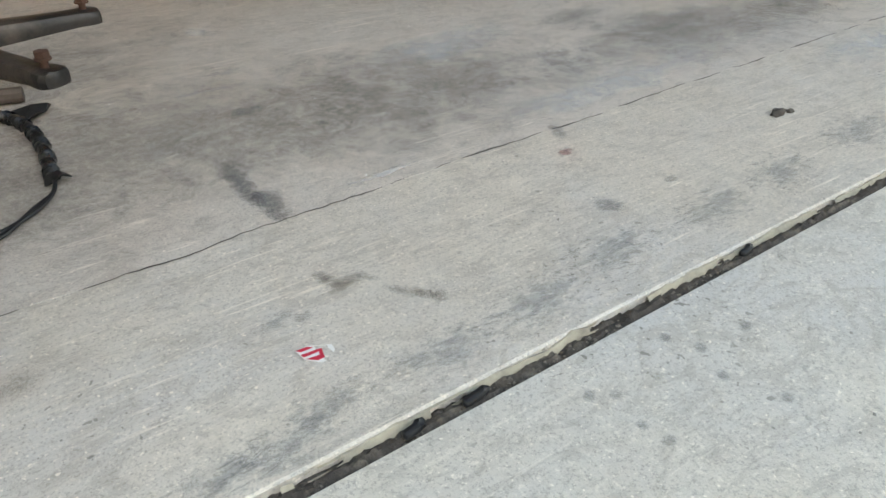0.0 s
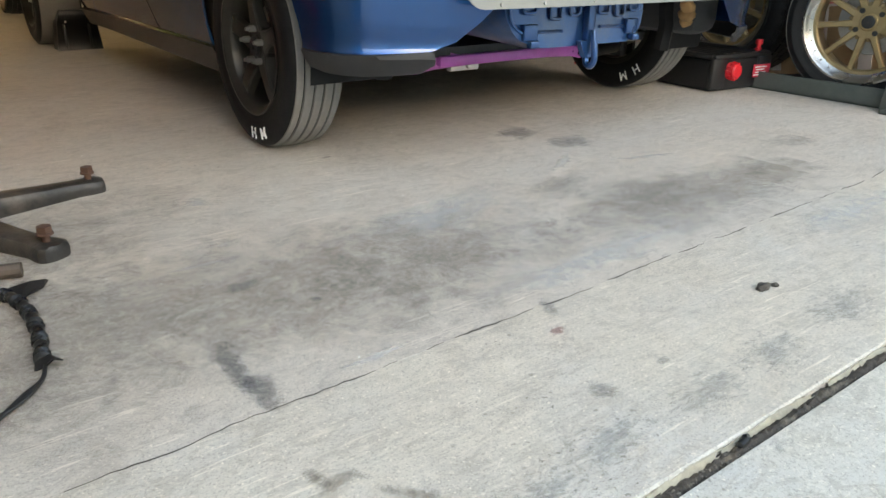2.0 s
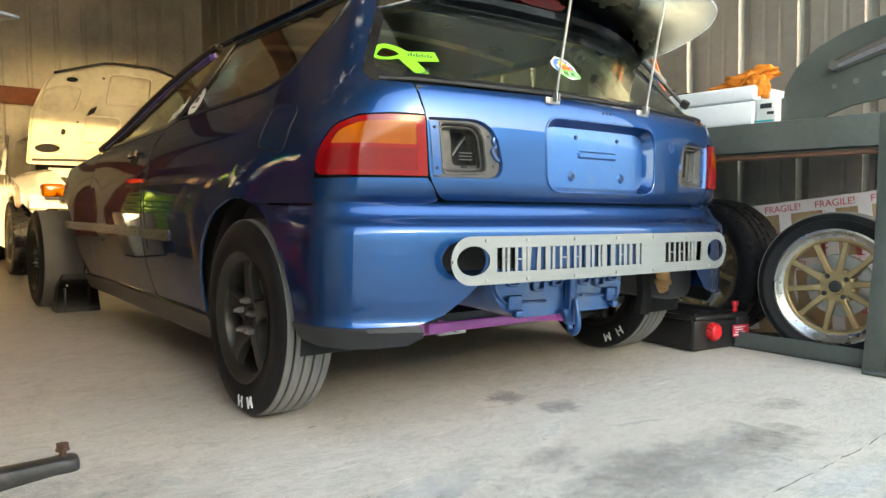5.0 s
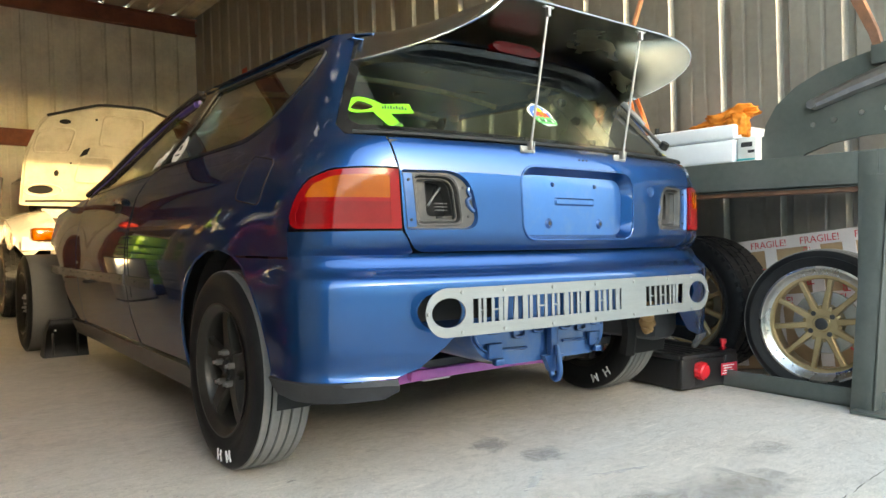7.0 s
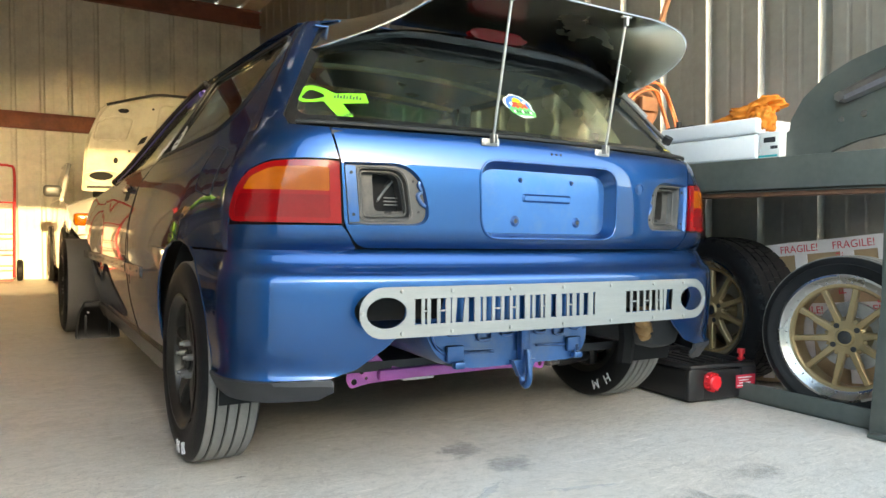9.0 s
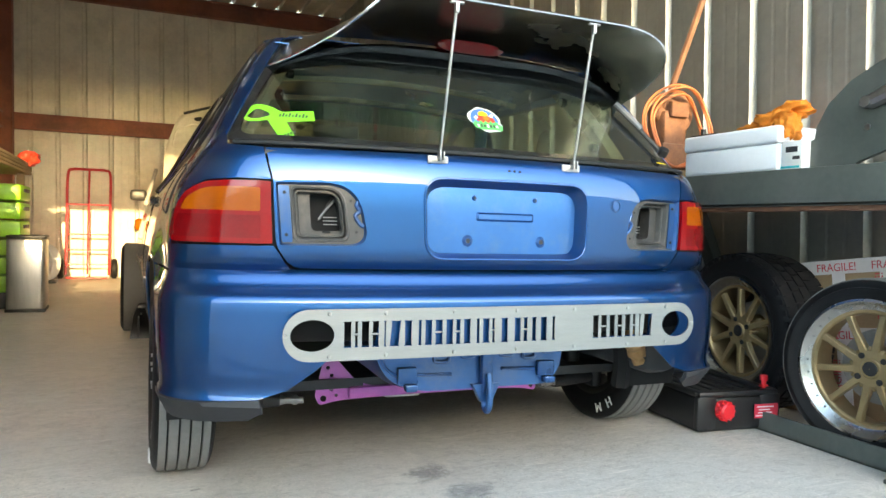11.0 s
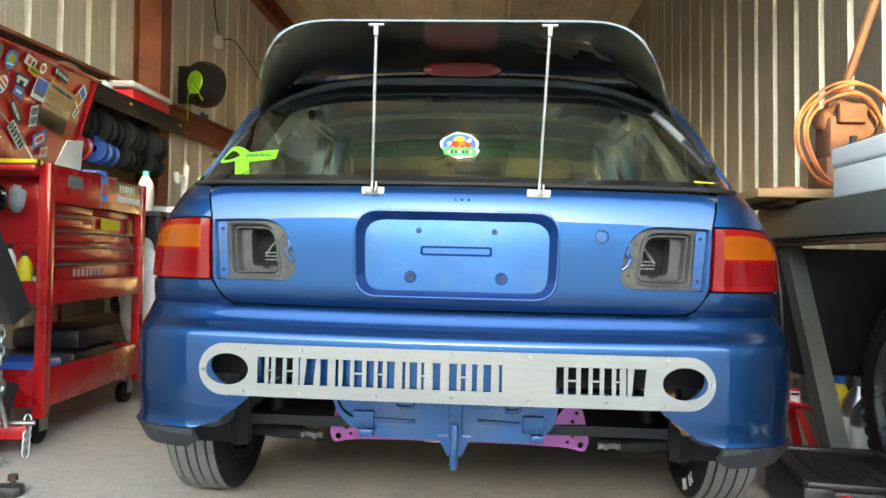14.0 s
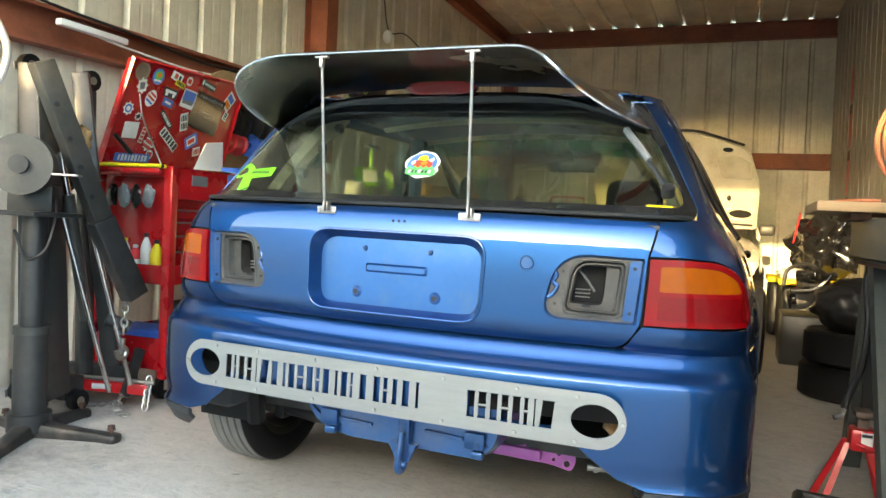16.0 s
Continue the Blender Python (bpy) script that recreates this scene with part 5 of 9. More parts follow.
for A, C in zip(rows, rows[1:]):
    for k in range(len(A)):
        bm.faces.new((A[k], A[(k + 1) % len(A)], C[(k + 1) % len(A)], C[k]))
bm.faces.new(rows[0])
bm.faces.new(rows[-1][::-1])
bmesh.ops.recalc_face_normals(bm, faces=bm.faces)
part("spoiler_base", bm, M["black_gloss"], wing, "glossy black spoiler under the wing")
bm = B()
rows = []
for i in range(17):
    u = -1 + 2 * i / 16
    x = u * .108
    h = .019 * math.sqrt(max(.03, 1 - u ** 4))
    p = Vector((CX - .006 + x, 1.886 + .10 * x * x, 1.304))
    rows.append([bm.verts.new(p + Vector((0, a, b))) for a, b in ((.02, h), (0, h), (-.006, h * .3), (-.004, -h), (.02, -h))])
for A, C in zip(rows, rows[1:]):
    for k in range(5):
        bm.faces.new((A[k], A[(k + 1) % 5], C[(k + 1) % 5], C[k]))
bm.faces.new(rows[0])
bm.faces.new(rows[-1][::-1])
bmesh.ops.recalc_face_normals(bm, faces=bm.faces)
part("brake_lamp", bm, M["red_lens_dark"], wing, "dull red third brake lamp")
for sx, tx in ((-.2045, -.198), (.194, .210)):
    foot = skin(sx, .937)
    top = Vector((CX + tx, 1.559, 1.320))
    bm = B()
    tube(bm, [foot + Vector((0, -.018, .012)), top], .0038, 10)
    stay = part("wing_stay", bm, M["steel"], wing, "thin polished wing stay")
    bm = B()
    box(bm, foot + Vector((0, -.004, .0)), (.058, .006, .020), bevel=.003)
    box(bm, foot + Vector((0, -.014, .010)), (.006, .020, .026), bevel=.002)
    box(bm, foot + Vector((0.010, -.014, .010)), (.004, .018, .022), bevel=.001)
    part("stay_bracket", bm, M["steel"], wing)
    bm = B()
    box(bm, top + Vector((0, 0, .003)), (.036, .012, .004), bevel=.001)
    box(bm, top + Vector((0, 0, -.010)), (.010, .014, .026), bevel=.002)
    part("stay_clip", bm, M["steel"], wing)
    for dx in (-.021, .021):
        bm = B()
        for dz in (-.005, .005):
            bolt(bm, foot + Vector((dx, -.007, dz)), (0, -1, .1), .0032, .003)
        part("bracket_bolt", bm, M["steel"], wing)

# stickers on the rear window, plain shapes
def decal(name, poly, material, parent, label="", off=0.0005):
    bm = B()
    panel(bm, poly, skin, (), 0.03, 0.0004, off - .0055)
    return part(name, bm, material, parent, label)


loop_o = curve_pts2([(-.652, 1.056), (-.694, 1.070), (-.747, 1.077), (-.792, 1.066), (-.801, 1.045), (-.768, 1.028), (-.720, 1.028), (-.689, 1.031)], 5)
eye = curve_pts2([(-.778, 1.043), (-.751, 1.063), (-.709, 1.057), (-.688, 1.045), (-.729, 1.035), (-.765, 1.037), (-.778, 1.043)], 4)[:-1]
bm = B()
panel(bm, loop_o + [(-.629, .977), (-.583, .975), (-.627, 1.027), (-.548, 1.035), (-.558, 1.064)], skin, [eye], 0.02, 0.0004, -.005)
rib = part("ribbon_sticker", bm, M["lime"], hatch, "lime green ribbon sticker")
for k in range(9):
    x0 = -.655 + k * .0098
    decal("sticker_bar", [(x0, 1.041), (x0 + .006, 1.042), (x0 + .006, 1.050 + .004 * (k % 2)), (x0, 1.049 + .004 * (k % 2))], M["bar_dark"], rib, "", .0012)
for k in range(4):
    x0, z0 = -.620 + k * .007, .983 + k * .0035
    decal("sticker_bar", [(x0, z0), (x0 + .005, z0 + .002), (x0 + .001, z0 + .010), (x0 - .003, z0 + .008)], M["bar_dark"], rib, "", .0012)
ST = (-.005, 1.079)


def spot(name, pts, key, off, own=None):
    return decal(name, [(ST[0] + a, ST[1] + b) for a, b in pts], M[key], own or st, "", off)


st = decal("round_sticker", [(ST[0] + (.058 + .003 * math.sin(5 * a)) * math.cos(a) + (.010 if math.sin(a) < -.3 else 0), ST[1] + (.039 + .002 * math.cos(7 * a)) * math.sin(a)) for a in [k * math.pi / 16 for k in range(32)]], M["white"], hatch, "round blue, red and green sticker")
spot("sticker_disc", [(.050 * math.cos(a), .001 + .033 * math.sin(a)) for a in [k * math.pi / 14 for k in range(28)]], "sticker_blue", .0012)
spot("sticker_patch", [(-.030, -.004), (-.026, .008), (-.008, .014), (.012, .012), (.034, .006), (.038, -.006), (.020, -.012), (-.010, -.013)], "sticker_red", .0019)
spot("sticker_patch", [(-.020, .012), (-.016, .022), (.000, .027), (.014, .022), (.018, .013), (.004, .010)], "yellow", .0023)
spot("sticker_patch", [(-.006, .004), (.006, .010), (.018, .006), (.016, -.002), (.002, -.004)], "orange", .0027)
spot("sticker_patch", [(.020, .012), (.034, .020), (.038, .012), (.028, .006)], "white", .0023)
spot("sticker_patch", [(-.038, .004), (-.028, .012), (-.022, .004), (-.032, -.004)], "white", .0023)
spot("sticker_grass", [(-.046, -.016)] + [(-.046 + k * .0092, -.013 + (.008 if k % 2 else 0)) for k in range(1, 11)] + [(.056, -.020), (.050, -.034), (.020, -.033), (-.020, -.034), (-.042, -.029)], "sticker_green", .0031)
for k in range(7):
    spot("sticker_bar", [(-.034 + k * .011, -.027), (-.027 + k * .011, -.027), (-.027 + k * .011, -.018 + .003 * (k % 2)), (-.034 + k * .011, -.019)], "bar_dark" if k % 3 else "white", .0036)
decal("yellow_tag", [(.644, .984), (.730, .984), (.728, .992), (.646, .993)], M["yellow"], hatch, "small yellow tag")
bm = B()
wa = [skin_in(-.012)(s, z) for s, z in ((.717, 1.017), (.700, 1.055), (.668, 1.120), (.640, 1.172))]
tube(bm, curve_pts(wa, 5), .007, 8)
cyl(bm, wa[0] + Vector((0, .0, -.01)), wa[0] + Vector((0, -.015, .01)), .016, seg=14)
wiper = part("rear_wiper", bm, M["black_trim"], hatch, "dark rear wiper arm with a grey blade cover")
bm = B()
wb = [skin_in(-.018)(s, z) for s, z in ((.682, 1.092), (.664, 1.128), (.640, 1.174))]
tube(bm, curve_pts(wb, 5), .0095, 8)
part("blade_cover", bm, M["grey_box"], wiper)


def window_mark(name, pts, own, label=""):
    bm = B()
    panel(bm, mirror(pts), skin, (), 0.04, .0004, .003 if pts[0][0] > 2.23 else -.0045 if own is car else -.0040)
    return part(name, bm, M["white"] if own is car else M["bar_dark"], own, label)


disc = window_mark("window_sticker", [(2.125 + .060 * math.cos(a), 1.050 + .058 * math.sin(a)) for a in [k * math.pi / 12 for k in range(24)]], car, "round white sticker on the side window")
for ds, dz, w, h in ((0, .006, .030, .022), (0, -.024, .050, .007), (-.004, .030, .018, .006)):
    window_mark("sticker_bar", [(2.125 + ds - w / 2, 1.050 + dz - h / 2), (2.125 + ds + w / 2, 1.050 + dz - h / 2), (2.125 + ds + w / 2, 1.050 + dz + h / 2), (2.125 + ds - w / 2, 1.050 + dz + h / 2)], disc)
for s0, z0, w, h in ((2.345, 1.002, .016, .050), (2.318, 1.008, .016, .040), (2.292, 1.022, .014, .066), (2.268, 1.030, .016, .040), (2.244, 1.046, .014, .070)):
    window_mark("window_mark", rounded([(s0 - w / 2, z0 - h / 2), (s0 + w / 2, z0 - h / 2), (s0 + w / 2 - .012, z0 + h / 2), (s0 - w / 2 - .012, z0 + h / 2)], .005, 3), car, "white sticker bar on the side window")

# underbody
bm = B()
well_o = rounded([(-.325, .52), (-.325, .40), (-.285, .335), (-.19, .303), (.21, .303), (.255, .34), (.268, .40), (.268, .52)], [.01, .05, .05, .04, .03, .03, .03, .01], 5)
nw = len(well_o)
ring0 = [bm.verts.new((CX + x, 1.752 + .10 * max(0, z - .36), z)) for x, z in well_o]
ring1 = [bm.verts.new((CX + x * 1.03, 1.80, z - .006)) for x, z in well_o]
ring2 = [bm.verts.new((CX + x * .96, 2.40, max(z, .33))) for x, z in well_o]
bm.faces.new(ring0)
for A, C in ((ring0, ring1), (ring1, ring2)):
    for k in range(nw):
        bm.faces.new((A[k], C[k], C[(k + 1) % nw], A[(k + 1) % nw]))
bmesh.ops.recalc_face_normals(bm, faces=bm.faces)
tub = part("spare_wheel_tub", bm, M["paint_flat"], car, "blue pressed spare-wheel tub with ribs")
for sx, w, z0, z1 in ((-.235, .05, .405, .47), (-.13, .045, .385, .47), (-.05, .04, .395, .47), (.075, .045, .395, .47), (.15, .04, .385, .47), (.215, .04, .40, .47)):
    bm = B()
    pts = [(CX + sx - w / 2, 1.752, z1), (CX + sx - w / 2, 1.751, z0 + .012), (CX + sx - w / 3, 1.750, z0), (CX + sx + w / 3, 1.750, z0), (CX + sx + w / 2, 1.751, z0 + .012), (CX + sx + w / 2, 1.752, z1)]
    tube(bm, curve_pts(pts, 3), .005, 6)
    part("pressed_rib", bm, M["paint_flat"], tub)
for x0, x1, zz in ((-.22, -.10, .352), (.06, .17, .356)):
    bm = B()
    tube(bm, [(CX + x0, 1.750, zz), (CX + x1, 1.750, zz - .004)], .005, 8)
    part("pressed_bead", bm, M["paint_flat"], tub)
bm = B()
tube(bm, curve_pts([(CX - .315, 1.752, .44), (CX - .30, 1.751, .38), (CX - .25, 1.750, .345), (CX - .20, 1.750, .330)], 4), .005, 6)
part("pressed_bead", bm, M["paint_flat"], tub)
for sx in (-.235, .205):
    bm = B()
    box(bm, (CX + sx, 1.745, .352), (.055, .012, .045), bevel=.004)
    box(bm, (CX + sx + .01, 1.74, .318), (.035, .022, .02), bevel=.005)
    part("tub_clip", bm, M["paint_flat"], tub)
bm = B()
box(bm, (CX + .005, 1.742, .37), (.034, .026, .20), bevel=.008)
panel(bm, [(-.040, .318), (.045, .318), (.022, .268), (-.014, .268)], lambda x, z: Vector((CX + x, 1.73, z)), (), .05, .02)
part("hook_bracket", bm, M["paint_flat"], tub)
bm = B()
tube(bm, curve_pts([(CX + .005, 1.722, .35), (CX + .004, 1.712, .30), (CX + .002, 1.708, .262), (CX + .002, 1.722, .243), (CX + .004, 1.742, .252), (CX + .005, 1.748, .29)], 5), .010, 10)
part("tow_hook", bm, M["paint_flat"], tub, "blue bent-bar tow hook")

PINK = rounded([(-.402, .222), (-.378, .330), (-.335, .338), (-.27, .262), (-.16, .235), (-.16, .215), (-.33, .206), (-.388, .192)], [.012, .02, .02, .03, .01, .01, .03, .012], 4)
for sgn in (-1, 1):
    holes = [[(sgn * (x + r * math.cos(a)), z + r * math.sin(a)) for a in [k * math.pi / 6 for k in range(12)]] for x, z, r in ((-.375, .213, .010), (-.350, .243, .007), (-.366, .255, .006), (-.350, .285, .006), (-.335, .222, .005), (-.362, .310, .006))]
    bm = B()
    panel(bm, [(sgn * abs(x), z) for x, z in PINK], lambda x, z: Vector((CX + x, 2.07 + .12 * abs(x), z)), [[(abs(x) * (1 if sgn > 0 else -1), z) for x, z in h] for h in holes], .05, .008)
    bmesh.ops.recalc_face_normals(bm, faces=bm.faces)
    part("brace_plate", bm, M["pink"], car, "violet drilled suspension brace plate")
    # lower arm with a threaded adjuster
    bm = B()
    tube(bm, [(CX + sgn * .43, 2.15, .206), (CX + sgn * .51, 2.17, .206)], .012, 10)
    adj = part("arm_adjuster", bm, M["steel"], car, "steel threaded adjuster rod")
    for xa_ in (.448, .488):
        bm = B()
        tube(bm, [(CX + sgn * xa_, 2.15 + (xa_ - .43) * .25, .206), (CX + sgn * (xa_ + .014), 2.1535 + (xa_ - .43) * .25, .206)], .018, 6)
        part("lock_nut", bm, M["steel"], adj)
    bm = B()
    tube(bm, [(CX + sgn * .50, 2.17, .206), (CX + sgn * .55, 2.18, .208), (CX + sgn * .68, 2.20, .212), (CX + sgn * .73, 2.22, .212)], [.022, .026, .024, .018], 12)
    tube(bm, [(CX + sgn * .60, 2.20, .24), (CX + sgn * .57, 2.20, .52)], .032, 12)
    tube(bm, [(CX + sgn * .585, 2.20, .40), (CX + sgn * .57, 2.20, .60)], .045, 12)
    box(bm, (CX + sgn * .70, 2.24, .30), (.05, .14, .26), bevel=.02)
    part("suspension_arm", bm, M["black_trim"], car, "black lower arm and damper")
    bm = B()
    tube(bm, curve_pts([(CX + sgn * .70, 2.17, .30), (CX + sgn * .62, 2.05, .36), (CX + sgn * .50, 2.02, .43), (CX + sgn * .40, 2.05, .47)], 6), .005, 8)
    part("brake_hose", bm, M["grey_box"], car)
bm = B()
box(bm, (CX, 2.10, .232), (.60, .035, .035), bevel=.008)
part("subframe_bar", bm, M["pink"], car, "violet cross bar")
bm = B()
box(bm, (CX - .051, 2.285, .180), (.13, .03, .036), bevel=.006)
cyl(bm, (CX - .040, 2.272, .180), (CX - .040, 2.252, .180), .012, seg=6)
part("brace_bracket", bm, M["white"], car, "pale bolted bracket")
bm = B()
for k, (px, py, pz, r) in enumerate(((.565, 1.80, .40, .027), (.60, 1.82, .37, .030), (.55, 1.79, .44, .025), (.62, 1.84, .34, .020))):
    v = bmesh.ops.create_icosphere(bm, subdivisions=2, radius=r)["verts"]
    for w in v:
        w.co = Vector((CX + px, py, pz)) + w.co * (1 + .5 * noise.noise(w.co * 40 + Vector((k, 0, 0))))
part("torn_foam", bm, M["brown_floss"], car, "torn brown foam hanging behind the bumper", angle=80)
bm = B()
box(bm, (CX + .74, 2.22, .34), (.04, .06, .12), bevel=.01)
part("brake_caliper", bm, M["red_plastic"], car, "red brake caliper")


# ---- wheels ----
def tyre_profile(R, W, rim, grooves):
    """The two sidewalls and the carcass under the tread, as (radius, along) runs."""
    h = W / 2
    p = [(rim - .012, h * .80), (rim, h * .90), (rim + .010, h * .95), (rim + .022, h * .94), (rim + .026, h * .965), ((R + rim) / 2 + .006, h * 1.0), (R - .030, h * .97), (R - .014, h * .90), (R - .006, h * .80)]
    tread = [(R - .0065, h * .78), (R - .0065, -h * .78)]
    return p, tread, [(r, -a) for r, a in p][::-1]


def strip_ring(bm, r0, r1, a, b, m, seg=72, n=0, gap=0.0):
    """A raised band round the tread from a to b; with n it is cut into n blocks."""
    e = .0016
    if not n:
        lathe(bm, [(r0, b), (r1 - e, b), (r1, b - e), (r1, a + e), (r1 - e, a), (r0, a)], m, seg)
        return
    for k in range(n):
        t0, t1 = 2 * math.pi * (k + gap) / n, 2 * math.pi * (k + 1) / n
        vs = [[bm.verts.new(m @ Vector((r * math.cos(t), y, r * math.sin(t)))) for r, y in ((r0, a), (r1, a), (r1, b), (r0, b))] for t in (t0, (t0 + t1) / 2, t1)]
        for A, C in zip(vs, vs[1:]):
            for q in range(3):
                bm.faces.new((A[q], C[q], C[q + 1], A[q + 1]))
        bm.faces.new(vs[0])
        bm.faces.new(vs[-1][::-1])


def spoke_mesh(bm, m, secs):
    """A cast spoke: sections of (radius, half width, depth, face), with a chamfered front."""
    rows = []
    for r, hw, th, y in secs:
        c = min(.005, hw * .3)
        rows.append([bm.verts.new(m @ Vector((r, yy, zz))) for yy, zz in ((y - th, -hw * 1.12), (y - c, -hw), (y, -hw + c), (y, hw - c), (y - c, hw), (y - th, hw * 1.12))])
    for A, C in zip(rows, rows[1:]):
        for j in range(6):
            bm.faces.new((A[j], A[(j + 1) % 6], C[(j + 1) % 6], C[j]))
    bm.faces.new(rows[0][::-1])
    bm.faces.new(rows[-1])
    bmesh.ops.recalc_face_normals(bm, faces=bm.faces)


def wheel(name, c, R, W, rim, style, out, parent=None, label="", steer=0.0, tilt=0.0, group="", spin=0.0, cast=None):
    """A wheel on an axle along x. out: which way its face looks (-1 west, 1 east)."""
    m = Matrix.Translation(c) @ Matrix.Rotation(radians(steer), 4, 'Z') @ Matrix.Rotation(radians(tilt), 4, 'Y') @ Matrix.Rotation(radians(-90 * out), 4, 'Z')
    # in the wheel's own frame the face looks along +y
    own = thing(name, label, "wheel", group, at=c) if parent is None else None
    five = style in ("five", "slick")
    p, t, q = tyre_profile(R, W, rim, ())
    bm = B()
    lathe(bm, p + t + q, m, 72)
    holder = own
    metal = cast or (M["rim_black"] if five else M["gold"])
    if parent is not None:
        rb = B()
        lathe(rb, [(rim + .003, W * .485), (rim - .003, W * .49), (rim - .007, W * .47), (rim - .010, W * .44), (rim - .022, W * .40), (rim - .026, W * .36), (rim - .028, W * .05), (rim - .022, -W * .40), (rim - .004, -W * .46), (rim + .004, -W * .46)], m, 64)
        holder = part(name, rb, metal, parent, label)
    else:
        rb = B()
        lathe(rb, [(rim + .006, W * .47), (rim - .002, W * .475), (rim - .008, W * .45), (rim - .012, W * .42), (rim - .026, W * .36), (rim - .030, W * .35), (rim - .034, W * .30)], m, 72)
        part("rim_lip", rb, M["polished_lip"], own, "polished stepped lip")
        rb = B()
        lathe(rb, [(rim - .030, W * .352), (rim - .040, W * .345), (rim - .046, W * .30), (rim - .046, W * .10), (rim - .03, -W * .40), (rim - .004, -W * .46), (rim + .004, -W * .46)], m, 72)
        part("rim_barrel", rb, M["gold"], own, "gold barrel")
        for k in range(30):
            a = 2 * math.pi * k / 30
            bm2 = B()
            r_ = rim - .0215
            v = m @ Vector((r_ * math.cos(a), W * .372, r_ * math.sin(a)))
            cyl(bm2, v, v + m.to_3x3() @ Vector((0, .006, 0)), .0032, seg=6)
            part("rim_bolt", bm2, M["steel"], own)
    part("tyre", bm, M["rubber"], holder, "black tyre sidewall")
    bm = B()
    h = W / 2
    if style == "wide":
        for a, b, n in ((-.92, -.56, 44), (-.50, -.20, 40), (-.15, .15, 36), (.20, .50, 40), (.56, .92, 44)):
            strip_ring(bm, R - .014 if abs(a + b) > 1 else R - .007, R - (.006 if abs(a + b) > 1 else 0), a * h, b * h, m, n=n, gap=.16)
        for sgn_ in (-1, 1):
            for k in range(44):
                t0 = 2 * math.pi * (k + .5) / 44
                box(bm, m @ Vector(((R - .020) * math.cos(t0), sgn_ * h * .945, (R - .020) * math.sin(t0))), (.016, .008, .022), m.to_3x3() @ Matrix.Rotation(-t0, 3, 'Y'))
        part("tread", bm, M["rubber"], holder, "black blocky tread")
    elif style == "slick":
        strip_ring(bm, R - .010, R, -.84 * h, .84 * h, m)
        part("tread", bm, M["slick"], holder, "smooth dusty grey slick tread")
    else:
        for a, b in ((-.80, -.56), (-.50, -.20), (-.14, .14), (.20, .50), (.56, .80)):
            strip_ring(bm, R - .008, R - (.0022 if abs(a + b) > 1 else 0), a * h, b * h, m)
        part("tread", bm, M["tread"], holder, "dusty ribbed tread")
    n_sp = 5 if five else 10
    face = W * .41 if five else W * .32
    for k in range(n_sp):
        a = 2 * math.pi * k / n_sp + radians(spin)
        bm = B()
        mm = m @ Matrix.Rotation(a, 4, 'Y')
        if five:
            spoke_mesh(bm, mm, ((.040, .036, .030, face - .018), (.068, .030, .030, face - .012), (.105, .0235, .028, face - .008), (rim * .74, .0235, .026, face - .006), (rim * .80, .026, .020, face - .008), (rim - .020, .034, .016, face - .012)))
        else:
            spoke_mesh(bm, mm, ((.048, .016, .026, face - .004), (.075, .0125, .024, face), (.12, .0105, .022, face + .001), (rim * .74, .0105, .020, face), (rim * .83, .014, .018, face - .001), (rim - .036, .021, .016, face - .003)))
        part("spoke", bm, metal, holder)
    if not five:
        # fillets between the spoke roots
        for k in range(n_sp):
            a = 2 * math.pi * (k + .5) / n_sp + radians(spin)
            bm = B()
            spoke_mesh(bm, m @ Matrix.Rotation(a, 4, 'Y'), ((.040, .015, .03, face - .008), (.062, .010, .03, face - .006), (.074, .003, .03, face - .010)))
            part("spoke_web", bm, metal, holder)
    f0 = face - (.016 if five else 0)
    bm = B()
    lathe(bm, [(.001, f0 + .002), (.030, f0 + .002), (.034, f0 - .002), (.060, f0 - .003), (.066, f0 - .008), (.068, f0 - .03), (.068, -W * .2)], m, 40)
    part("hub", bm, metal, holder)
    bm = B()
    if five:
        lathe(bm, [(.012, f0 + .010), (.026, f0 + .010), (.029, f0 + .006), (.029, f0), (.012, f0 - .01), (.012, f0 + .010)], m, 24)
    else:
        lathe(bm, [(.001, f0 + .006), (.018, f0 + .007), (.023, f0 + .005), (.025, f0)], m, 28)
    part("centre_cap", bm, M["black_trim"], holder)
    nuts = 5 if five else 4
    for k in range(nuts):
        a = 2 * math.pi * (k + .5) / nuts + radians(spin)
        bm = B()
        ux = Vector((.050 * math.cos(a), 0, .050 * math.sin(a)))
        if five:
            cyl(bm, m @ (ux + Vector((0, f0 - .004, 0))), m @ (ux + Vector((0, f0 + .020, 0))), .0098, seg=6)
            cyl(bm, m @ (ux + Vector((0, f0 + .018, 0))), m @ (ux + Vector((0, f0 + .030, 0))), .0058, seg=10)
        else:
            cyl(bm, m @ (ux + Vector((0, f0 - .004, 0))), m @ (ux + Vector((0, f0 + .001, 0))), .010, seg=14)
        part("lug_nut", bm, M["steel"] if five else M["black_trim"], holder)
    bm = B()
    lathe(bm, [(.075, -W * .05), (.125, -W * .05), (.128, -W * .12), (.075, -W * .12)], m, 40)
    part("brake_disc", bm, M["steel"], holder)
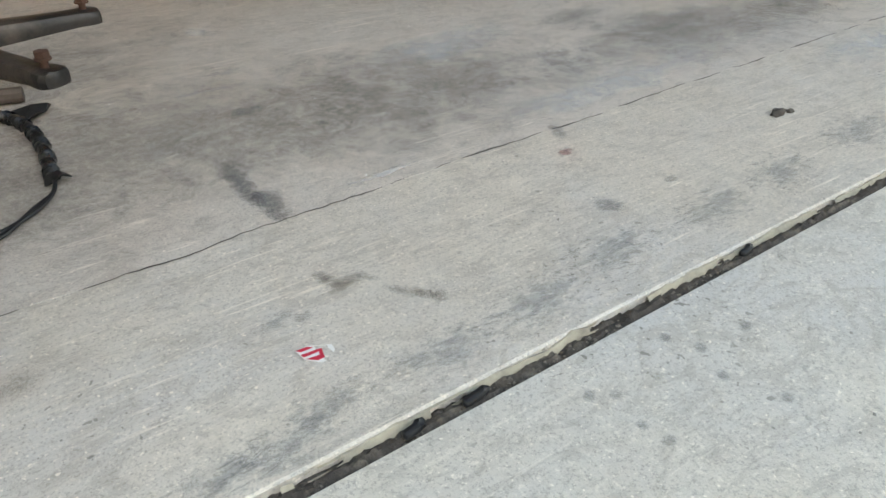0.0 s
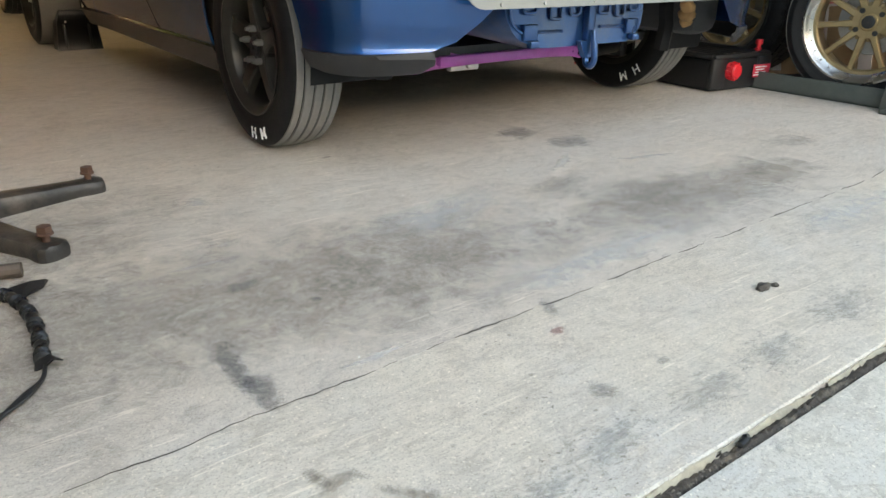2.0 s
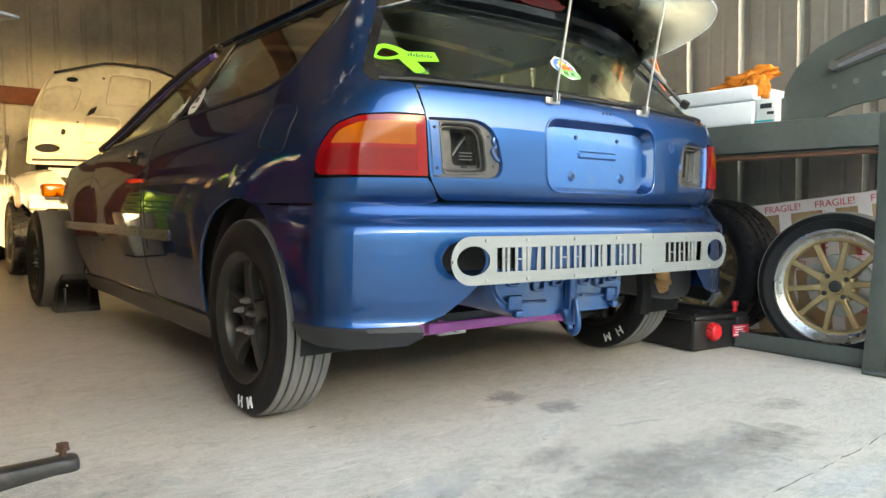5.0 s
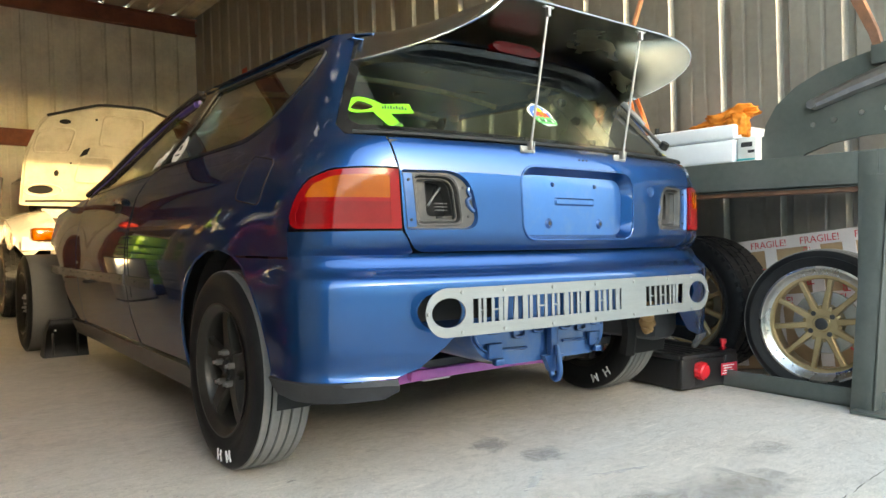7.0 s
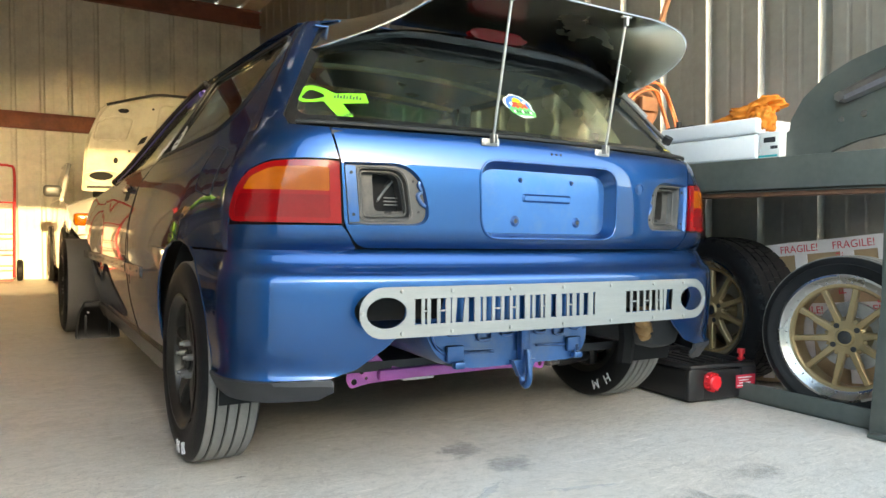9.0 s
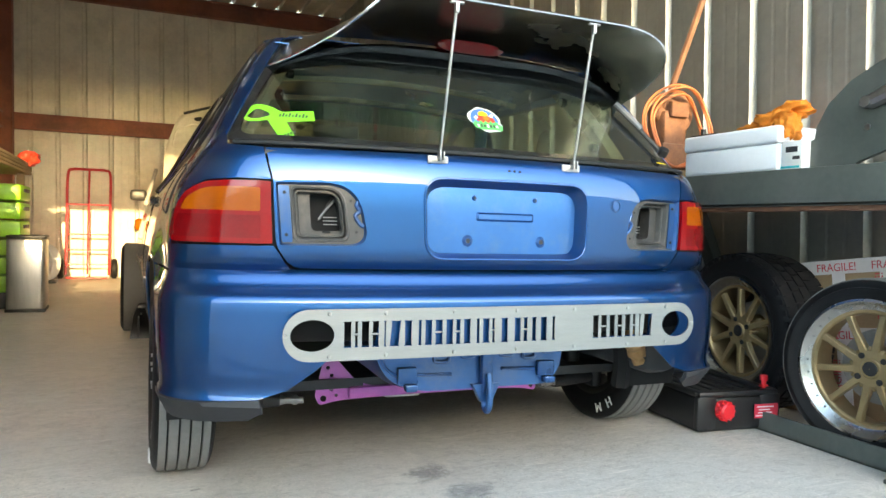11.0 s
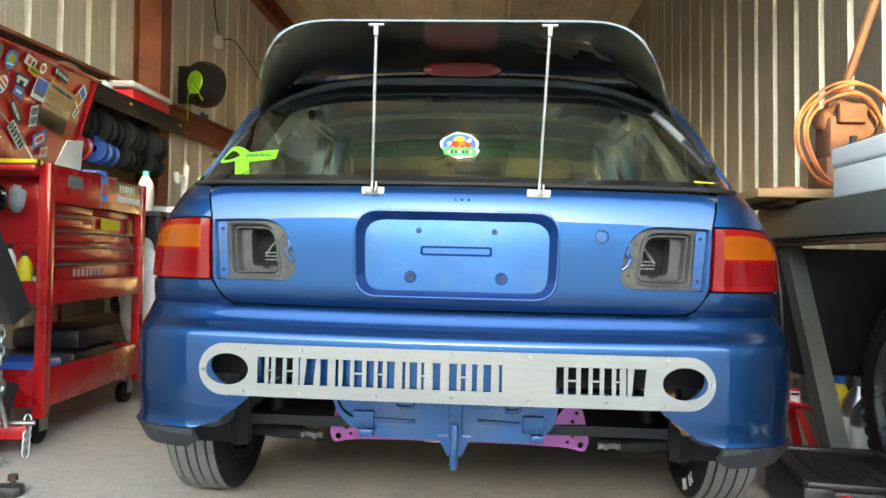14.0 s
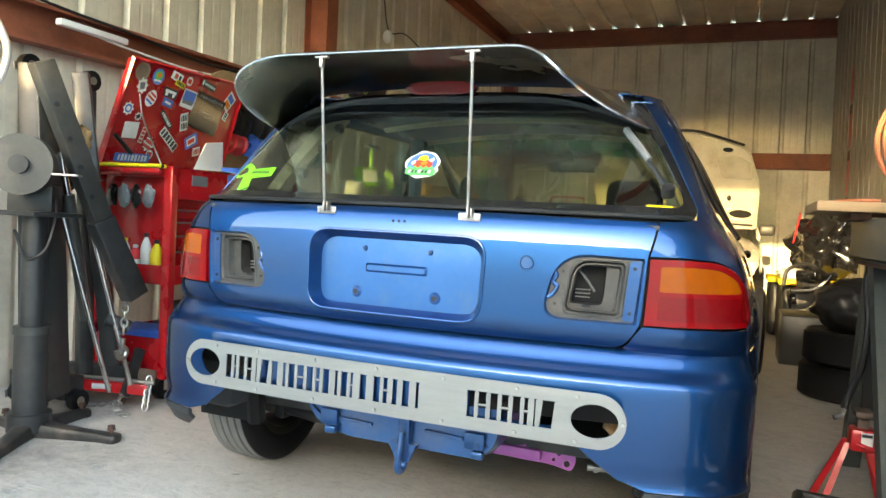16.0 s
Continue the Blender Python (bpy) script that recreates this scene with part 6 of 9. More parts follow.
    if name == "rear_wheel":
        # two chalk letters on the sidewall
        sd = 1 if out < 0 else -1
        rr = (R + rim) / 2 + .006
        strokes = {"H": ((-.012, -.017, -.012, .017), (.012, -.017, .012, .017), (-.012, 0, .012, 0)),
                   "M": ((-.014, -.017, -.014, .017), (.014, -.017, .014, .017), (-.014, .015, 0, -.008), (0, -.008, .014, .015))}
        for key, da in (("H", -.16), ("M", .12)):
            bm = B()
            mm = m @ Matrix.Rotation(radians(100 if out < 0 else 62) + da, 4, 'Y')
            for x0, y0, x1, y1 in strokes[key]:
                tube(bm, [mm @ Vector((rr - y0 * (1 if out < 0 else -1), sd * (W * .5 + .0004), x0)), mm @ Vector((rr - y1 * (1 if out < 0 else -1), sd * (W * .5 + .0004), x1))], .0028, 5)
            part("chalk_letter", bm, M["white_mark"], holder, "white chalk letter on the sidewall")
    return holder


wheel("rear_wheel", (CX - .792, AXLE_R, .297), .297, .172, .197, "five", -1, car, "satin black five-spoke wheel with a drag tyre", spin=54)
wheel("rear_wheel", (CX + .792, AXLE_R, .300 + floor_z(CX + .785)), .300, .172, .197, "five", 1, car, "satin black five-spoke wheel with a drag tyre", spin=20)
wheel("front_wheel", (1.085, 5.25, .298), .298, .25, .19, "slick", -1, car, "satin black front wheel on a wide grey slick")
wheel("front_wheel", (2 * CX - 1.085, 5.25, .298), .298, .25, .19, "slick", 1, car, "satin black front wheel on a wide grey slick")


# ---- east side: steel table, wheels, boxes ----
def boxp(own, name, material, c, size, rot=None, bevel=0.004, label=""):
    bm = B()
    box(bm, c, size, rot, bevel)
    return part(name, bm, material, own, label)


def cylp(own, name, material, p, q, r, r2=None, label="", seg=24):
    bm = B()
    cyl(bm, p, q, r, r2, seg)
    return part(name, bm, material, own, label)


def tubep(own, name, material, pts, r, label="", seg=10, closed=False):
    bm = B()
    tube(bm, pts, r, seg, closed)
    return part(name, bm, material, own, label)


def blob(bm, c, size, seed, rough=0.35, sub=3, freq=3.0):
    vs = bmesh.ops.create_icosphere(bm, subdivisions=sub, radius=1.0)["verts"]
    for v in vs:
        d = v.co.copy()
        k = 1 + rough * noise.noise(d * freq + Vector((seed, seed * 2, 0))) + rough * .4 * noise.noise(d * freq * 2.7 + Vector((0, seed, 9)))
        v.co = Vector((c[0] + d.x * size[0] * k, c[1] + d.y * size[1] * k, c[2] + d.z * size[2] * k))
    return bm


TX = 3.14
tb = thing("steel_table", "heavy grey-green welded steel table with angle legs", "table", at=(3.45, 2.05, 0))
boxp(tb, "table_top", M["olive"], (3.44, 2.05, .992), (.60, 1.70, .016), bevel=.003)
bm = B()
box(bm, (TX + .006, 2.05, .935), (.012, 1.70, .13), bevel=.003)
box(bm, (TX + .035, 2.05, .876), (.07, 1.70, .012), bevel=.002)
part("front_beam", bm, M["olive"], tb, "deep painted channel along the front")
boxp(tb, "rusty_edge", M["rust"], (TX + .05, 2.05, .862), (.07, 1.66, .016), bevel=.002, label="rusty underside strip")
bm = B()
box(bm, (3.175, 1.255, .745), (.072, .010, .50), bevel=.002)
box(bm, (3.142, 1.290, .745), (.010, .066, .50), bevel=.002)
part("leg_sleeve", bm, M["olive"], tb)
cylp(tb, "sleeve_bolt", M["steel"], (3.170, 1.249, .70), (3.170, 1.238, .70), .012, seg=6)
bm = B()
box(bm, (3.185, 1.247, .46), (.10, .010, .90), Matrix.Rotation(radians(3.2), 3, 'X'), .003)
box(bm, (3.140, 1.282, .46), (.010, .085, .90), Matrix.Rotation(radians(3.2), 3, 'X'), .003)
part("angle_leg", bm, M["olive"], tb, "grey-green angle iron leg")
boxp(tb, "foot_plate", M["olive"], (3.165, 1.255, floor_z(3.2) + .008), (.15, .15, .014))
for y0, y1 in ((2.78, 2.36), (2.84, 3.26)):
    bm = B()
    tube(bm, [(3.22, y0, .86), (3.24, y1, .05)], .045, 4)
    part("splayed_leg", bm, M["olive"], tb, "dark splayed leg")
    bm = B()
    tube(bm, [(3.68, y0, .86), (3.68, y1, .05)], .045, 4)
    part("splayed_leg", bm, M["olive"], tb)
boxp(tb, "far_leg_web", M["black_trim"], (3.45, 2.82, .60), (.50, .012, .50))
boxp(tb, "back_leg", M["olive"], (3.70, 1.28, .46), (.07, .07, .86))

# lever shear bolted on the near end of the table
sh = thing("lever_shear", "grey-green hand lever shear bolted on the steel table", "machine", at=(3.26, 1.4, 1.0))
arc = [(1.735, 1.085), (1.725, 1.15), (1.68, 1.225), (1.60, 1.29), (1.50, 1.335), (1.40, 1.362), (1.28, 1.385), (1.15, 1.40), (1.15, 1.16), (1.40, 1.150), (1.60, 1.12)]
bm = B()
panel(bm, [(y, z) for y, z in arc], lambda y, z: Vector((3.25, y, z)), (), .06, .022)
bmesh.ops.recalc_face_normals(bm, faces=bm.faces)
part("blade_plate", bm, M["olive"], sh, "curved shear plate")
base = [(1.74, 1.000), (1.735, 1.10), (1.60, 1.135), (1.30, 1.165), (1.10, 1.175), (1.10, 1.06), (1.22, 1.065), (1.34, 1.062), (1.46, 1.045), (1.55, 1.015), (1.57, 1.000)]
bm = B()
panel(bm, base, lambda y, z: Vector((3.232, y, z)), (), .06, .020)
bmesh.ops.recalc_face_normals(bm, faces=bm.faces)
part("lower_plate", bm, M["olive"], sh)
bm = B()
box(bm, (3.28, 1.66, 1.006), (.12, .18, .014), bevel=.003)
part("shear_foot", bm, M["olive"], sh)
for y, z, r in ((1.52, 1.125, .011), (1.44, 1.135, .013), (1.34, 1.150, .011), (1.25, 1.155, .013)):
    bm = B()
    bolt(bm, (3.22, y, z), (-1, 0, 0), r, .012)
    part("hex_bolt", bm, M["steel"], sh)
bm = B()
tube(bm, [(3.215, 1.52, 1.205), (3.215, 1.38, 1.25), (3.215, 1.20, 1.30)], [.024, .030, .036], 10)
part("link_arm", bm, M["steel"], sh, "worn steel link arm")
cylp(sh, "pivot_nut", M["steel"], (3.235, 1.52, 1.205), (3.19, 1.52, 1.205), .020, seg=6)
bm = B()
tube(bm, [(3.215, 1.28, 1.37), (3.215, 1.30, 1.44), (3.215, 1.36, 1.58), (3.215, 1.48, 1.86)], [.02, .022, .026, .026], 4)
part("lever", bm, M["rust"], sh, "brown lever handle")
boxp(sh, "lever_clamp", M["olive"], (3.225, 1.25, 1.36), (.05, .12, .08), bevel=.01)

# polystyrene box with a glove on it
fb = thing("foam_box", "white polystyrene box standing on the steel table", "box", at=(3.3, 2.06, 1.0))
bm = B()
box(bm, (3.31, 2.065, 1.050), (.30, .48, .10), bevel=.012, seg=3)
part("box_body", bm, M["foam"], fb)
bm = B()
box(bm, (3.31, 2.065, 1.133), (.31, .49, .064), bevel=.012, seg=3)
part("box_lid", bm, M["foam"], fb)
gv = thing("work_glove", "crumpled orange leather work glove on the foam box", "glove", at=(3.25, 1.95, 1.17))
bm = B()
blob(bm, (3.25, 1.90, 1.195), (.055, .11, .040), 3, .55, 4)
for v in bm.verts:
    v.co.z = max(v.co.z, 1.1655)
    v.co.z += .03 * smooth(1.92, 1.84, v.co.y)
part("glove_hand", bm, M["orange"], gv, angle=80)
bm = B()
blob(bm, (3.215, 1.835, 1.155), (.04, .045, .055), 7, .45, 4)
part("glove_cuff", bm, M["orange"], gv, angle=80)
bm = B()
blob(bm, (3.24, 2.02, 1.178), (.04, .055, .016), 11, .5, 3)
for v in bm.verts:
    v.co.z = max(v.co.z, 1.1655)
part("glove_finger", bm, M["orange"], gv, angle=80)
bk = thing("small_carton", "small white printed carton beside the foam box", "carton", at=(3.2, 1.78, 1.0))
boxp(bk, "carton_body", M["paper"], (3.22, 1.775, 1.052), (.10, .085, .10), bevel=.003)
for k, (dy, dz, w, h, mm) in enumerate(((.0, .02, .05, .02, "bar_dark"), (-.02, -.01, .03, .012, "bar_dark"), (.005, -.042, .08, .008, "teal"))):
    boxp(bk, "printed_bar", M[mm], (3.169, 1.775 + dy, 1.052 + dz), (.001, w, h), bevel=0)
cl = thing("small_clamp", "small black clamp hooked on the foam lid", "clamp", at=(3.2, 2.29, 1.16))
bm = B()
box(bm, (3.19, 2.22, 1.169), (.02, .14, .008), bevel=.002)
cyl(bm, (3.19, 2.235, 1.17), (3.19, 2.235, 1.195), .011, seg=12)
part("clamp_bar", bm, M["black_trim"], cl)

# vise with a long bar and a hose coil
vi = thing("bench_vise", "rusty brown bench vise with a long lever bar", "vise", at=(3.32, 2.66, 1.05))
bm = B()
box(bm, (3.33, 2.64, 1.115), (.15, .16, .13), bevel=.015)
box(bm, (3.34, 2.64, 1.245), (.13, .13, .17), bevel=.012)
part("vise_body", bm, M["rust"], vi)
bm = B()
lathe(bm, [(.001, -.04), (.085, -.04), (.10, -.02), (.10, .02), (.085, .04), (.001, .04)], Matrix.Translation((3.375, 2.64, 1.33)), 28)
part("vise_drum", bm, M["rust"], vi)
bm = B()
blob(bm, (3.285, 2.645, 1.325), (.042, .045, .045), 3, .12, 3)
part("vise_ball", bm, M["rust"], vi, angle=80)
boxp(vi, "vise_jaw", M["rust"], (3.345, 2.565, 1.335), (.10, .03, .07), bevel=.008)
bm = B()
tube(bm, [(3.325, 2.63, 1.36), (3.34, 2.62, 1.43), (3.42, 2.562, 1.75), (3.485, 2.515, 2.02)], [.014, .015, .015, .014], 6)
part("lever_bar", bm, M["rust"], vi, "long rusty bar rising from the vise")
hb = thing("mounting_board", "dark timber board under the vise", "board", at=(3.2, 2.7, 1.0))
boxp(hb, "board_top", M["wood"], (3.20, 2.70, 1.036), (.42, .42, .032))
boxp(hb, "board_bearer", M["rust"], (3.12, 2.70, 1.010), (.06, .30, .020))
hs = thing("air_hose", "coiled orange air hose lying round the vise", "hose", at=(3.2, 2.62, 1.05))
for k, (r, tl, ph, dy) in enumerate(((.135, 12, 0, 0), (.145, -6, 40, .01), (.128, 22, 80, .02), (.14, 4, 120, -.012))):
    bm = B()
    c = Vector((3.305 + .006 * k, 2.55 - .012 * k, 1.065 + r * 1.30))
    pts = [c + Matrix.Rotation(radians(tl * .5 - 8), 3, 'Z') @ Vector((r * 1.14 * math.cos(a), .02 * math.sin(3 * a), r * 1.28 * math.sin(a))) for a in [2 * math.pi * q / 40 for q in range(40)]]
    tube(bm, pts, .0055, 8, closed=True)
    part("hose_loop", bm, M["orange_hose"], hs)
tubep(hs, "hose_end", M["orange_hose"], curve_pts([(3.17, 2.55, 1.06), (3.10, 2.58, 1.06), (3.06, 2.68, 1.06), (3.10, 2.80, 1.06)], 6), .0055)

# two spare wheels standing on a floor rail
FZ = floor_z(3.4)
rl = thing("floor_rail", "low grey steel rail lying along the floor", "rail", at=(3.22, 1.6, FZ))
bm = B()
box(bm, (3.205, 1.62, FZ + .036), (.012, .74, .072), bevel=.002)
box(bm, (3.222, 1.62, FZ + .005), (.046, .74, .008), bevel=.002)
part("rail_channel", bm, M["olive"], rl)
wheel("spare_wheel", (3.318, 1.520, FZ + .300), .300, .175, .226, "ten", -1, None, "gold ten-spoke wheel with polished lip, leaning by the wall", group="spare wheels", spin=8, steer=10)
wheel("spare_wheel", (3.448, 2.178, FZ + .328), .328, .235, .222, "wide", -1, None, "gold ten-spoke wheel with a fat tyre, standing beside the rail", group="spare wheels", spin=20, steer=-5)

cb = thing("cardboard_box", "cardboard box bound with red and white printed tape", "box", at=(3.68, 1.65, FZ))
boxp(cb, "carton", M["cardboard"], (3.675, 1.70, FZ + .303), (.19, .95, .60), bevel=.004)


def lettering(own, text, at, right, up, size, material):
    """Printed words in the built-in font, as a thin mesh."""
    cu = bpy.data.curves.new("lettering", 'FONT')
    cu.body, cu.size, cu.extrude = text, size, .0004
    tmp = bpy.data.objects.new("lettering", cu)
    me = bpy.data.meshes.new_from_object(tmp)
    bpy.data.objects.remove(tmp)
    bpy.data.curves.remove(cu)
    r, u = Vector(right).normalized(), Vector(up).normalized()
    n = r.cross(u)
    m = Matrix.Translation(Vector(at)) @ Matrix((r, u, n)).transposed().to_4x4()
    me.transform(m)
    bm = B()
    bm.from_mesh(me)
    bpy.data.meshes.remove(me)
    return part("printed_word", bm, material, own, angle=20)


for z, h in ((.585, .055), (.32, .055)):
    boxp(cb, "tape_band", M["tape_white"], (3.578, 1.70, FZ + z), (.003, .95, h), bevel=0)
    for k in range(4):
        y0 = 2.15 - k * .235
        lettering(cb, "FRAGILE!", (3.5755, y0, FZ + z - .016), (0, -1, 0), (0, 0, 1), .044, M["tape_red"])
for j, y in enumerate((1.30, 1.47, 1.62, 1.82, 2.02)):
    boxp(cb, "tape_band", M["tape_white"], (3.5772, y, FZ + .31), (.003, .055, .58), bevel=0)
    for k in range(2):
        lettering(cb, "FRAGILE!", (3.5748, y + .016, FZ + .05 + .04 * (j % 3) + k * .25), (0, 0, 1), (0, 1, 0), .044, M["tape_red"])

cb.matrix_basis = pose(3.68, 1.65, FZ + .055, -7.2, 0, 0)

dp = thing("oil_drain_pan", "black plastic oil drain can with red caps", "drain can", at=(3.115, 2.12, FZ))
RZ = rot_z(-6)
DC = Vector((3.125, 2.115, FZ))


def dcan(x, y, z):
    """A point of the can: x along its front, y back from the front, z up."""
    return DC + RZ @ Vector((x, y - .215, z))


bm = B()
box(bm, dcan(0, .215, .068), (.35, .42, .135), RZ, .022, 3)
part("can_body", bm, M["black_plastic"], dp)
for sx in (-.165, .165):
    bm = B()
    box(bm, dcan(sx * .86, .01, .075), (.085, .03, .125), RZ, .012)
    part("corner_pad", bm, M["black_plastic"], dp)
bm = B()
for a, c in ((dcan(0, .012, .142), (.35, .03, .022)), (dcan(0, .418, .142), (.35, .03, .022)), (dcan(-.165, .215, .142), (.03, .40, .022)), (dcan(.165, .215, .142), (.03, .40, .022))):
    box(bm, a, c, RZ, .009)
part("can_rim", bm, M["black_plastic"], dp)
for k in range(5):
    tubep(dp, "grip_slot", M["black_plastic"], [dcan(-.10 + k * .05, .10, .137), dcan(-.10 + k * .05, .34, .137)], .006)
bm = B()
lathe(bm, [(.001, -.034), (.024, -.034), (.030, -.028), (.032, -.010), (.036, -.006), (.036, .006), (.020, .008), (.02, .03)], Matrix.Translation(dcan(-.075, -.005, .085)) @ Matrix.Rotation(radians(-6), 4, 'Z'), 14)
for k in range(12):
    a = 2 * math.pi * k / 12
    cyl(bm, dcan(-.075 + .035 * math.cos(a), -.010, .085 + .035 * math.sin(a)), dcan(-.075 + .034 * math.cos(a), -.028, .085 + .034 * math.sin(a)), .0045, seg=6)
part("screw_cap", bm, M["red_plastic"], dp, "red ribbed screw cap")
bm = B()
cyl(bm, dcan(.150, .05, .14), dcan(.150, .05, .178), .009, seg=12)
cyl(bm, dcan(.150, .05, .176), dcan(.150, .05, .196), .015, seg=10)
box(bm, dcan(.150, .05, .155), (.035, .012, .010), RZ, .003)
part("vent_cap", bm, M["red_plastic"], dp)
boxp(dp, "red_label", M["tape_red"], dcan(.115, -.0075, .075), (.105, .003, .052), RZ, 0)
for k in range(4):
    boxp(dp, "label_bar", M["white"], dcan(.105 + .004 * (k % 2), -.0098, .058 + k * .011), (.075 - .012 * (k % 3), .002, .004), RZ, 0)


def bottle(name, label, x, y, z, r, h, body, cap, group="oil bottles"):
    b = thing(name, label, "bottle", group, at=(x, y, z))
    bm = B()
    lathe(bm, [(.001, .0), (r * .92, .0), (r, r * .15), (r, h * .62), (r * .85, h * .74), (r * .38, h * .88), (r * .36, h * .93)], Matrix.Translation((x, y, z)) @ Matrix.Rotation(radians(90), 4, 'X'), 20)
    part("bottle_body", bm, body, b)
    bm = B()
    lathe(bm, [(r * .40, h * .90), (r * .42, h * .92), (r * .42, h * 1.0), (.001, h * 1.0)], Matrix.Translation((x, y, z)) @ Matrix.Rotation(radians(90), 4, 'X'), 16)
    part("cap", bm, cap, b)
    bm = B()
    lathe(bm, [(r * 1.01, h * .2), (r * 1.012, h * .22), (r * 1.012, h * .52), (r * 1.01, h * .54)], Matrix.Translation((x, y, z)) @ Matrix.Rotation(radians(90), 4, 'X'), 20)
    part("label_band", bm, M["paper"] if body is not M["yellow"] else M["yellow"], b)
    return b


bottle("oil_bottle", "tall yellow plastic fluid bottle with a blue cap", 3.45, 2.84, FZ, .050, .315, M["yellow"], M["blue_plastic"])
bottle("oil_bottle", "silver grey oil jug on the floor", 3.47, 2.73, FZ, .060, .325, M["stainless"], M["grey_box"])
bottle("oil_bottle", "silver grey oil jug with a blue cap", 3.455, 2.64, FZ, .055, .295, M["stainless"], M["blue_plastic"])

js = thing("jack_stand", "red ratchet jack stand with a white label", "jack stand", at=(3.19, 2.70, FZ))
JC = Vector((3.19, 2.70, FZ))
for dx, dy in ((-1, -1), (1, -1), (1, 1), (-1, 1)):
    bm = B()
    rows = []
    for f_, w in ((0.0, .030), (.6, .024), (1.0, .022)):
        c = JC + Vector((dx * (.105 - .075 * f_), dy * (.105 - .075 * f_), .23 * f_))
        rows.append([bm.verts.new(c + Vector((p, q, 0))) for p, q in ((-w, -.004 * dy), (w * .2 * dx, -.004 * dy), (.004 * dx, w), (-w, w * .3))])
    for A, C in zip(rows, rows[1:]):
        for j in range(4):
            bm.faces.new((A[j], A[(j + 1) % 4], C[(j + 1) % 4], C[j]))
    bm.faces.new(rows[0])
    bm.faces.new(rows[-1])
    bmesh.ops.recalc_face_normals(bm, faces=bm.faces)
    part("stand_leg", bm, M["jack_red"], js)
boxp(js, "stand_head", M["jack_red"], JC + Vector((0, 0, .245)), (.075, .085, .075), bevel=.012)
boxp(js, "ratchet_bar", M["cast"], JC + Vector((0, 0, .29)), (.035, .035, .07), bevel=.004)
boxp(js, "saddle", M["cast"], JC + Vector((0, 0, .330)), (.055, .085, .022), bevel=.006)
boxp(js, "label_plate", M["white"], JC + Vector((.01, -.0445, .25)), (.034, .002, .05), bevel=0)
boxp(js, "label_bar", M["bar_dark"], JC + Vector((.01, -.0460, .265)), (.030, .001, .010), bevel=0)
tubep(js, "ratchet_handle", M["jack_red"], [JC + Vector((-.02, -.045, .235)), JC + Vector((.03, -.06, .225)), JC + Vector((.13, -.05, .205))], .008)

ah = thing("black_air_line", "short black hose hanging beside the table leg", "hose", at=(3.19, 2.76, .78))
tubep(ah, "hose_run", M["black_plastic"], curve_pts([(3.20, 2.84, .855), (3.19, 2.82, .78), (3.20, 2.80, .66), (3.18, 2.73, .52), (3.135, 2.65, .42), (3.125, 2.635, .385)], 6), .012)
tubep(ah, "coupling", M["steel"], [(3.125, 2.635, .385), (3.12, 2.63, .365), (3.095, 2.62, .355)], .009)

# far east corner: tyres, totes and bags
for z in (.10, .30):
    ty = thing("loose_tyre", "stacked black tyre on the floor", "tyre", "tyre stack", at=(3.42, 4.7, z))
    bm = B()
    p, t, q = tyre_profile(.29, .19, .19, (.3, .1, -.1, -.3))
    lathe(bm, p + t + q, Matrix.Translation((3.42 + z * .08, 4.7, z + .03)) @ Matrix.Rotation(radians(90), 4, 'X'), 48)
    part("carcass", bm, M["rubber"], ty)
bag = thing("tool_bag", "black bulky tool bag by the wall", "bag", at=(3.45, 4.65, .4))
bm = B()
blob(bm, (3.44, 4.66, .56), (.24, .26, .16), 5, .25, 4)
part("bag_body", bm, M["black_plastic"], bag, angle=80)
for k, (x, y, h, lid) in enumerate(((3.40, 6.9, .52, "yellow"), (3.34, 7.6, .50, "yellow"))):
    to = thing("storage_tote", "black storage tote with a yellow lid", "tote", "totes", at=(x, y, 0))
    bm = B()
    box(bm, (x, y, FZ + h / 2), (.56, .62, h), None, .05, 3)
    part("tote_body", bm, M["black_plastic"], to)
    bm = B()
    box(bm, (x, y, FZ + h + .02), (.60, .66, .045), None, .012)
    part("tote_lid", bm, M[lid], to)
mb = thing("bagged_fairing", "black and red plastic fairing heaped on the totes", "fairing", at=(3.45, 7.0, .6))
bm = B()
blob(bm, (3.46, 7.0, .88), (.27, .36, .27), 9, .5, 4, 2.2)
part("fairing_shell", bm, M["black_gloss"], mb, angle=70)
bm = B()
panel(bm, [(6.70, .90), (6.80, 1.13), (6.95, 1.17), (6.86, .98)], lambda y, z: Vector((3.20 + .2 * (z - .9), y, z)), (), .06, .01)
part("red_blade", bm, M["red_plastic"], mb)
rg = thing("white_rag", "crumpled white rag on the tote", "rag", at=(3.25, 6.75, .6))
bm = B()
blob(bm, (3.24, 6.74, .64), (.14, .12, .05), 13, .5, 3)
part("rag_cloth", bm, M["cloth_white"], rg, angle=80)
bt = thing("engine_parts", "pile of dark greasy engine parts on the floor", "engine parts", at=(3.3, 5.9, 0))
rn = random.Random(17)
boxp(bt, "crate", M["black_plastic"], (3.32, 5.92, .20), (.46, .50, .38), bevel=.02)
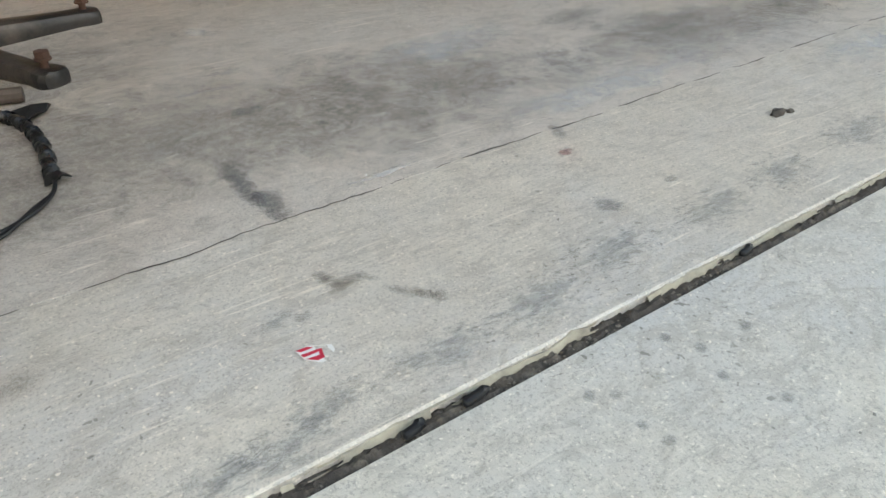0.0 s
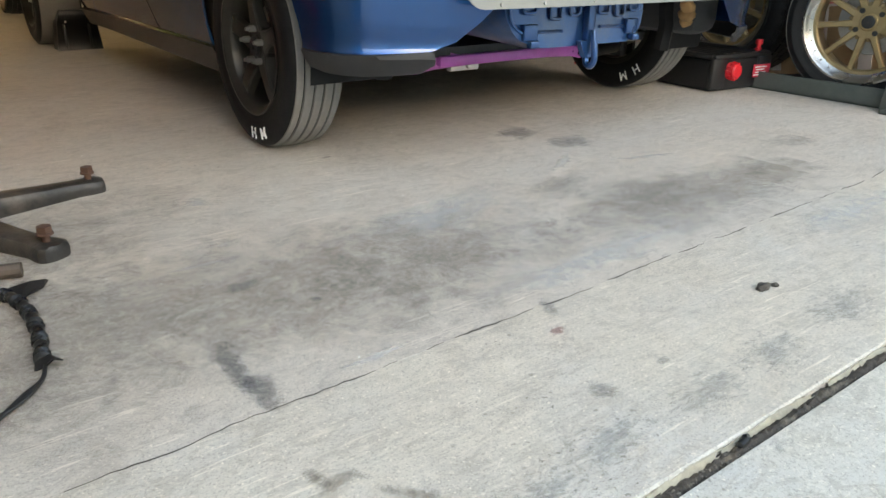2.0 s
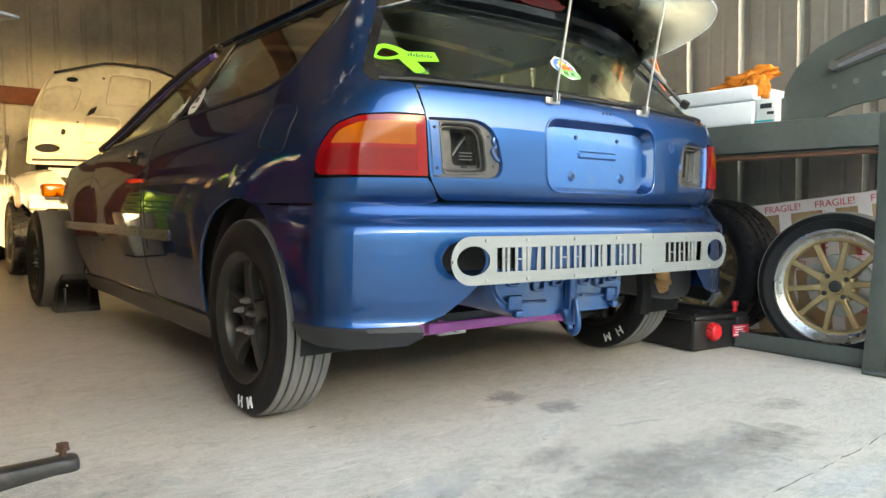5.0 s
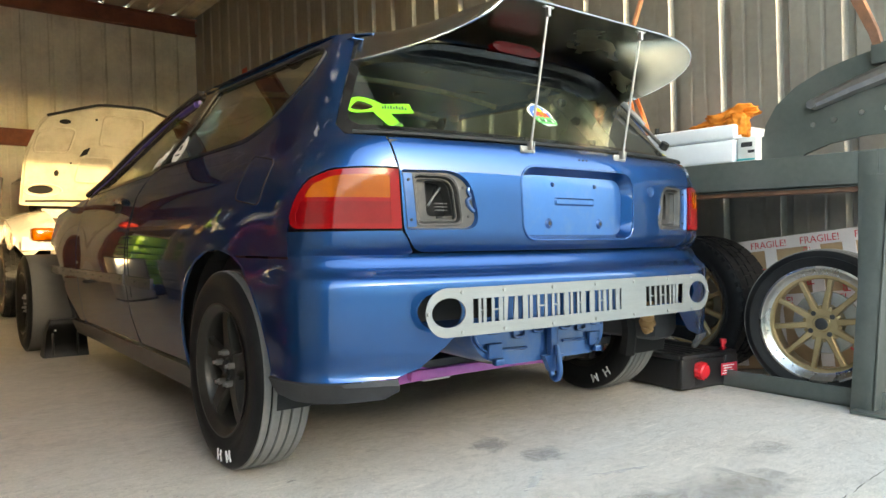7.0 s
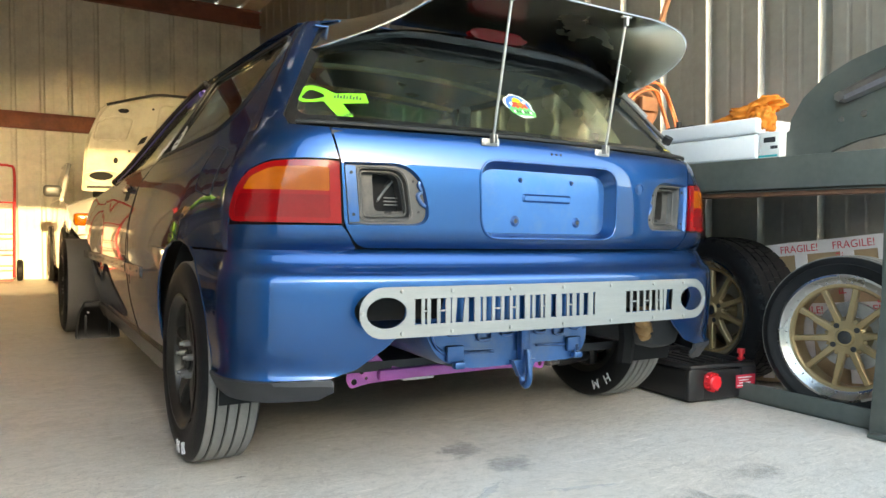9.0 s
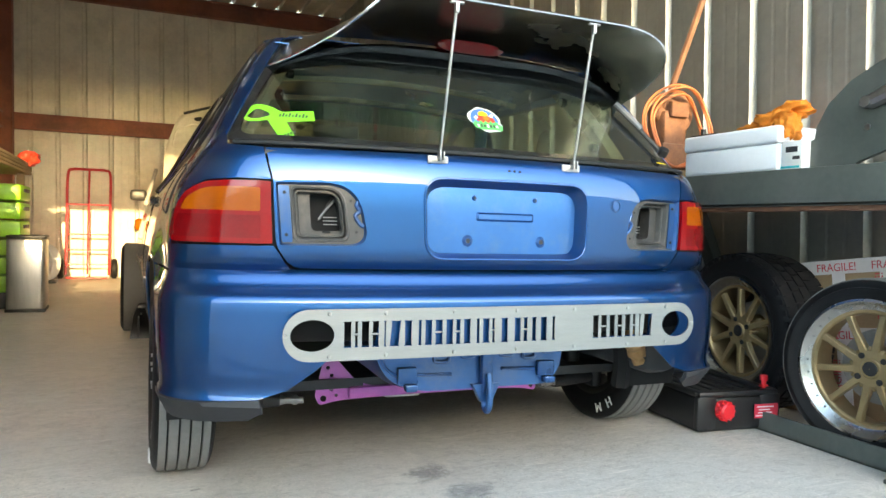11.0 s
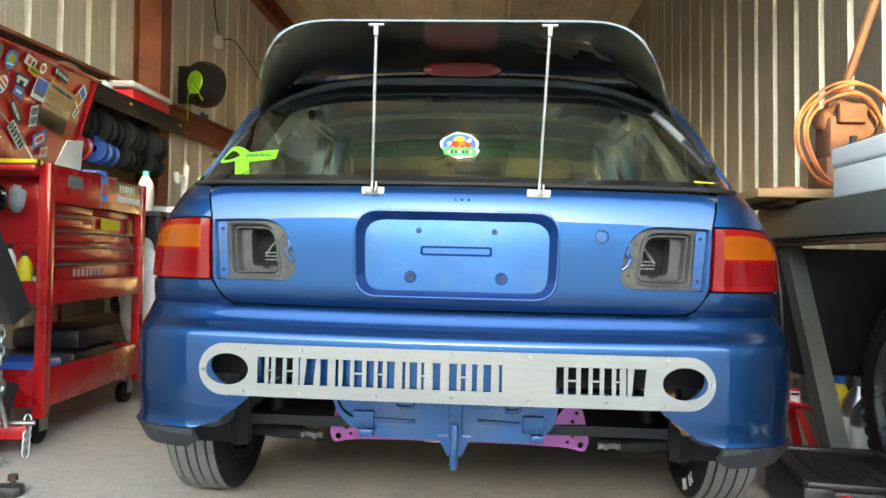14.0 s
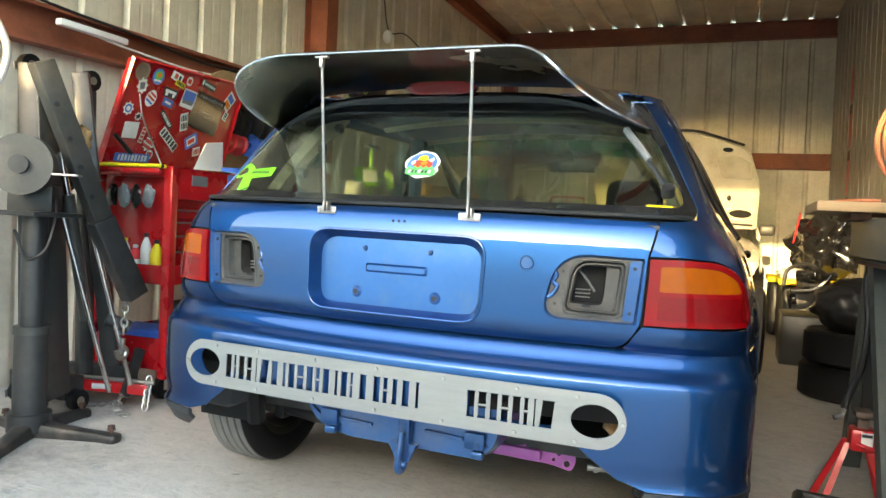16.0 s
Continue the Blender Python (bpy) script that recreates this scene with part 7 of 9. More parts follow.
for k in range(16):
    a = rn.uniform(0, 6.28)
    c = Vector((3.32 + rn.uniform(-.17, .17), 5.92 + rn.uniform(-.20, .20), .40 + .020 * k))
    d = Vector((math.cos(a), math.sin(a), rn.uniform(-.25, .25))).normalized()
    mm = M[("crane", "cast", "steel", "crane_grey", "black_gloss")[k % 5]]
    if k % 4 == 0:
        bm = B()
        lathe(bm, [(.02, -.03), (.07, -.03), (.075, -.01), (.045, .0), (.045, .03), (.02, .03), (.02, -.03)], Matrix.Translation(c) @ d.to_track_quat("Y", "Z").to_matrix().to_4x4(), 24)
        part("flange", bm, mm, bt)
    elif k % 4 == 1:
        tubep(bt, "bent_pipe", mm, curve_pts([c - d * .14, c, c + d * .08 + Vector((0, 0, .05)), c + d * .12 + Vector((0, 0, .10))], 5), rn.uniform(.018, .032))
    elif k % 4 == 2:
        bm = B()
        box(bm, c, (.15, .10, .06), Matrix.Rotation(a, 3, 'Z'), .012)
        part("casting", bm, mm, bt)
    else:
        tubep(bt, "hose", mm, curve_pts([c - d * .16, c + Vector((0, 0, .06)), c + d * .15, c + d * .18 - Vector((0, 0, .12))], 6), .014)

# red paint dribble on the east wall
pd = thing("paint_streak", "faded red paint streak down the wall sheeting", "paint mark", at=(EAST, 8.6, 2))
for k in range(9):
    z = 1.35 + k * .16
    w = .05 + .05 * noise.noise(Vector((k * 1.7, 0, 0)))
    bm = B()
    c = lean((EAST - .004, 8.45 + .06 * noise.noise(Vector((0, k * 2.3, 1))), z))
    box(bm, c, (.002, .10 + w, .10 + .06 * (k % 3)), None, 0)
    part("streak_patch", bm, M["sticker_red"] if k % 3 else M["rust"], pd)


# ---- west side: tool chest ----
A0 = Vector((.325, 2.60, 0))
tc_ = thing("tool_chest", "red rolling tool cart covered in stickers, its lid open", "tool cart", at=(.06, 3.05, 0))
CH = Matrix.Translation(A0) @ Matrix.Rotation(radians(3.9), 4, 'Z')


def ch(x, y, z):
    """A point of the cart: x back from the drawer face, y along it from the near corner."""
    return CH @ Vector((-x, y, z))


def chbox(name, material, c, size, bevel=.004, label=""):
    bm = B()
    box(bm, (0, 0, 0), size, None, bevel)
    bmesh.ops.transform(bm, matrix=CH @ Matrix.Translation((-c[0], c[1], c[2])), verts=bm.verts)
    return part(name, bm, material, tc_, label)


LN, DP = .93, .46
chbox("drawer_case", M["chest_red"], (.25, LN / 2 + .02, .86), (.40, LN - .10, .50))
for x, y in ((.02, .02), (DP - .02, .02), (.02, LN - .02), (DP - .02, LN - .02)):
    chbox("corner_post", M["chest_red"], (x, y, .61), (.045, .045, 1.0))
chbox("top_tray", M["chest_red"], (DP / 2, LN / 2, 1.085), (DP, LN, .05))
for tray, z, h, zf, walls in (("middle_tray", .60, .09, .575, 3), ("bottom_tray", .225, .15, .17, 4)):
    own = chbox(tray, M["chest_red"], (DP / 2, LN / 2, zf), (DP - .02, LN - .02, .012), .003)
    for c, sz in (((DP / 2, .008, z), (DP, .014, h)), ((DP / 2, LN - .008, z), (DP, .014, h)), ((.008, LN / 2, z), (.014, LN - .032, h)), ((DP - .008, LN / 2, z), (.014, LN - .032, h)))[:walls]:
        chp = B()
        box(chp, (-c[0], c[1], c[2]), sz, None, .003)
        bmesh.ops.transform(chp, matrix=CH, verts=chp.verts)
        part("tray_wall", chp, M["chest_red"], own)
for z0, z1, y0, y1 in ((.925, .975, .07, .44), (.925, .975, .46, LN - .06), (.865, .915, .07, .44), (.80, .855, .07, LN - .06), (.725, .79, .07, LN - .06), (.635, .715, .07, LN - .06)):
    dr = chbox("drawer", M["chest_red"], (.042, (y0 + y1) / 2, (z0 + z1) / 2), (.014, y1 - y0, z1 - z0 - .006))
    chp = B()
    box(chp, (0, 0, 0), (.012, y1 - y0, .009), None, .003)
    bmesh.ops.transform(chp, matrix=CH @ Matrix.Translation((-.030, (y0 + y1) / 2, z1 - .006)), verts=chp.verts)
    part("drawer_pull", chp, M["alu"], dr, "aluminium edge pull")
for y, z, w, h, mm in ((.20, 1.055, .12, .05, "grey_box"), (.46, 1.05, .07, .11, "sticker_blue"), (.70, 1.07, .28, .06, "black_gloss"), (.72, 1.02, .26, .03, "white"), (.62, .895, .20, .05, "yellow"), (.42, .675, .34, .05, "sticker_blue"), (.46, 1.05, .05, .05, "sticker_red")):
    chbox("sticker", M[mm], (.0375 if z < 1.0 else (-.0016 if mm != "sticker_red" else -.0026), y, z), (.002, w, h), 0)
for y, z, w, h in ((.62, 1.07, .015, .035), (.65, 1.07, .015, .035), (.68, 1.07, .015, .035), (.71, 1.07, .015, .035), (.74, 1.07, .015, .035), (.77, 1.07, .015, .035)):
    chbox("sticker_bar", M["white"], (-.0034, y, z), (.001, w, h), 0)
for k in range(8):
    chbox("sticker_bar", M["white"], (.0355, .28 + k * .038, .675), (.001, .026, .034), 0)
chbox("top_fascia", M["chest_red"], (.008, LN / 2, 1.035), (.016, LN, .15))
chbox("push_handle", M["chest_red"], (DP / 2, -.05, 1.085), (DP * .9, .03, .03), .012)
for x, y in ((.06, .06), (.06, LN - .06), (DP - .06, .06), (DP - .06, LN - .06)):
    c = ch(x, y, .055)
    bm = B()
    cyl(bm, c + Vector((-.018, 0, 0)), c + Vector((.018, 0, 0)), .052, seg=24)
    cw = part("caster", bm, M["rubber"], tc_, "rubber caster wheel")
    bm = B()
    box(bm, c + Vector((-.026, .01, .04)), (.006, .05, .09), None, .002)
    box(bm, c + Vector((.026, .01, .04)), (.006, .05, .09), None, .002)
    box(bm, c + Vector((0, .01, .09)), (.07, .07, .008), None, .002)
    part("caster_fork", bm, M["zinc"], cw)
# open lid leaning on the wall behind
LID = [Vector((-.135, 2.60, 1.13)), Vector((-.20, 3.55, 1.13)), Vector((-.045, 3.55, 1.67)), Vector((-.01, 2.66, 1.635))]


def lid_fn(u, v):
    return LID[0] * (1 - u) * (1 - v) + LID[1] * u * (1 - v) + LID[2] * u * v + LID[3] * (1 - u) * v


bm = B()
panel(bm, [(0, 0), (1, 0), (1, 1), (0, 1)], lid_fn, (), .2, .02)
bmesh.ops.recalc_face_normals(bm, faces=bm.faces)
lid = part("open_lid", bm, M["chest_red"], tc_, "open red lid covered in stickers")
bm = B()
tube(bm, [lid_fn(u, v) + Vector((.008, 0, 0)) for u, v in ((0, 0), (1, 0), (1, 1), (0, 1))], .014, 4, closed=True)
part("lid_rim", bm, M["chest_red"], lid)
sticker_n = 0


def lid_sticker(u, v, w, h, rot, key, shape="box", prints=()):
    """A flat sticker on the lid, w by h metres; prints: (x, y, w, h, key) plain marks on it, in parts of its size."""
    global sticker_n
    sticker_n += 1
    off = .0035 + .0007 * (sticker_n % 6)
    ca_, sa_ = math.cos(radians(rot)), math.sin(radians(rot))

    def place(x, y):
        return (u + (x * ca_ - y * sa_) / .94, v + (x * sa_ + y * ca_) / .53)

    def cut(cx, cy, ww, hh, kind, lift, material, name, own):
        if kind == "disc":
            loop = [(cx + ww / 2 * math.cos(t), cy + hh / 2 * math.sin(t)) for t in [k * math.pi / 9 for k in range(18)]]
        elif kind == "splat":
            loop = [(cx + ww / 2 * (1 - .28 * (k % 2)) * math.cos(k * math.pi / 8), cy + hh / 2 * (1 - .28 * (k % 2)) * math.sin(k * math.pi / 8)) for k in range(16)]
        else:
            loop = [(cx - ww / 2, cy - hh / 2), (cx + ww / 2, cy - hh / 2), (cx + ww / 2, cy + hh / 2), (cx - ww / 2, cy + hh / 2)]
        bm = B()
        panel(bm, [place(*p) for p in loop], lambda p, q: lid_fn(p, q) + Vector((.010 + off + lift, 0, 0)), (), .4, .0004)
        bmesh.ops.recalc_face_normals(bm, faces=bm.faces)
        return part(name, bm, material, own)

    own = cut(0, 0, w, h, shape, 0, M[key], "lid_sticker", lid)
    for k, (x, y, ww, hh, kk) in enumerate(prints):
        cut(x * w, y * h, ww * w, hh * h, "disc" if kk[0] == "@" else "box", .0005 + .0003 * k, M[kk.lstrip("@")], "sticker_print", own)


def letters(n, key, y=0.0, hh=.6, x0=-.42, x1=.42):
    """Plain upright bars, the size of lettering."""
    st_ = (x1 - x0) / n
    return [(x0 + st_ * (k + .5), y, st_ * (.72 if k % 3 else .5), hh * (1 if k % 2 else .9), key) for k in range(n)]


lid_sticker(.09, .90, .10, .10, 0, "steel", "disc", ((0, 0, .7, .7, "@alu"),))
lid_sticker(.215, .885, .085, .085, 0, "sticker_blue", "disc", ((0, .05, .7, .6, "@sticker_green"), (.05, .1, .4, .3, "@orange"), (0, -.25, .6, .12, "white")))
lid_sticker(.36, .925, .09, .045, -12, "white", "box", ((-.1, 0, .3, .6, "sticker_red"), (.25, 0, .2, .5, "bar_dark")))
lid_sticker(.40, .86, .08, .03, -12, "yellow", "box", letters(5, "bar_dark"))
lid_sticker(.47, .91, .05, .05, -8, "white", "disc", ((0, 0, .6, .5, "sticker_red"),))
lid_sticker(.65, .915, .13, .036, -12, "bar_dark", "box", [(-.4, 0, .12, .8, "@white")] + letters(8, "white", 0, .4, -.3, .46))
lid_sticker(.345, .755, .11, .05, -6, "bar_dark", "box", ((0, .12, .8, .3, "white"), (-.25, -.2, .2, .4, "@white"), (.25, -.2, .2, .4, "@white")))
lid_sticker(.345, .655, .08, .042, -10, "sticker_blue", "box", ((0, 0, .6, .3, "white"),))
lid_sticker(.505, .735, .11, .10, -6, "white", "box", ((0, .12, .9, .6, "sticker_blue"), (0, -.2, .8, .2, "grey_box")))
lid_sticker(.205, .665, .075, .09, -25, "white", "disc", ((0, .25, .7, .12, "sticker_red"), (0, .02, .8, .12, "sticker_red"), (0, -.22, .7, .12, "sticker_blue")))
lid_sticker(.115, .765, .08, .09, 15, "white", "splat", ((0, 0, .4, .4, "grey_box"),))
lid_sticker(.07, .53, .075, .075, 0, "white", "splat", ((0, 0, .6, .6, "@sticker_blue"), (0, 0, .35, .35, "@white")))
lid_sticker(.155, .47, .05, .05, 20, "white", "splat", ((0, 0, .5, .4, "bar_dark"),))
lid_sticker(.13, .33, .10, .085, 4, "paper", "box", ((-.2, -.1, .4, .5, "white"),))
lid_sticker(.225, .30, .03, .085, -8, "white", "box", [(0, -.36 + .24 * k, .8, .16, "sticker_red") for k in range(4)])
lid_sticker(.37, .49, .13, .034, -38, "bar_dark", "box", letters(7, "white", 0, .5))
lid_sticker(.52, .50, .06, .10, 18, "white", "box", letters(4, "bar_dark", .22, .35) + letters(4, "bar_dark", -.22, .35))
lid_sticker(.44, .30, .17, .05, -32, "white", "box", letters(6, "bar_dark", 0, .8, -.48, .48))
lid_sticker(.29, .22, .085, .085, -20, "white", "splat", [(0, .15, .7, .22, "sticker_red"), (0, -.18, .7, .22, "sticker_red")])
lid_sticker(.32, .12, .05, .05, 0, "white", "disc", ((0, 0, .7, .5, "sticker_red"),))
lid_sticker(.63, .32, .10, .07, 30, "sticker_blue", "box", ((0, 0, .7, .6, "white"), (0, 0, .5, .35, "sticker_red")))
lid_sticker(.70, .22, .06, .05, 15, "white", "box", letters(4, "sticker_red"))
lid_sticker(.20, .065, .24, .045, 3, "sticker_blue", "box", letters(9, "white", 0, .75))
lid_sticker(.885, .80, .10, .075, 55, "white", "box", ((-.2, 0, .35, .8, "orange"), (.2, 0, .35, .8, "sticker_blue")))
lid_sticker(.885, .64, .05, .04, 70, "white", "box", letters(3, "bar_dark"))
lid_sticker(.70, .63, .27, .20, -8, "black_gloss", "box", [(-.1, -.05, .6, .02, "grey_box"), (0, .02, .5, .015, "grey_box"), (.1, -.12, .3, .02, "grey_box")] + letters(9, "grey_box", .38, .08))
tubep(lid, "lid_stay", M["steel"], curve_pts([lid_fn(.10, .68) + Vector((.03, 0, 0)), lid_fn(.13, .45) + Vector((.10, -.03, 0)), Vector((.20, 2.61, 1.20)), Vector((.26, 2.60, 1.11))], 5), .004)
tubep(lid, "grip_bar", M["black_trim"], [lid_fn(.02, .26) + Vector((.03, 0, 0)), lid_fn(.15, .10) + Vector((.05, 0, 0))], .010)

# what lies on and in the cart
pp = thing("paper_sheets", "white paper and card heaped on the tool cart", "paper", at=(.08, 3.1, 1.11))
for k, (x, y, z, r, sx_, sy_, mm) in enumerate(((.16, .42, 1.118, 20, .30, .22, "cardboard"), (.20, .60, 1.124, -15, .22, .30, "paper"), (.22, .75, 1.118, 5, .30, .22, "cardboard"))):
    bm = B()
    c = ch(x, y, z)
    box(bm, c, (sx_, sy_, .004), Matrix.Rotation(radians(r), 3, 'Z'), .001)
    part("sheet", bm, M[mm], pp)
bm = B()
panel(bm, [(-.12, 0), (.14, 0), (.06, .17), (-.08, .15)], lambda x, z: ch(.24 - .3 * z, .58 + x, 1.125 + z), (), .08, .003)
part("folded_sheet", bm, M["paper"], pp)
for nm, x, y, z, r, h, m1, m2, lab in (("tape_roll", .14, .66, 1.125, .055, .03, "blue_plastic", "blue_plastic", "roll of blue tape on the cart"),):
    t_ = thing(nm, lab, "tape", at=tuple(ch(x, y, z)))
    bm = B()
    c = ch(x, y, z)
    lathe(bm, [(r, 0), (r, h), (r * .7, h), (r * .7, 0), (r, 0)], Matrix.Translation(c) @ Matrix.Rotation(radians(90), 4, 'X'), 28)
    part("tape_ring", bm, M[m1], t_)
for k in range(6):
    x = .06 + k * .062
    nm = "spray_can"
    b = bottle(nm, "paint and cleaner can on the cart's side tray", *ch(x, .06, .582), .026 + .004 * (k % 2), .15 + .03 * (k % 3), M[["black_plastic", "yellow", "white", "red_plastic", "white", "grey_box"][k]], M[["red_plastic", "black_plastic", "black_plastic", "white", "yellow", "yellow"][k]], "spray cans")
gl_ = thing("orange_gloves", "orange rubber gloves on the side tray", "gloves", at=tuple(ch(.05, .03, .6)))
bm = B()
blob(bm, ch(.05, .035, .615), (.05, .03, .03), 21, .5, 3)
part("glove_heap", bm, M["orange"], gl_, angle=80)
for k in range(4):
    g_ = thing("safety_glasses", "clear and dark safety glasses hung on the cart", "glasses", "hung glasses", at=tuple(ch(.12 + k * .07, -.012, .98)))
    bm = B()
    c = ch(.12 + k * .07, -.014, .965)
    blob(bm, c, (.034, .012, .055), 30 + k, .35, 3)
    part("lens", bm, M["black_gloss" if k % 2 else "grey_box"], g_, angle=70)
for k in range(3):
    r_ = thing("pry_bar", "yellow and black pry bar lying on the cart edge", "pry bar", "pry bars", at=tuple(ch(.2, -.02, 1.1)))
    tubep(r_, "bar", M[["yellow", "black_trim", "yellow"][k]], [ch(.02, -.025 - .018 * k, 1.108), ch(.44, -.02 - .018 * k, 1.108)], .009)
kc = thing("black_case", "black plastic tool cases in the cart's bottom tray", "tool case", "cases in the cart", at=tuple(ch(.2, .5, .18)))
chk = B()
box(chk, ch(.2, .52, .26), (.32, .40, .13), CH.to_3x3(), .02)
part("case_body", chk, M["black_plastic"], kc)
kc = thing("black_case", "black plastic tool cases in the cart's bottom tray", "tool case", "cases in the cart", at=tuple(ch(.2, .5, .33)))
chk = B()
box(chk, ch(.2, .55, .375), (.30, .36, .09), CH.to_3x3(), .02)
part("case_body", chk, M["black_plastic"], kc)
bl = thing("blue_tray", "blue plastic tray in the bottom of the cart", "tray", at=tuple(ch(.2, .15, .18)))
chk = B()
box(chk, ch(.22, .14, .255), (.34, .22, .15), CH.to_3x3(), .03)
part("tray_body", chk, M["blue_plastic"], bl)

# ---- engine crane, folded, with chain and load leveller ----
cr = thing("engine_crane", "black folding engine crane with its boom lowered", "engine crane", at=(.02, 2.3, 0))


def bar(own, name, material, p, q, w, h, label="", bevel=.006):
    p, q = Vector(p), Vector(q)
    d = q - p
    bm = B()
    box(bm, (0, 0, 0), (w, h, d.length), None, bevel)
    bmesh.ops.transform(bm, matrix=Matrix.Translation((p + q) / 2) @ d.to_track_quat("Z", "Y").to_matrix().to_4x4(), verts=bm.verts)
    return part(name, bm, material, own, label)


bar(cr, "mast", M["crane"], (.10, 2.10, .05), (.14, 2.02, 1.46), .08, .10)
bar(cr, "mast_plate", M["crane_grey"], (.17, 2.16, .10), (.20, 2.04, 1.40), .012, .14)
bar(cr, "boom", M["crane_grey"], (.277, 1.94, 1.45), (.325, 2.22, .82), .060, .085, "grey box-section boom")
bar(cr, "boom_extension", M["crane"], (.322, 2.20, .855), (.352, 2.375, .525), .074, .098, "black boom extension with a chain")
for k, (u, v) in enumerate(((.25, 0), (.45, 0), (.62, 0), (.8, 0))):
    p = Vector((.277, 1.94, 1.45)).lerp(Vector((.325, 2.22, .82)), u)
    bm = B()
    cyl(bm, p + Vector((.034, -.03, 0)), p + Vector((.038, -.034, 0)), .010, seg=12)
    part("pin_hole", bm, M["dark"], cr)
bar(cr, "folded_leg", M["crane"], (.02, 2.42, .06), (-.07, 2.46, 1.44), .06, .08, "folded black leg")
bar(cr, "folded_leg", M["crane"], (.14, 2.48, .06), (.0, 2.36, 1.50), .06, .07)
bar(cr, "base_beam", M["crane"], (-.25, 2.45, .10), (.22, 2.50, .14), .10, .10)
bar(cr, "base_beam", M["crane"], (-.25, 2.30, .10), (.10, 2.30, .10), .10, .10)
cylp(cr, "ram_body", M["crane_grey"], (.20, 2.26, .42), (.22, 2.13, .95), .026)
cylp(cr, "ram_rod", M["chrome"], (.22, 2.13, .95), (.23, 2.08, 1.12), .014)
cylp(cr, "support_rod", M["chrome"], (.26, 2.34, .10), (.20, 2.12, .88), .011)
cylp(cr, "support_rod", M["chrome"], (.30, 2.42, .12), (.24, 2.20, .92), .011)
cylp(cr, "ram_pump", M["crane"], (.24, 2.33, .42), (.30, 2.40, .38), .030)
for c in ((-.05, 2.146, 1.49), (-.030, 2.44, 1.481), (-.22, 2.28, .05), (.12, 2.30, .05)):
    bm = B()
    cyl(bm, Vector(c) + Vector((-.018, 0, 0)), Vector(c) + Vector((.018, 0, 0)), .046, seg=24)
    w_ = part("crane_caster", bm, M["rubber"], cr)
    bm = B()
    cyl(bm, Vector(c) + Vector((-.022, 0, 0)), Vector(c) + Vector((.022, 0, 0)), .018, seg=16)
    part("caster_hub", bm, M["zinc"], w_)
    bar(cr, "caster_plate", M["zinc"], Vector(c) + Vector((-.026, -.05, -.01)), Vector(c) + Vector((-.026, .01, .0)), .006, .035)
tip = Vector((.300, 2.380, .552))
chn = thing("lifting_chain", "short zinc chain and hook hanging from the boom", "chain", at=tuple(tip))


def link(own, c, d, flip, s=.030, material=None):
    """One oval chain link along d."""
    d = Vector(d).normalized()
    a = d.orthogonal().normalized()
    if flip:
        a = d.cross(a)
    pts = [Vector(c) + d * s * .62 * math.cos(t) * 1.15 + a * s * .42 * math.sin(t) for t in [2 * math.pi * k / 14 for k in range(14)]]
    bm = B()
    tube(bm, pts, s * .15, 6, closed=True)
    return part("link", bm, material or M["zinc"], own)


for k in range(6):
    link(chn, tip + Vector((.002 * k, -.004 * k, -.022 - .031 * k)), (0, 0, 1), k % 2)
hk = tip + Vector((.012, -.024, -.215))
tubep(chn, "hook", M["zinc"], curve_pts([hk, hk + Vector((0, .0, -.03)), hk + Vector((0, .022, -.055)), hk + Vector((0, .008, -.085)), hk + Vector((0, -.024, -.078)), hk + Vector((0, -.034, -.048))], 5), .011, "zinc safety hook")
lv = thing("load_leveller", "red load leveller with chains lying on the floor", "load leveller", at=(.2, 2.45, .1))
bar(lv, "screw_tube", M["jack_red"], (-.12, 2.34, .10), (.33, 2.50, .085), .045, .05, "red leveller beam")
tubep(lv, "screw_rod", M["zinc"], [(-.14, 2.32, .135), (.36, 2.50, .12)], .010)
bar(lv, "hanger_plate", M["crane"], (.245, 2.44, .05), (.262, 2.51, .265), .010, .055, "black hanger plate")
boxp(lv, "warning_label", M["white"], (.14, 2.408, .093), (.09, .002, .025), rot_z(19), 0)
for k in range(14):
    a = k / 13
    link(lv, (.10 + .26 * a, 2.33 + .10 * math.sin(a * 5) + .1 * a, .012 + .05 * math.sin(a * math.pi) * (a > .5)), (1, .6 * math.cos(a * 6), .15), k % 2, .028)
for k in range(9):
    a = k / 8
    link(lv, (.33 + .02 * a, 2.50 - .04 * a, .13 - .11 * a), (.2, -.3, -1), k % 2, .028)

# ---- bench grinder on a pedestal ----
gr = thing("pedestal_grinder", "grimy bench grinder on a heavy iron pedestal", "grinder", at=(.30, 2.02, 0))
PC = Vector((.24, 1.97, 0))
cylp(gr, "lower_pipe", M["crane"], PC + Vector((0, 0, .04)), PC + Vector((0, 0, .42)), .062, label="scuffed black pipe")
cylp(gr, "pipe_collar", M["crane"], PC + Vector((0, 0, .02)), PC + Vector((0, 0, .09)), .080)
cylp(gr, "upper_pipe", M["crane"], PC + Vector((0, 0, .42)), PC + Vector((0, 0, .86)), .046)
cylp(gr, "collar_ring", M["crane_grey"], PC + Vector((0, 0, .40)), PC + Vector((0, 0, .43)), .066)
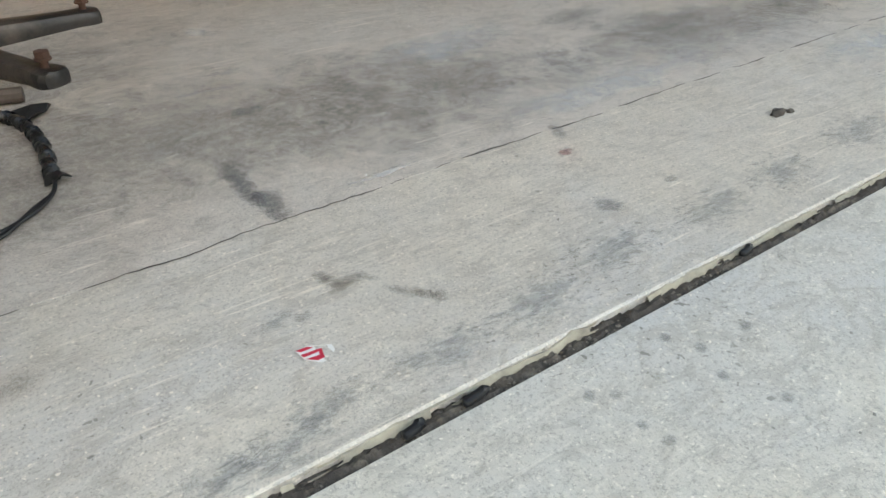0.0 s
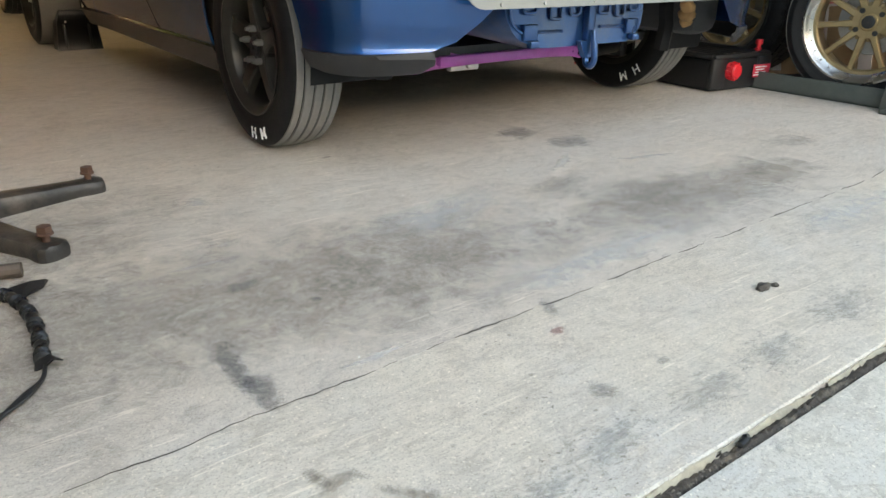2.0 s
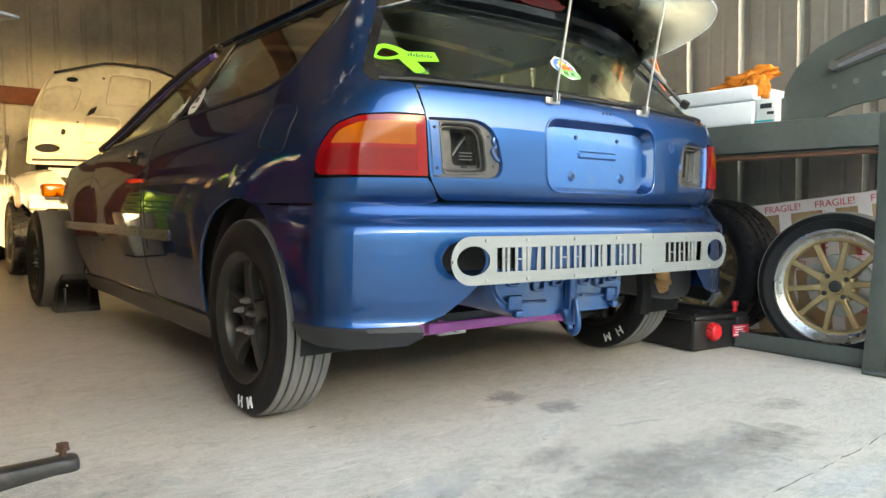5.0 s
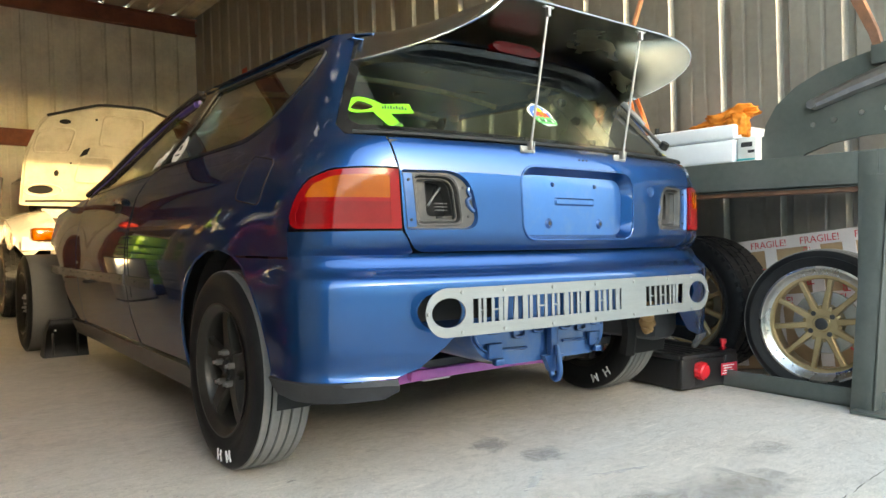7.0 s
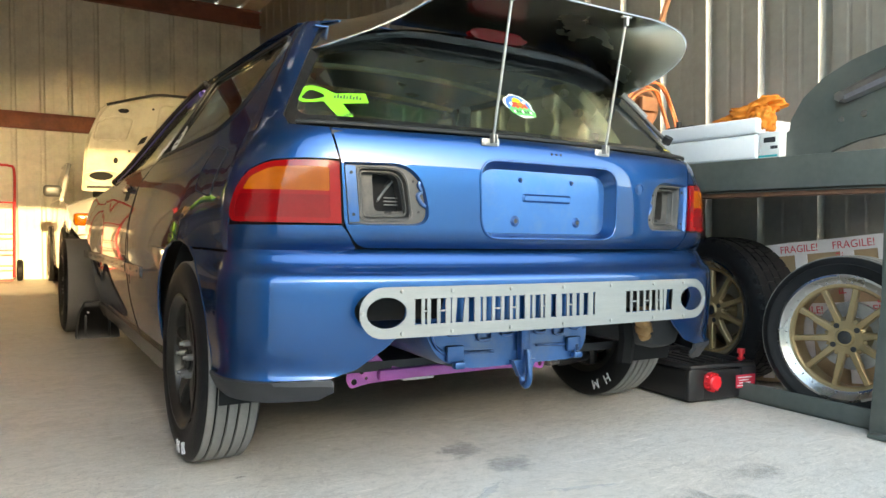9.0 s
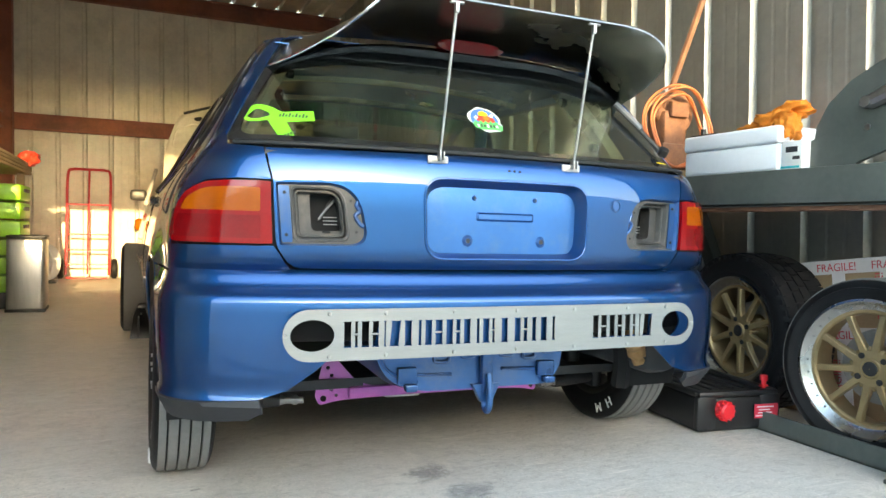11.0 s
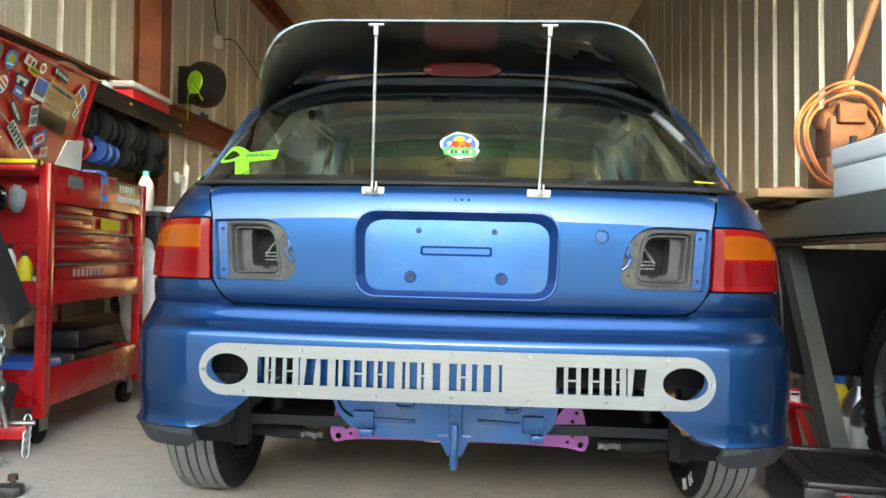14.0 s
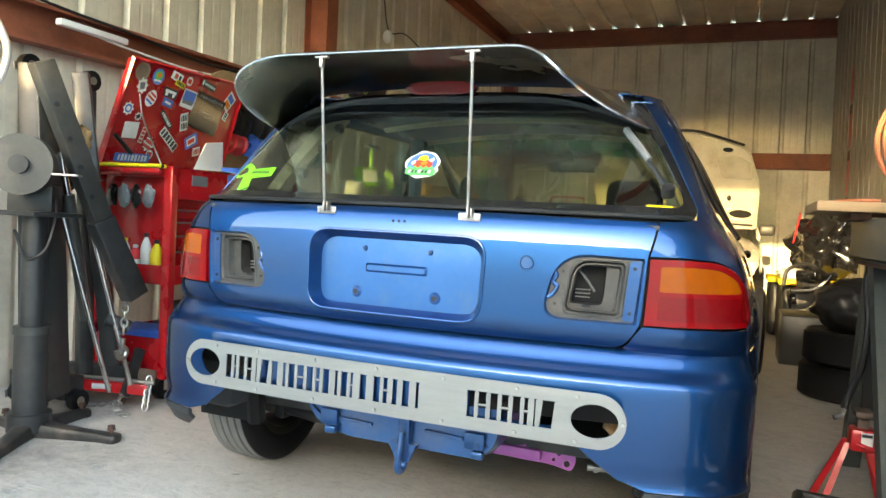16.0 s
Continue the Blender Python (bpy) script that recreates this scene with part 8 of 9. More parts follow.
for k, (ex, ey) in enumerate(((.600, 2.075), (.425, 1.650), (.02, 2.02), (.20, 2.28))):
    bm = B()
    e = Vector((ex, ey, .0))
    d = (e - PC).normalized()
    n = Vector((-d.y, d.x, 0))
    st = [(0.05, .046, .064), (.30, .034, .050), (.60, .029, .040), (.84, .027, .034), (.90, .034, .033), (.955, .036, .032), (.985, .028, .031), (1.0, .012, .030)]
    rows = []
    L_ = (e - PC).length
    for f_, hw, h in st:
        c = PC + d * L_ * f_
        rows.append([bm.verts.new(c + n * (hw * a) + Vector((0, 0, h * z))) for a, z in ((-.92, 0.0), (-1.0, .25), (-1.0, .62), (-.86, .88), (-.55, 1.0), (.55, 1.0), (.86, .88), (1.0, .62), (1.0, .25), (.92, 0.0))])
    for A, C in zip(rows, rows[1:]):
        for j in range(10):
            bm.faces.new((A[j], A[(j + 1) % 10], C[(j + 1) % 10], C[j]))
    bm.faces.new(rows[0])
    bm.faces.new(rows[-1])
    bmesh.ops.recalc_face_normals(bm, faces=bm.faces)
    leg = part("pedestal_foot", bm, M["worn_black"], gr, "worn cast iron foot with a rusty bolt")
    bm = B()
    p = e - d * .032
    cyl(bm, p + Vector((0, 0, .028)), p + Vector((0, 0, .052)), .008, seg=12)
    cyl(bm, p + Vector((0, 0, .050)), p + Vector((0, 0, .064)), .0145, seg=6)
    cyl(bm, p + Vector((0, 0, .047)), p + Vector((0, 0, .051)), .016, seg=14)
    part("rusty_bolt", bm, M["bolt_rust"], leg)
boxp(gr, "top_plate", M["crane"], PC + Vector((0, 0, .868)), (.26, .22, .018))
GD = Vector((.55, -.75, 0)).normalized()
G0 = PC + Vector((-.05, .04, 1.05))
cylp(gr, "motor_body", M["crane_grey"], G0 - GD * .10, G0 + GD * .12, .078)
boxp(gr, "motor_foot", M["crane"], PC + Vector((-.03, .02, .925)), (.16, .14, .11), rot_z(35), .01)
for sgn in (-1, 1):
    c = G0 + GD * sgn * .185
    bm = B()
    cyl(bm, c - GD * .03, c + GD * .03, .112, seg=36)
    part("wheel_guard", bm, M["crane_grey"], gr, "round grey wheel guard")
    cylp(gr, "guard_nut", M["crane"], c + GD * .03, c + GD * .05, .034)
    bar(gr, "tool_rest", M["steel"], c + Vector((.09, .06, -.03)), c + Vector((.17, .11, -.03)), .06, .008)
tubep(gr, "power_cord", M["black_trim"], curve_pts([G0 + Vector((.02, .04, -.08)), PC + Vector((.09, .02, .90)), PC + Vector((.10, -.03, .74)), PC + Vector((.03, -.06, .70)), PC + Vector((-.06, -.04, .80))], 8), .006)
bm = B()
blob(bm, G0 + Vector((.10, .12, .13)), (.035, .03, .05), 41, .5, 3)
rgx = thing("tan_rag", "tan leather rag stuffed behind the grinder", "rag", at=tuple(G0 + Vector((.1, .12, .1))))
part("rag_cloth", bm, M["brown_floss"], rgx, angle=80)

# black taped cable on the floor
ca = thing("taped_cable", "black taped cable with a bare split end on the floor", "cable", at=(.3, 1.3, 0))
run_pts = curve_pts([(.20, 1.60, .010), (.28, 1.555, .010), (.325, 1.475, .010), (.335, 1.36, .010), (.325, 1.24, .010)], 22)
tubep(ca, "taped_run", M["tape_black"], run_pts, [.0095 + .0022 * ((k * 7) % 5 > 2) + .0012 * math.sin(k * 1.9) for k in range(len(run_pts))], "black tape-wrapped run", seg=12)
for k in range(2):
    tubep(ca, "wire_tail", M["black_trim"], curve_pts([(.328, 1.24, .010), (.315, 1.19, .009), (.285, 1.15 + .01 * k, .008), (.235, 1.118 - .012 * k, .007), (.17, 1.10 - .02 * k, .007)], 8), .0032)
bm = B()
panel(bm, [(.30, 1.515), (.385, 1.545), (.37, 1.50), (.335, 1.47)], lambda x, y: Vector((x, y, .016 + .02 * noise.noise(Vector((x * 30, y * 30, 0))))), (), .03, .002)
part("tape_flap", bm, M["black_trim"], ca)
bm = B()
panel(bm, [(.318, 1.25), (.35, 1.235), (.335, 1.215), (.31, 1.225)], lambda x, y: Vector((x, y, .014 + .02 * noise.noise(Vector((x * 40, y * 40, 3))))), (), .02, .002)
part("tape_flap", bm, M["black_trim"], ca)
pi_ = thing("steel_pipe", "short dull steel pipe lying on the floor", "pipe", at=(.25, 1.62, 0))
tubep(pi_, "pipe", M["cast"], [(.12, 1.66, .016), (.352, 1.60, .016)], .014)


# ---- west wall: shelf, bench, reel ----
sf = thing("wall_shelf", "black steel shelf on the west wall", "shelf", at=(-.3, 4.2, 1.6))
boxp(sf, "shelf_board", M["black_trim"], (-.30, 4.05, 1.665), (.36, 1.60, .025))
boxp(sf, "shelf_front", M["black_trim"], (-.120, 4.05, 1.64), (.012, 1.60, .11))
for y in (4.08, 4.78):
    boxp(sf, "shelf_tag", M["yellow"], (-.113, y, 1.655), (.003, .035, .016))
boxp(sf, "back_panel", M["wood"], (-.47, 4.05, 1.35), (.02, 1.60, .60), label="plywood back panel")
for k, y in enumerate((3.68, 3.98, 4.26, 4.58)):
    sp = thing("wire_spool", "black spool hung under the shelf", "spool", "hung spools", at=(-.28, y, 1.40))
    for dz, r, mm in ((.06, .10, "rubber"), (-.07, .075, ["jack_red", "blue_plastic", "rubber", "rubber"][k])):
        bm = B()
        lathe(bm, [(.02, -.13), (r, -.13), (r, -.115), (r * .78, -.11), (r * .78, -.03), (r, -.025), (r, .025), (r * .78, .03), (r * .78, .11), (r, .115), (r, .13), (.02, .13)], Matrix.Translation((-.24, y, 1.42 + dz)) @ Matrix.Rotation(radians(12), 4, 'Z'), 28)
        part("spool_drum", bm, M[mm], sp)
pc = thing("red_case", "red and white plastic case on the shelf", "case", at=(-.3, 4.55, 1.64))
boxp(pc, "case_base", M["red_plastic"], (-.30, 4.46, 1.73), (.28, .52, .10), bevel=.02)
boxp(pc, "case_lid", M["white"], (-.30, 4.46, 1.805), (.30, .56, .045), bevel=.02)
for k, (y, h) in enumerate(((4.02, .10), (4.12, .13), (4.2, .08))):
    bottle("glue_bottle", "small bottle on the shelf", -.28, y, 1.678, .03, h, M[["grey_box", "white", "yellow"][k]], M["black_plastic"], "shelf bottles")
pd2 = thing("plywood_disc", "round plywood disc leaning behind the lid", "disc", at=(-.34, 3.62, 1.55))
bm = B()
lathe(bm, [(.001, -.008), (.30, -.008), (.305, 0), (.30, .008), (.001, .008)], Matrix.Translation((-.31, 3.72, 1.50)) @ Matrix.Rotation(radians(90), 4, 'Z') @ Matrix.Rotation(radians(6), 4, 'X'), 48)
part("disc", bm, M["wood"], pd2)
rl2 = thing("hose_reel", "black and lime air hose reel on the wall", "hose reel", at=(-.27, 5.58, 2.13))
RM = Matrix.Translation((-.27, 5.58, 2.13)) @ Matrix.Rotation(radians(-30), 4, 'Z')
bm = B()
lathe(bm, [(.001, -.10), (.13, -.10), (.172, -.075), (.185, -.03), (.185, .03), (.172, .075), (.13, .10), (.001, .10)], RM, 40)
part("reel_case", bm, M["black_plastic"], rl2)
for sg in (-1, 1):
    bm = B()
    lathe(bm, [(.001, sg * .108), (.018, sg * .112), (.020, sg * .105), (.088, sg * .106), (.098, sg * .098)], RM, 32)
    part("reel_disc", bm, M["lime_tool"], rl2, "lime side disc")
boxp(rl2, "reel_bracket", M["black_trim"], (-.43, 5.60, 2.13), (.12, .06, .30))
tubep(rl2, "reel_tail", M["lime_tool"], curve_pts([(-.24, 5.46, 2.00), (-.18, 5.30, 1.95), (-.16, 5.10, 2.02), (-.15, 4.98, 1.90), (-.14, 4.96, 1.72)], 8), .0045)
for k in range(4):
    bottle("girt_can", "small can standing on the wall girt", -.44, 5.75 + k * .09, 1.935 + k * .002, .03, .16, M[["white", "white", "blue_plastic", "grey_box"][k]], M["white"], "girt cans")
lb = thing("hanging_bulb", "pendant bulb on a black cable by the wall", "bulb", at=(-.2, 6.2, 2.6))
tubep(lb, "bulb_cable", M["black_trim"], curve_pts([(-.56, 5.7, 3.42), (-.40, 5.72, 3.30), (-.30, 5.75, 3.0), (-.27, 5.85, 2.62), (-.25, 6.2, 2.66), (-.30, 7.0, 2.55), (-.35, 7.6, 2.45)], 8), .006)
bm = B()
blob(bm, (-.27, 5.84, 2.56), (.045, .045, .06), 2, .05, 3)
part("bulb_glass", bm, M["white"], lb)

wb = thing("workbench", "dark steel workbench with drawers and a plank shelf", "workbench", at=(-.15, 4.6, 0))
BX0, BX1, BY0, BY1, BZ = -.46, .185, 3.84, 5.30, 1.0
boxp(wb, "bench_top", M["bench_dark"], ((BX0 + BX1) / 2, (BY0 + BY1) / 2, BZ - .015), (BX1 - BX0 + .04, BY1 - BY0 + .04, .03))
for x in (BX0 + .03, BX1 - .03):
    for y in (BY0 + .03, BY1 - .03):
        boxp(wb, "bench_leg", M["bench_dark"], (x, y, .485), (.055, .055, .97))
boxp(wb, "apron_board", M["bench_dark"], (BX1 - .02, (BY0 + BY1) / 2, .93), (.02, BY1 - BY0, .10))
for y in (4.25, 4.87):
    d_ = boxp(wb, "bench_drawer", M["grey_box"], (BX1 - .002, y, .85), (.02, .56, .10))
    b3 = B()
    box(b3, (BX1 + .018, y, .855), (.018, .14, .014), None, .004)
    part("drawer_handle", b3, M["zinc"], d_)
boxp(wb, "plank_shelf", M["wood"], ((BX0 + BX1) / 2, (BY0 + BY1) / 2, .34), (BX1 - BX0, BY1 - BY0, .04))
boxp(wb, "shelf_edge", M["wood"], (BX1 - .01, (BY0 + BY1) / 2, .34), (.03, BY1 - BY0, .09))
cs = thing("grey_organiser", "grey stacked parts organiser on the bench shelf", "organiser", at=(0, 4.9, .36))
for k in range(4):
    boxp(cs, "organiser_tier", M["grey_box"], (-.02, 4.95, .40 + k * .065), (.32, .42, .058), bevel=.01)
tb2 = thing("tool_bag", "black and red tool bag under the bench", "bag", at=(-.1, 4.4, .36))
boxp(tb2, "bag_body", M["black_plastic"], (-.12, 4.42, .50), (.34, .46, .26), bevel=.06)
boxp(tb2, "bag_panel", M["red_plastic"], (.055, 4.42, .52), (.012, .24, .16), bevel=.01)
rg2 = thing("shop_rags", "crumpled white rags on the bench shelf", "rags", at=(.05, 4.1, .36))
bm = B()
blob(bm, (.06, 4.08, .395), (.10, .16, .035), 17, .5, 4)
part("rag_heap", bm, M["cloth_white"], rg2, angle=80)
cl2 = thing("white_cloth", "white cloth bag hanging from the bench end", "cloth bag", at=(.2, 3.75, .6))
bm = B()
blob(bm, (.16, 3.72, .55), (.11, .10, .30), 23, .22, 4, 2.0)
part("cloth_sack", bm, M["cloth_white"], cl2, angle=80)
bottle("spray_bottle", "clear bottle with a teal cap on the bench", .04, 3.98, BZ, .045, .24, M["white"], M["teal"], "bench bottles")
cp = thing("blue_bucket", "pale blue bucket on the bench", "bucket", at=(.05, 4.75, BZ))
bm = B()
lathe(bm, [(.001, 0), (.075, 0), (.092, .18), (.097, .19), (.092, .19), (.072, .01)], Matrix.Translation((.05, 4.75, BZ)) @ Matrix.Rotation(radians(90), 4, 'X'), 28)
part("bucket_wall", bm, M["white"], cp)
tr = thing("white_tray", "white tray and cloth on the bench", "tray", at=(-.05, 4.45, BZ))
boxp(tr, "tray_body", M["white"], (-.02, 4.42, BZ + .03), (.28, .40, .05), bevel=.015)
wp = thing("work_pump", "white pipe fitting on a stand on the bench", "pump", at=(0, 4.62, BZ))
tubep(wp, "fitting", M["white"], curve_pts([(.0, 4.60, BZ), (.0, 4.60, BZ + .20), (.0, 4.56, BZ + .27), (.0, 4.50, BZ + .24), (.0, 4.48, BZ + .30)], 6), .018)
tubep(wp, "fitting_head", M["white"], [(.0, 4.62, BZ + .20), (.0, 4.64, BZ + .36)], .022)
wl = thing("work_light", "lime portable work light on a stand", "work light", at=(.0, 5.1, BZ))
tubep(wl, "light_pole", M["lime_tool"], [(.02, 5.10, BZ), (.02, 5.10, BZ + .48)], .016)
boxp(wl, "light_grip", M["black_trim"], (.02, 5.10, BZ + .49), (.04, .20, .025), bevel=.008)
for y, r in ((5.02, -20), (5.42, 25)):
    hd = boxp(wl, "light_head", M["lime_tool"], (.03, y, BZ + .24), (.06, .22, .16), rot_z(r) @ Matrix.Rotation(radians(-15), 3, 'Y'), .02)
    b3 = B()
    box(b3, (.064, y, BZ + .25), (.012, .15, .10), rot_z(r) @ Matrix.Rotation(radians(-15), 3, 'Y'), .006)
    part("light_lens", b3, M["white"], hd)
tubep(wl, "light_arm", M["lime_tool"], [(.02, 5.10, BZ + .26), (.02, 5.36, BZ + .24)], .014)
pl = thing("garden_tool", "wooden-handled garden tool leaning on the bench", "garden tool", at=(.2, 5.45, 0))
tubep(pl, "shaft", M["wood"], [(.20, 5.42, .0), (.10, 5.46, 1.20)], .022)

# beyond the bench: bin, lime drawers, boards, hand truck
fr_ = thing("steel_bin", "tall brushed steel bin on the floor", "bin", at=(.26, 6.55, 0))
bm = B()
box(bm, (.255, 6.56, .30), (.27, .30, .58), None, .03, 3)
part("bin_body", bm, M["stainless"], fr_)
boxp(fr_, "bin_foot", M["black_trim"], (.255, 6.56, .012), (.28, .31, .024))
boxp(fr_, "bin_lid", M["black_trim"], (.255, 6.56, .595), (.275, .305, .02), bevel=.008)
ld = thing("drawer_tower", "lime plastic drawer tower with power tools", "drawer tower", at=(.0, 6.9, 0))
for k in range(6):
    boxp(ld, "lime_drawer", M["lime_tool"], (-.02, 6.95, .20 + k * .15), (.42, .60, .135), bevel=.02)
    b3 = B()
    box(b3, (.195, 6.95, .22 + k * .15), (.012, .30, .03), None, .006)
    part("drawer_grip", b3, M["black_trim"], ld)
boxp(ld, "tower_base", M["black_trim"], (-.02, 6.95, .065), (.42, .60, .13))
gb = thing("grey_cabinet", "low grey drawer cabinet behind the bench", "cabinet", at=(-.1, 5.9, 0))
for k in range(5):
    boxp(gb, "cabinet_drawer", M["grey_box"], (-.12, 5.92, .07 + k * .12), (.46, .50, .11), bevel=.012)
bd = thing("timber_boards", "stack of rough boards on a bracket", "boards", at=(-.1, 6.8, 1.1))
for k in range(4):
    boxp(bd, "board", M["wood"], (-.10 + .02 * k, 6.9, 1.16 + k * .028), (.46 - .04 * k, 1.9, .024))
boxp(bd, "board_post", M["wood"], (.08, 7.5, .58), (.06, .06, 1.14))
boxp(bd, "board_post", M["wood"], (.02, 6.2, .58), (.06, .06, 1.14))
rs = thing("red_rag", "pale red rag hanging over the boards", "rag", at=(.12, 7.7, 1.25))
bm = B()
blob(bm, (.12, 7.7, 1.30), (.09, .12, .07), 51, .5, 3)
part("rag_cloth", bm, M["sticker_red"], rs, angle=80)
ht = thing("hand_truck", "red tubular hand truck leaning on the back wall", "hand truck", at=(.52, 9.95, 0))
for x in (.28, .76):
    tubep(ht, "side_rail", M["jack_red"], curve_pts([(x, 9.78, .05), (x, 9.90, .70), (x, 9.99, 1.28), (x + (.06 if x < .5 else -.06), 10.0, 1.36)], 6), .016)
tubep(ht, "top_bow", M["jack_red"], [(.34, 10.0, 1.36), (.70, 10.0, 1.36)], .016)
tubep(ht, "middle_rail", M["jack_red"], [(.52, 9.78, .06), (.52, 9.99, 1.36)], .012)
for z in (.18, .36, .55, .92):
    tubep(ht, "cross_bar", M["jack_red"], [(.28, 9.79 + .15 * z, z), (.76, 9.79 + .15 * z, z)], .010)
boxp(ht, "toe_plate", M["jack_red"], (.52, 9.66, .03), (.46, .22, .012))
for x in (.22, .82):
    bm = B()
    lathe(bm, [(.03, -.03), (.10, -.035), (.125, -.02), (.125, .02), (.10, .035), (.03, .03)], Matrix.Translation((x, 9.86, .127)) @ Matrix.Rotation(radians(90), 4, 'Z'), 28)
    part("truck_wheel", bm, M["rubber"], ht)
jn = thing("floor_fan", "pale round fan on the floor by the back wall", "fan", at=(.0, 9.3, 0))
bm = B()
lathe(bm, [(.03, -.06), (.20, -.05), (.21, 0), (.20, .05), (.03, .06)], Matrix.Translation((.12, 9.2, .24)) @ Matrix.Rotation(radians(-50), 4, 'Z'), 32)
part("fan_drum", bm, M["white"], jn)
boxp(jn, "fan_foot", M["grey_box"], (.12, 9.2, .02), (.24, .20, .03))

# air hose hanging from the girt above the crane
hh = thing("hanging_hose", "pale grey hose looped on the wall", "hose", at=(-.2, 2.1, 1.5))
tubep(hh, "hose_run", M["hose_grey"], curve_pts([(-.30, 1.98, 1.80), (-.12, 2.0, 1.70), (-.02, 2.02, 1.54), (-.03, 2.0, 1.40), (-.12, 1.98, 1.34)], 8), .015)
ga = thing("wall_cable", "black and white cables strung along the girt", "cable", at=(-.4, 3, 1.85))
tubep(ga, "black_cable", M["black_trim"], curve_pts([(-.385, 1.9, 1.93), (-.38, 2.5, 1.875), (-.38, 3.0, 1.86), (-.38, 3.6, 1.83), (-.38, 4.3, 1.87)], 8), .008)
tubep(ga, "white_cable", M["white"], curve_pts([(-.375, 2.6, 1.80), (-.37, 3.0, 1.77), (-.37, 3.5, 1.76), (-.37, 4.0, 1.80)], 8), .006)
boxp(ga, "strip_light", M["white"], (-.37, 2.75, 1.80), (.05, .42, .035), bevel=.01)


# ---- the white car behind, bonnet up ----
wc = thing("white_car", "white saloon car facing out with its bonnet raised", "car", at=(2.00, 8.6, 0))
WX = 2.06


def wc_side(sgn):
    f = lambda y, z: Vector((WX + sgn * (.92 - .03 * abs(z - .55) - .25 * max(0, z - .92) ** 1.0), y, z))
    body = rounded([(7.02, .64), (7.20, .60)] + [(7.60 + .39 * math.cos(radians(a)), .33 + .39 * math.sin(radians(a))) for a in range(132, 0, -18)] + [(8.00, .22), (10.03, .22), (10.06, .92), (8.39, .93), (7.60, .87), (7.19, .78), (7.02, .72)], .02, 2)
    bm = B()
    panel(bm, body, f, (), .10, .01)
    bmesh.ops.recalc_face_normals(bm, faces=bm.faces)
    p = part("body_side", bm, M["car_white"], wc)
    win = rounded([(8.46, .95), (8.99, 1.30), (10.03, 1.32), (10.03, .95)], .03, 3)
    bm = B()
    panel(bm, win, f, (), .10, .008)
    bmesh.ops.recalc_face_normals(bm, faces=bm.faces)
    part("side_window", bm, M["black_gloss"], p)
    bm = B()
    tube(bm, [f(8.36, .93), f(8.97, 1.33), f(9.64, 1.37), f(10.05, 1.36)], .022, 8)
    part("roof_rail", bm, M["car_white"], p)
    bm = B()
    box(bm, f(8.50, 1.02) + Vector((sgn * .10, -.02, 0)), (.17, .09, .12), None, .035, 3)
    part("door_mirror", bm, M["crane_grey"], p)
    bm = B()
    tube(bm, [f(7.60 + .39 * math.cos(radians(a)), .33 + .39 * math.sin(radians(a))) for a in range(132, 0, -12)], .014, 6)
    part("arch_trim", bm, M["car_white"], p)
    for y in (8.76, 9.78):
        bm = B()
        tube(bm, [f(y, .25), f(y, .93)], .003, 4)
        part("door_gap", bm, M["dark"], p)


wc_side(-1)
wc_side(1)
bm = B()
box(bm, (WX, 7.10, .46), (1.10, .26, .42), None, .09, 3)
part("front_bumper", bm, M["car_white"], wc)
bm = B()
box(bm, (WX, 6.98, .70), (1.30, .12, .10), None, .03)
part("grille", bm, M["black_trim"], wc)
for sgn in (-1, 1):
    boxp(wc, "head_lamp", M["chrome"], (WX + sgn * .60, 7.04, .72), (.34, .12, .12), bevel=.03)
boxp(wc, "engine_bay", M["dark"], (WX, 7.66, .66), (1.05, 1.05, .14), bevel=.02)
bm = B()
box(bm, (WX, 9.54, 1.36), (1.15, 1.00, .03), None, .012)
part("roof", bm, M["car_white"], wc)
bm = B()
panel(bm, [(-.62, 0), (.62, 0), (.56, 1), (-.56, 1)], lambda x, t: Vector((WX + x, 8.36 + .58 * t, .94 + .41 * t)), (), .2, .006)
part("windscreen", bm, M["black_gloss"], wc)


def nose_fn(u, v):
    """The front shell under the bonnet: u across, v from the nose back to the cowl."""
    side = .90 * (1 - .10 * max(0.0, .30 - v) ** 1.2 / .24)
    top = .70 + .29 * math.sin(min(1.0, v * 1.1) * math.pi / 2) ** .8
    return Vector((WX + u * side, 6.98 + 1.32 * v + .10 * (abs(u) ** 3) * max(0.0, .35 - v), top - .20 * abs(u) ** 5 * (1 - .3 * v)))


for sg in (-1, 1):
    bm = B()
    panel(bm, [(sg * .62, .02), (sg * 1.0, .02), (sg * 1.0, 1), (sg * .62, 1)][::sg], nose_fn, (), .05, .006)
    bmesh.ops.recalc_face_normals(bm, faces=bm.faces)
    part("front_wing", bm, M["car_white"], wc, "white front wing")
    bm = B()
    panel(bm, [(sg * .50, 0), (sg * .99, 0), (sg * .99, 1), (sg * .50, 1)][::sg], lambda u, v: Vector((WX + u * .87, 6.985 + .05 * abs(u) ** 4 + .03 * (1 - v), .60 + .115 * v)), (), .05, .01)
    bmesh.ops.recalc_face_normals(bm, faces=bm.faces)
    part("nose_panel", bm, M["car_white"], wc)
    bm = B()
    panel(bm, [(sg * .55, 0), (sg * .955, 0), (sg * .955, 1), (sg * .55, 1)][::sg], lambda u, v: Vector((WX + u * .90, 7.98, .12 + .62 * v)), (), .2, .01)
    bmesh.ops.recalc_face_normals(bm, faces=bm.faces)
    part("wheel_housing", bm, M["dark"], wc)
bm = B()
panel(bm, [(-.62, 0), (.62, 0), (.62, 1), (-.62, 1)], lambda u, v: Vector((WX + u * .90, 7.92 + .16 * v, .90 + .09 * v)), (), .1, .006)
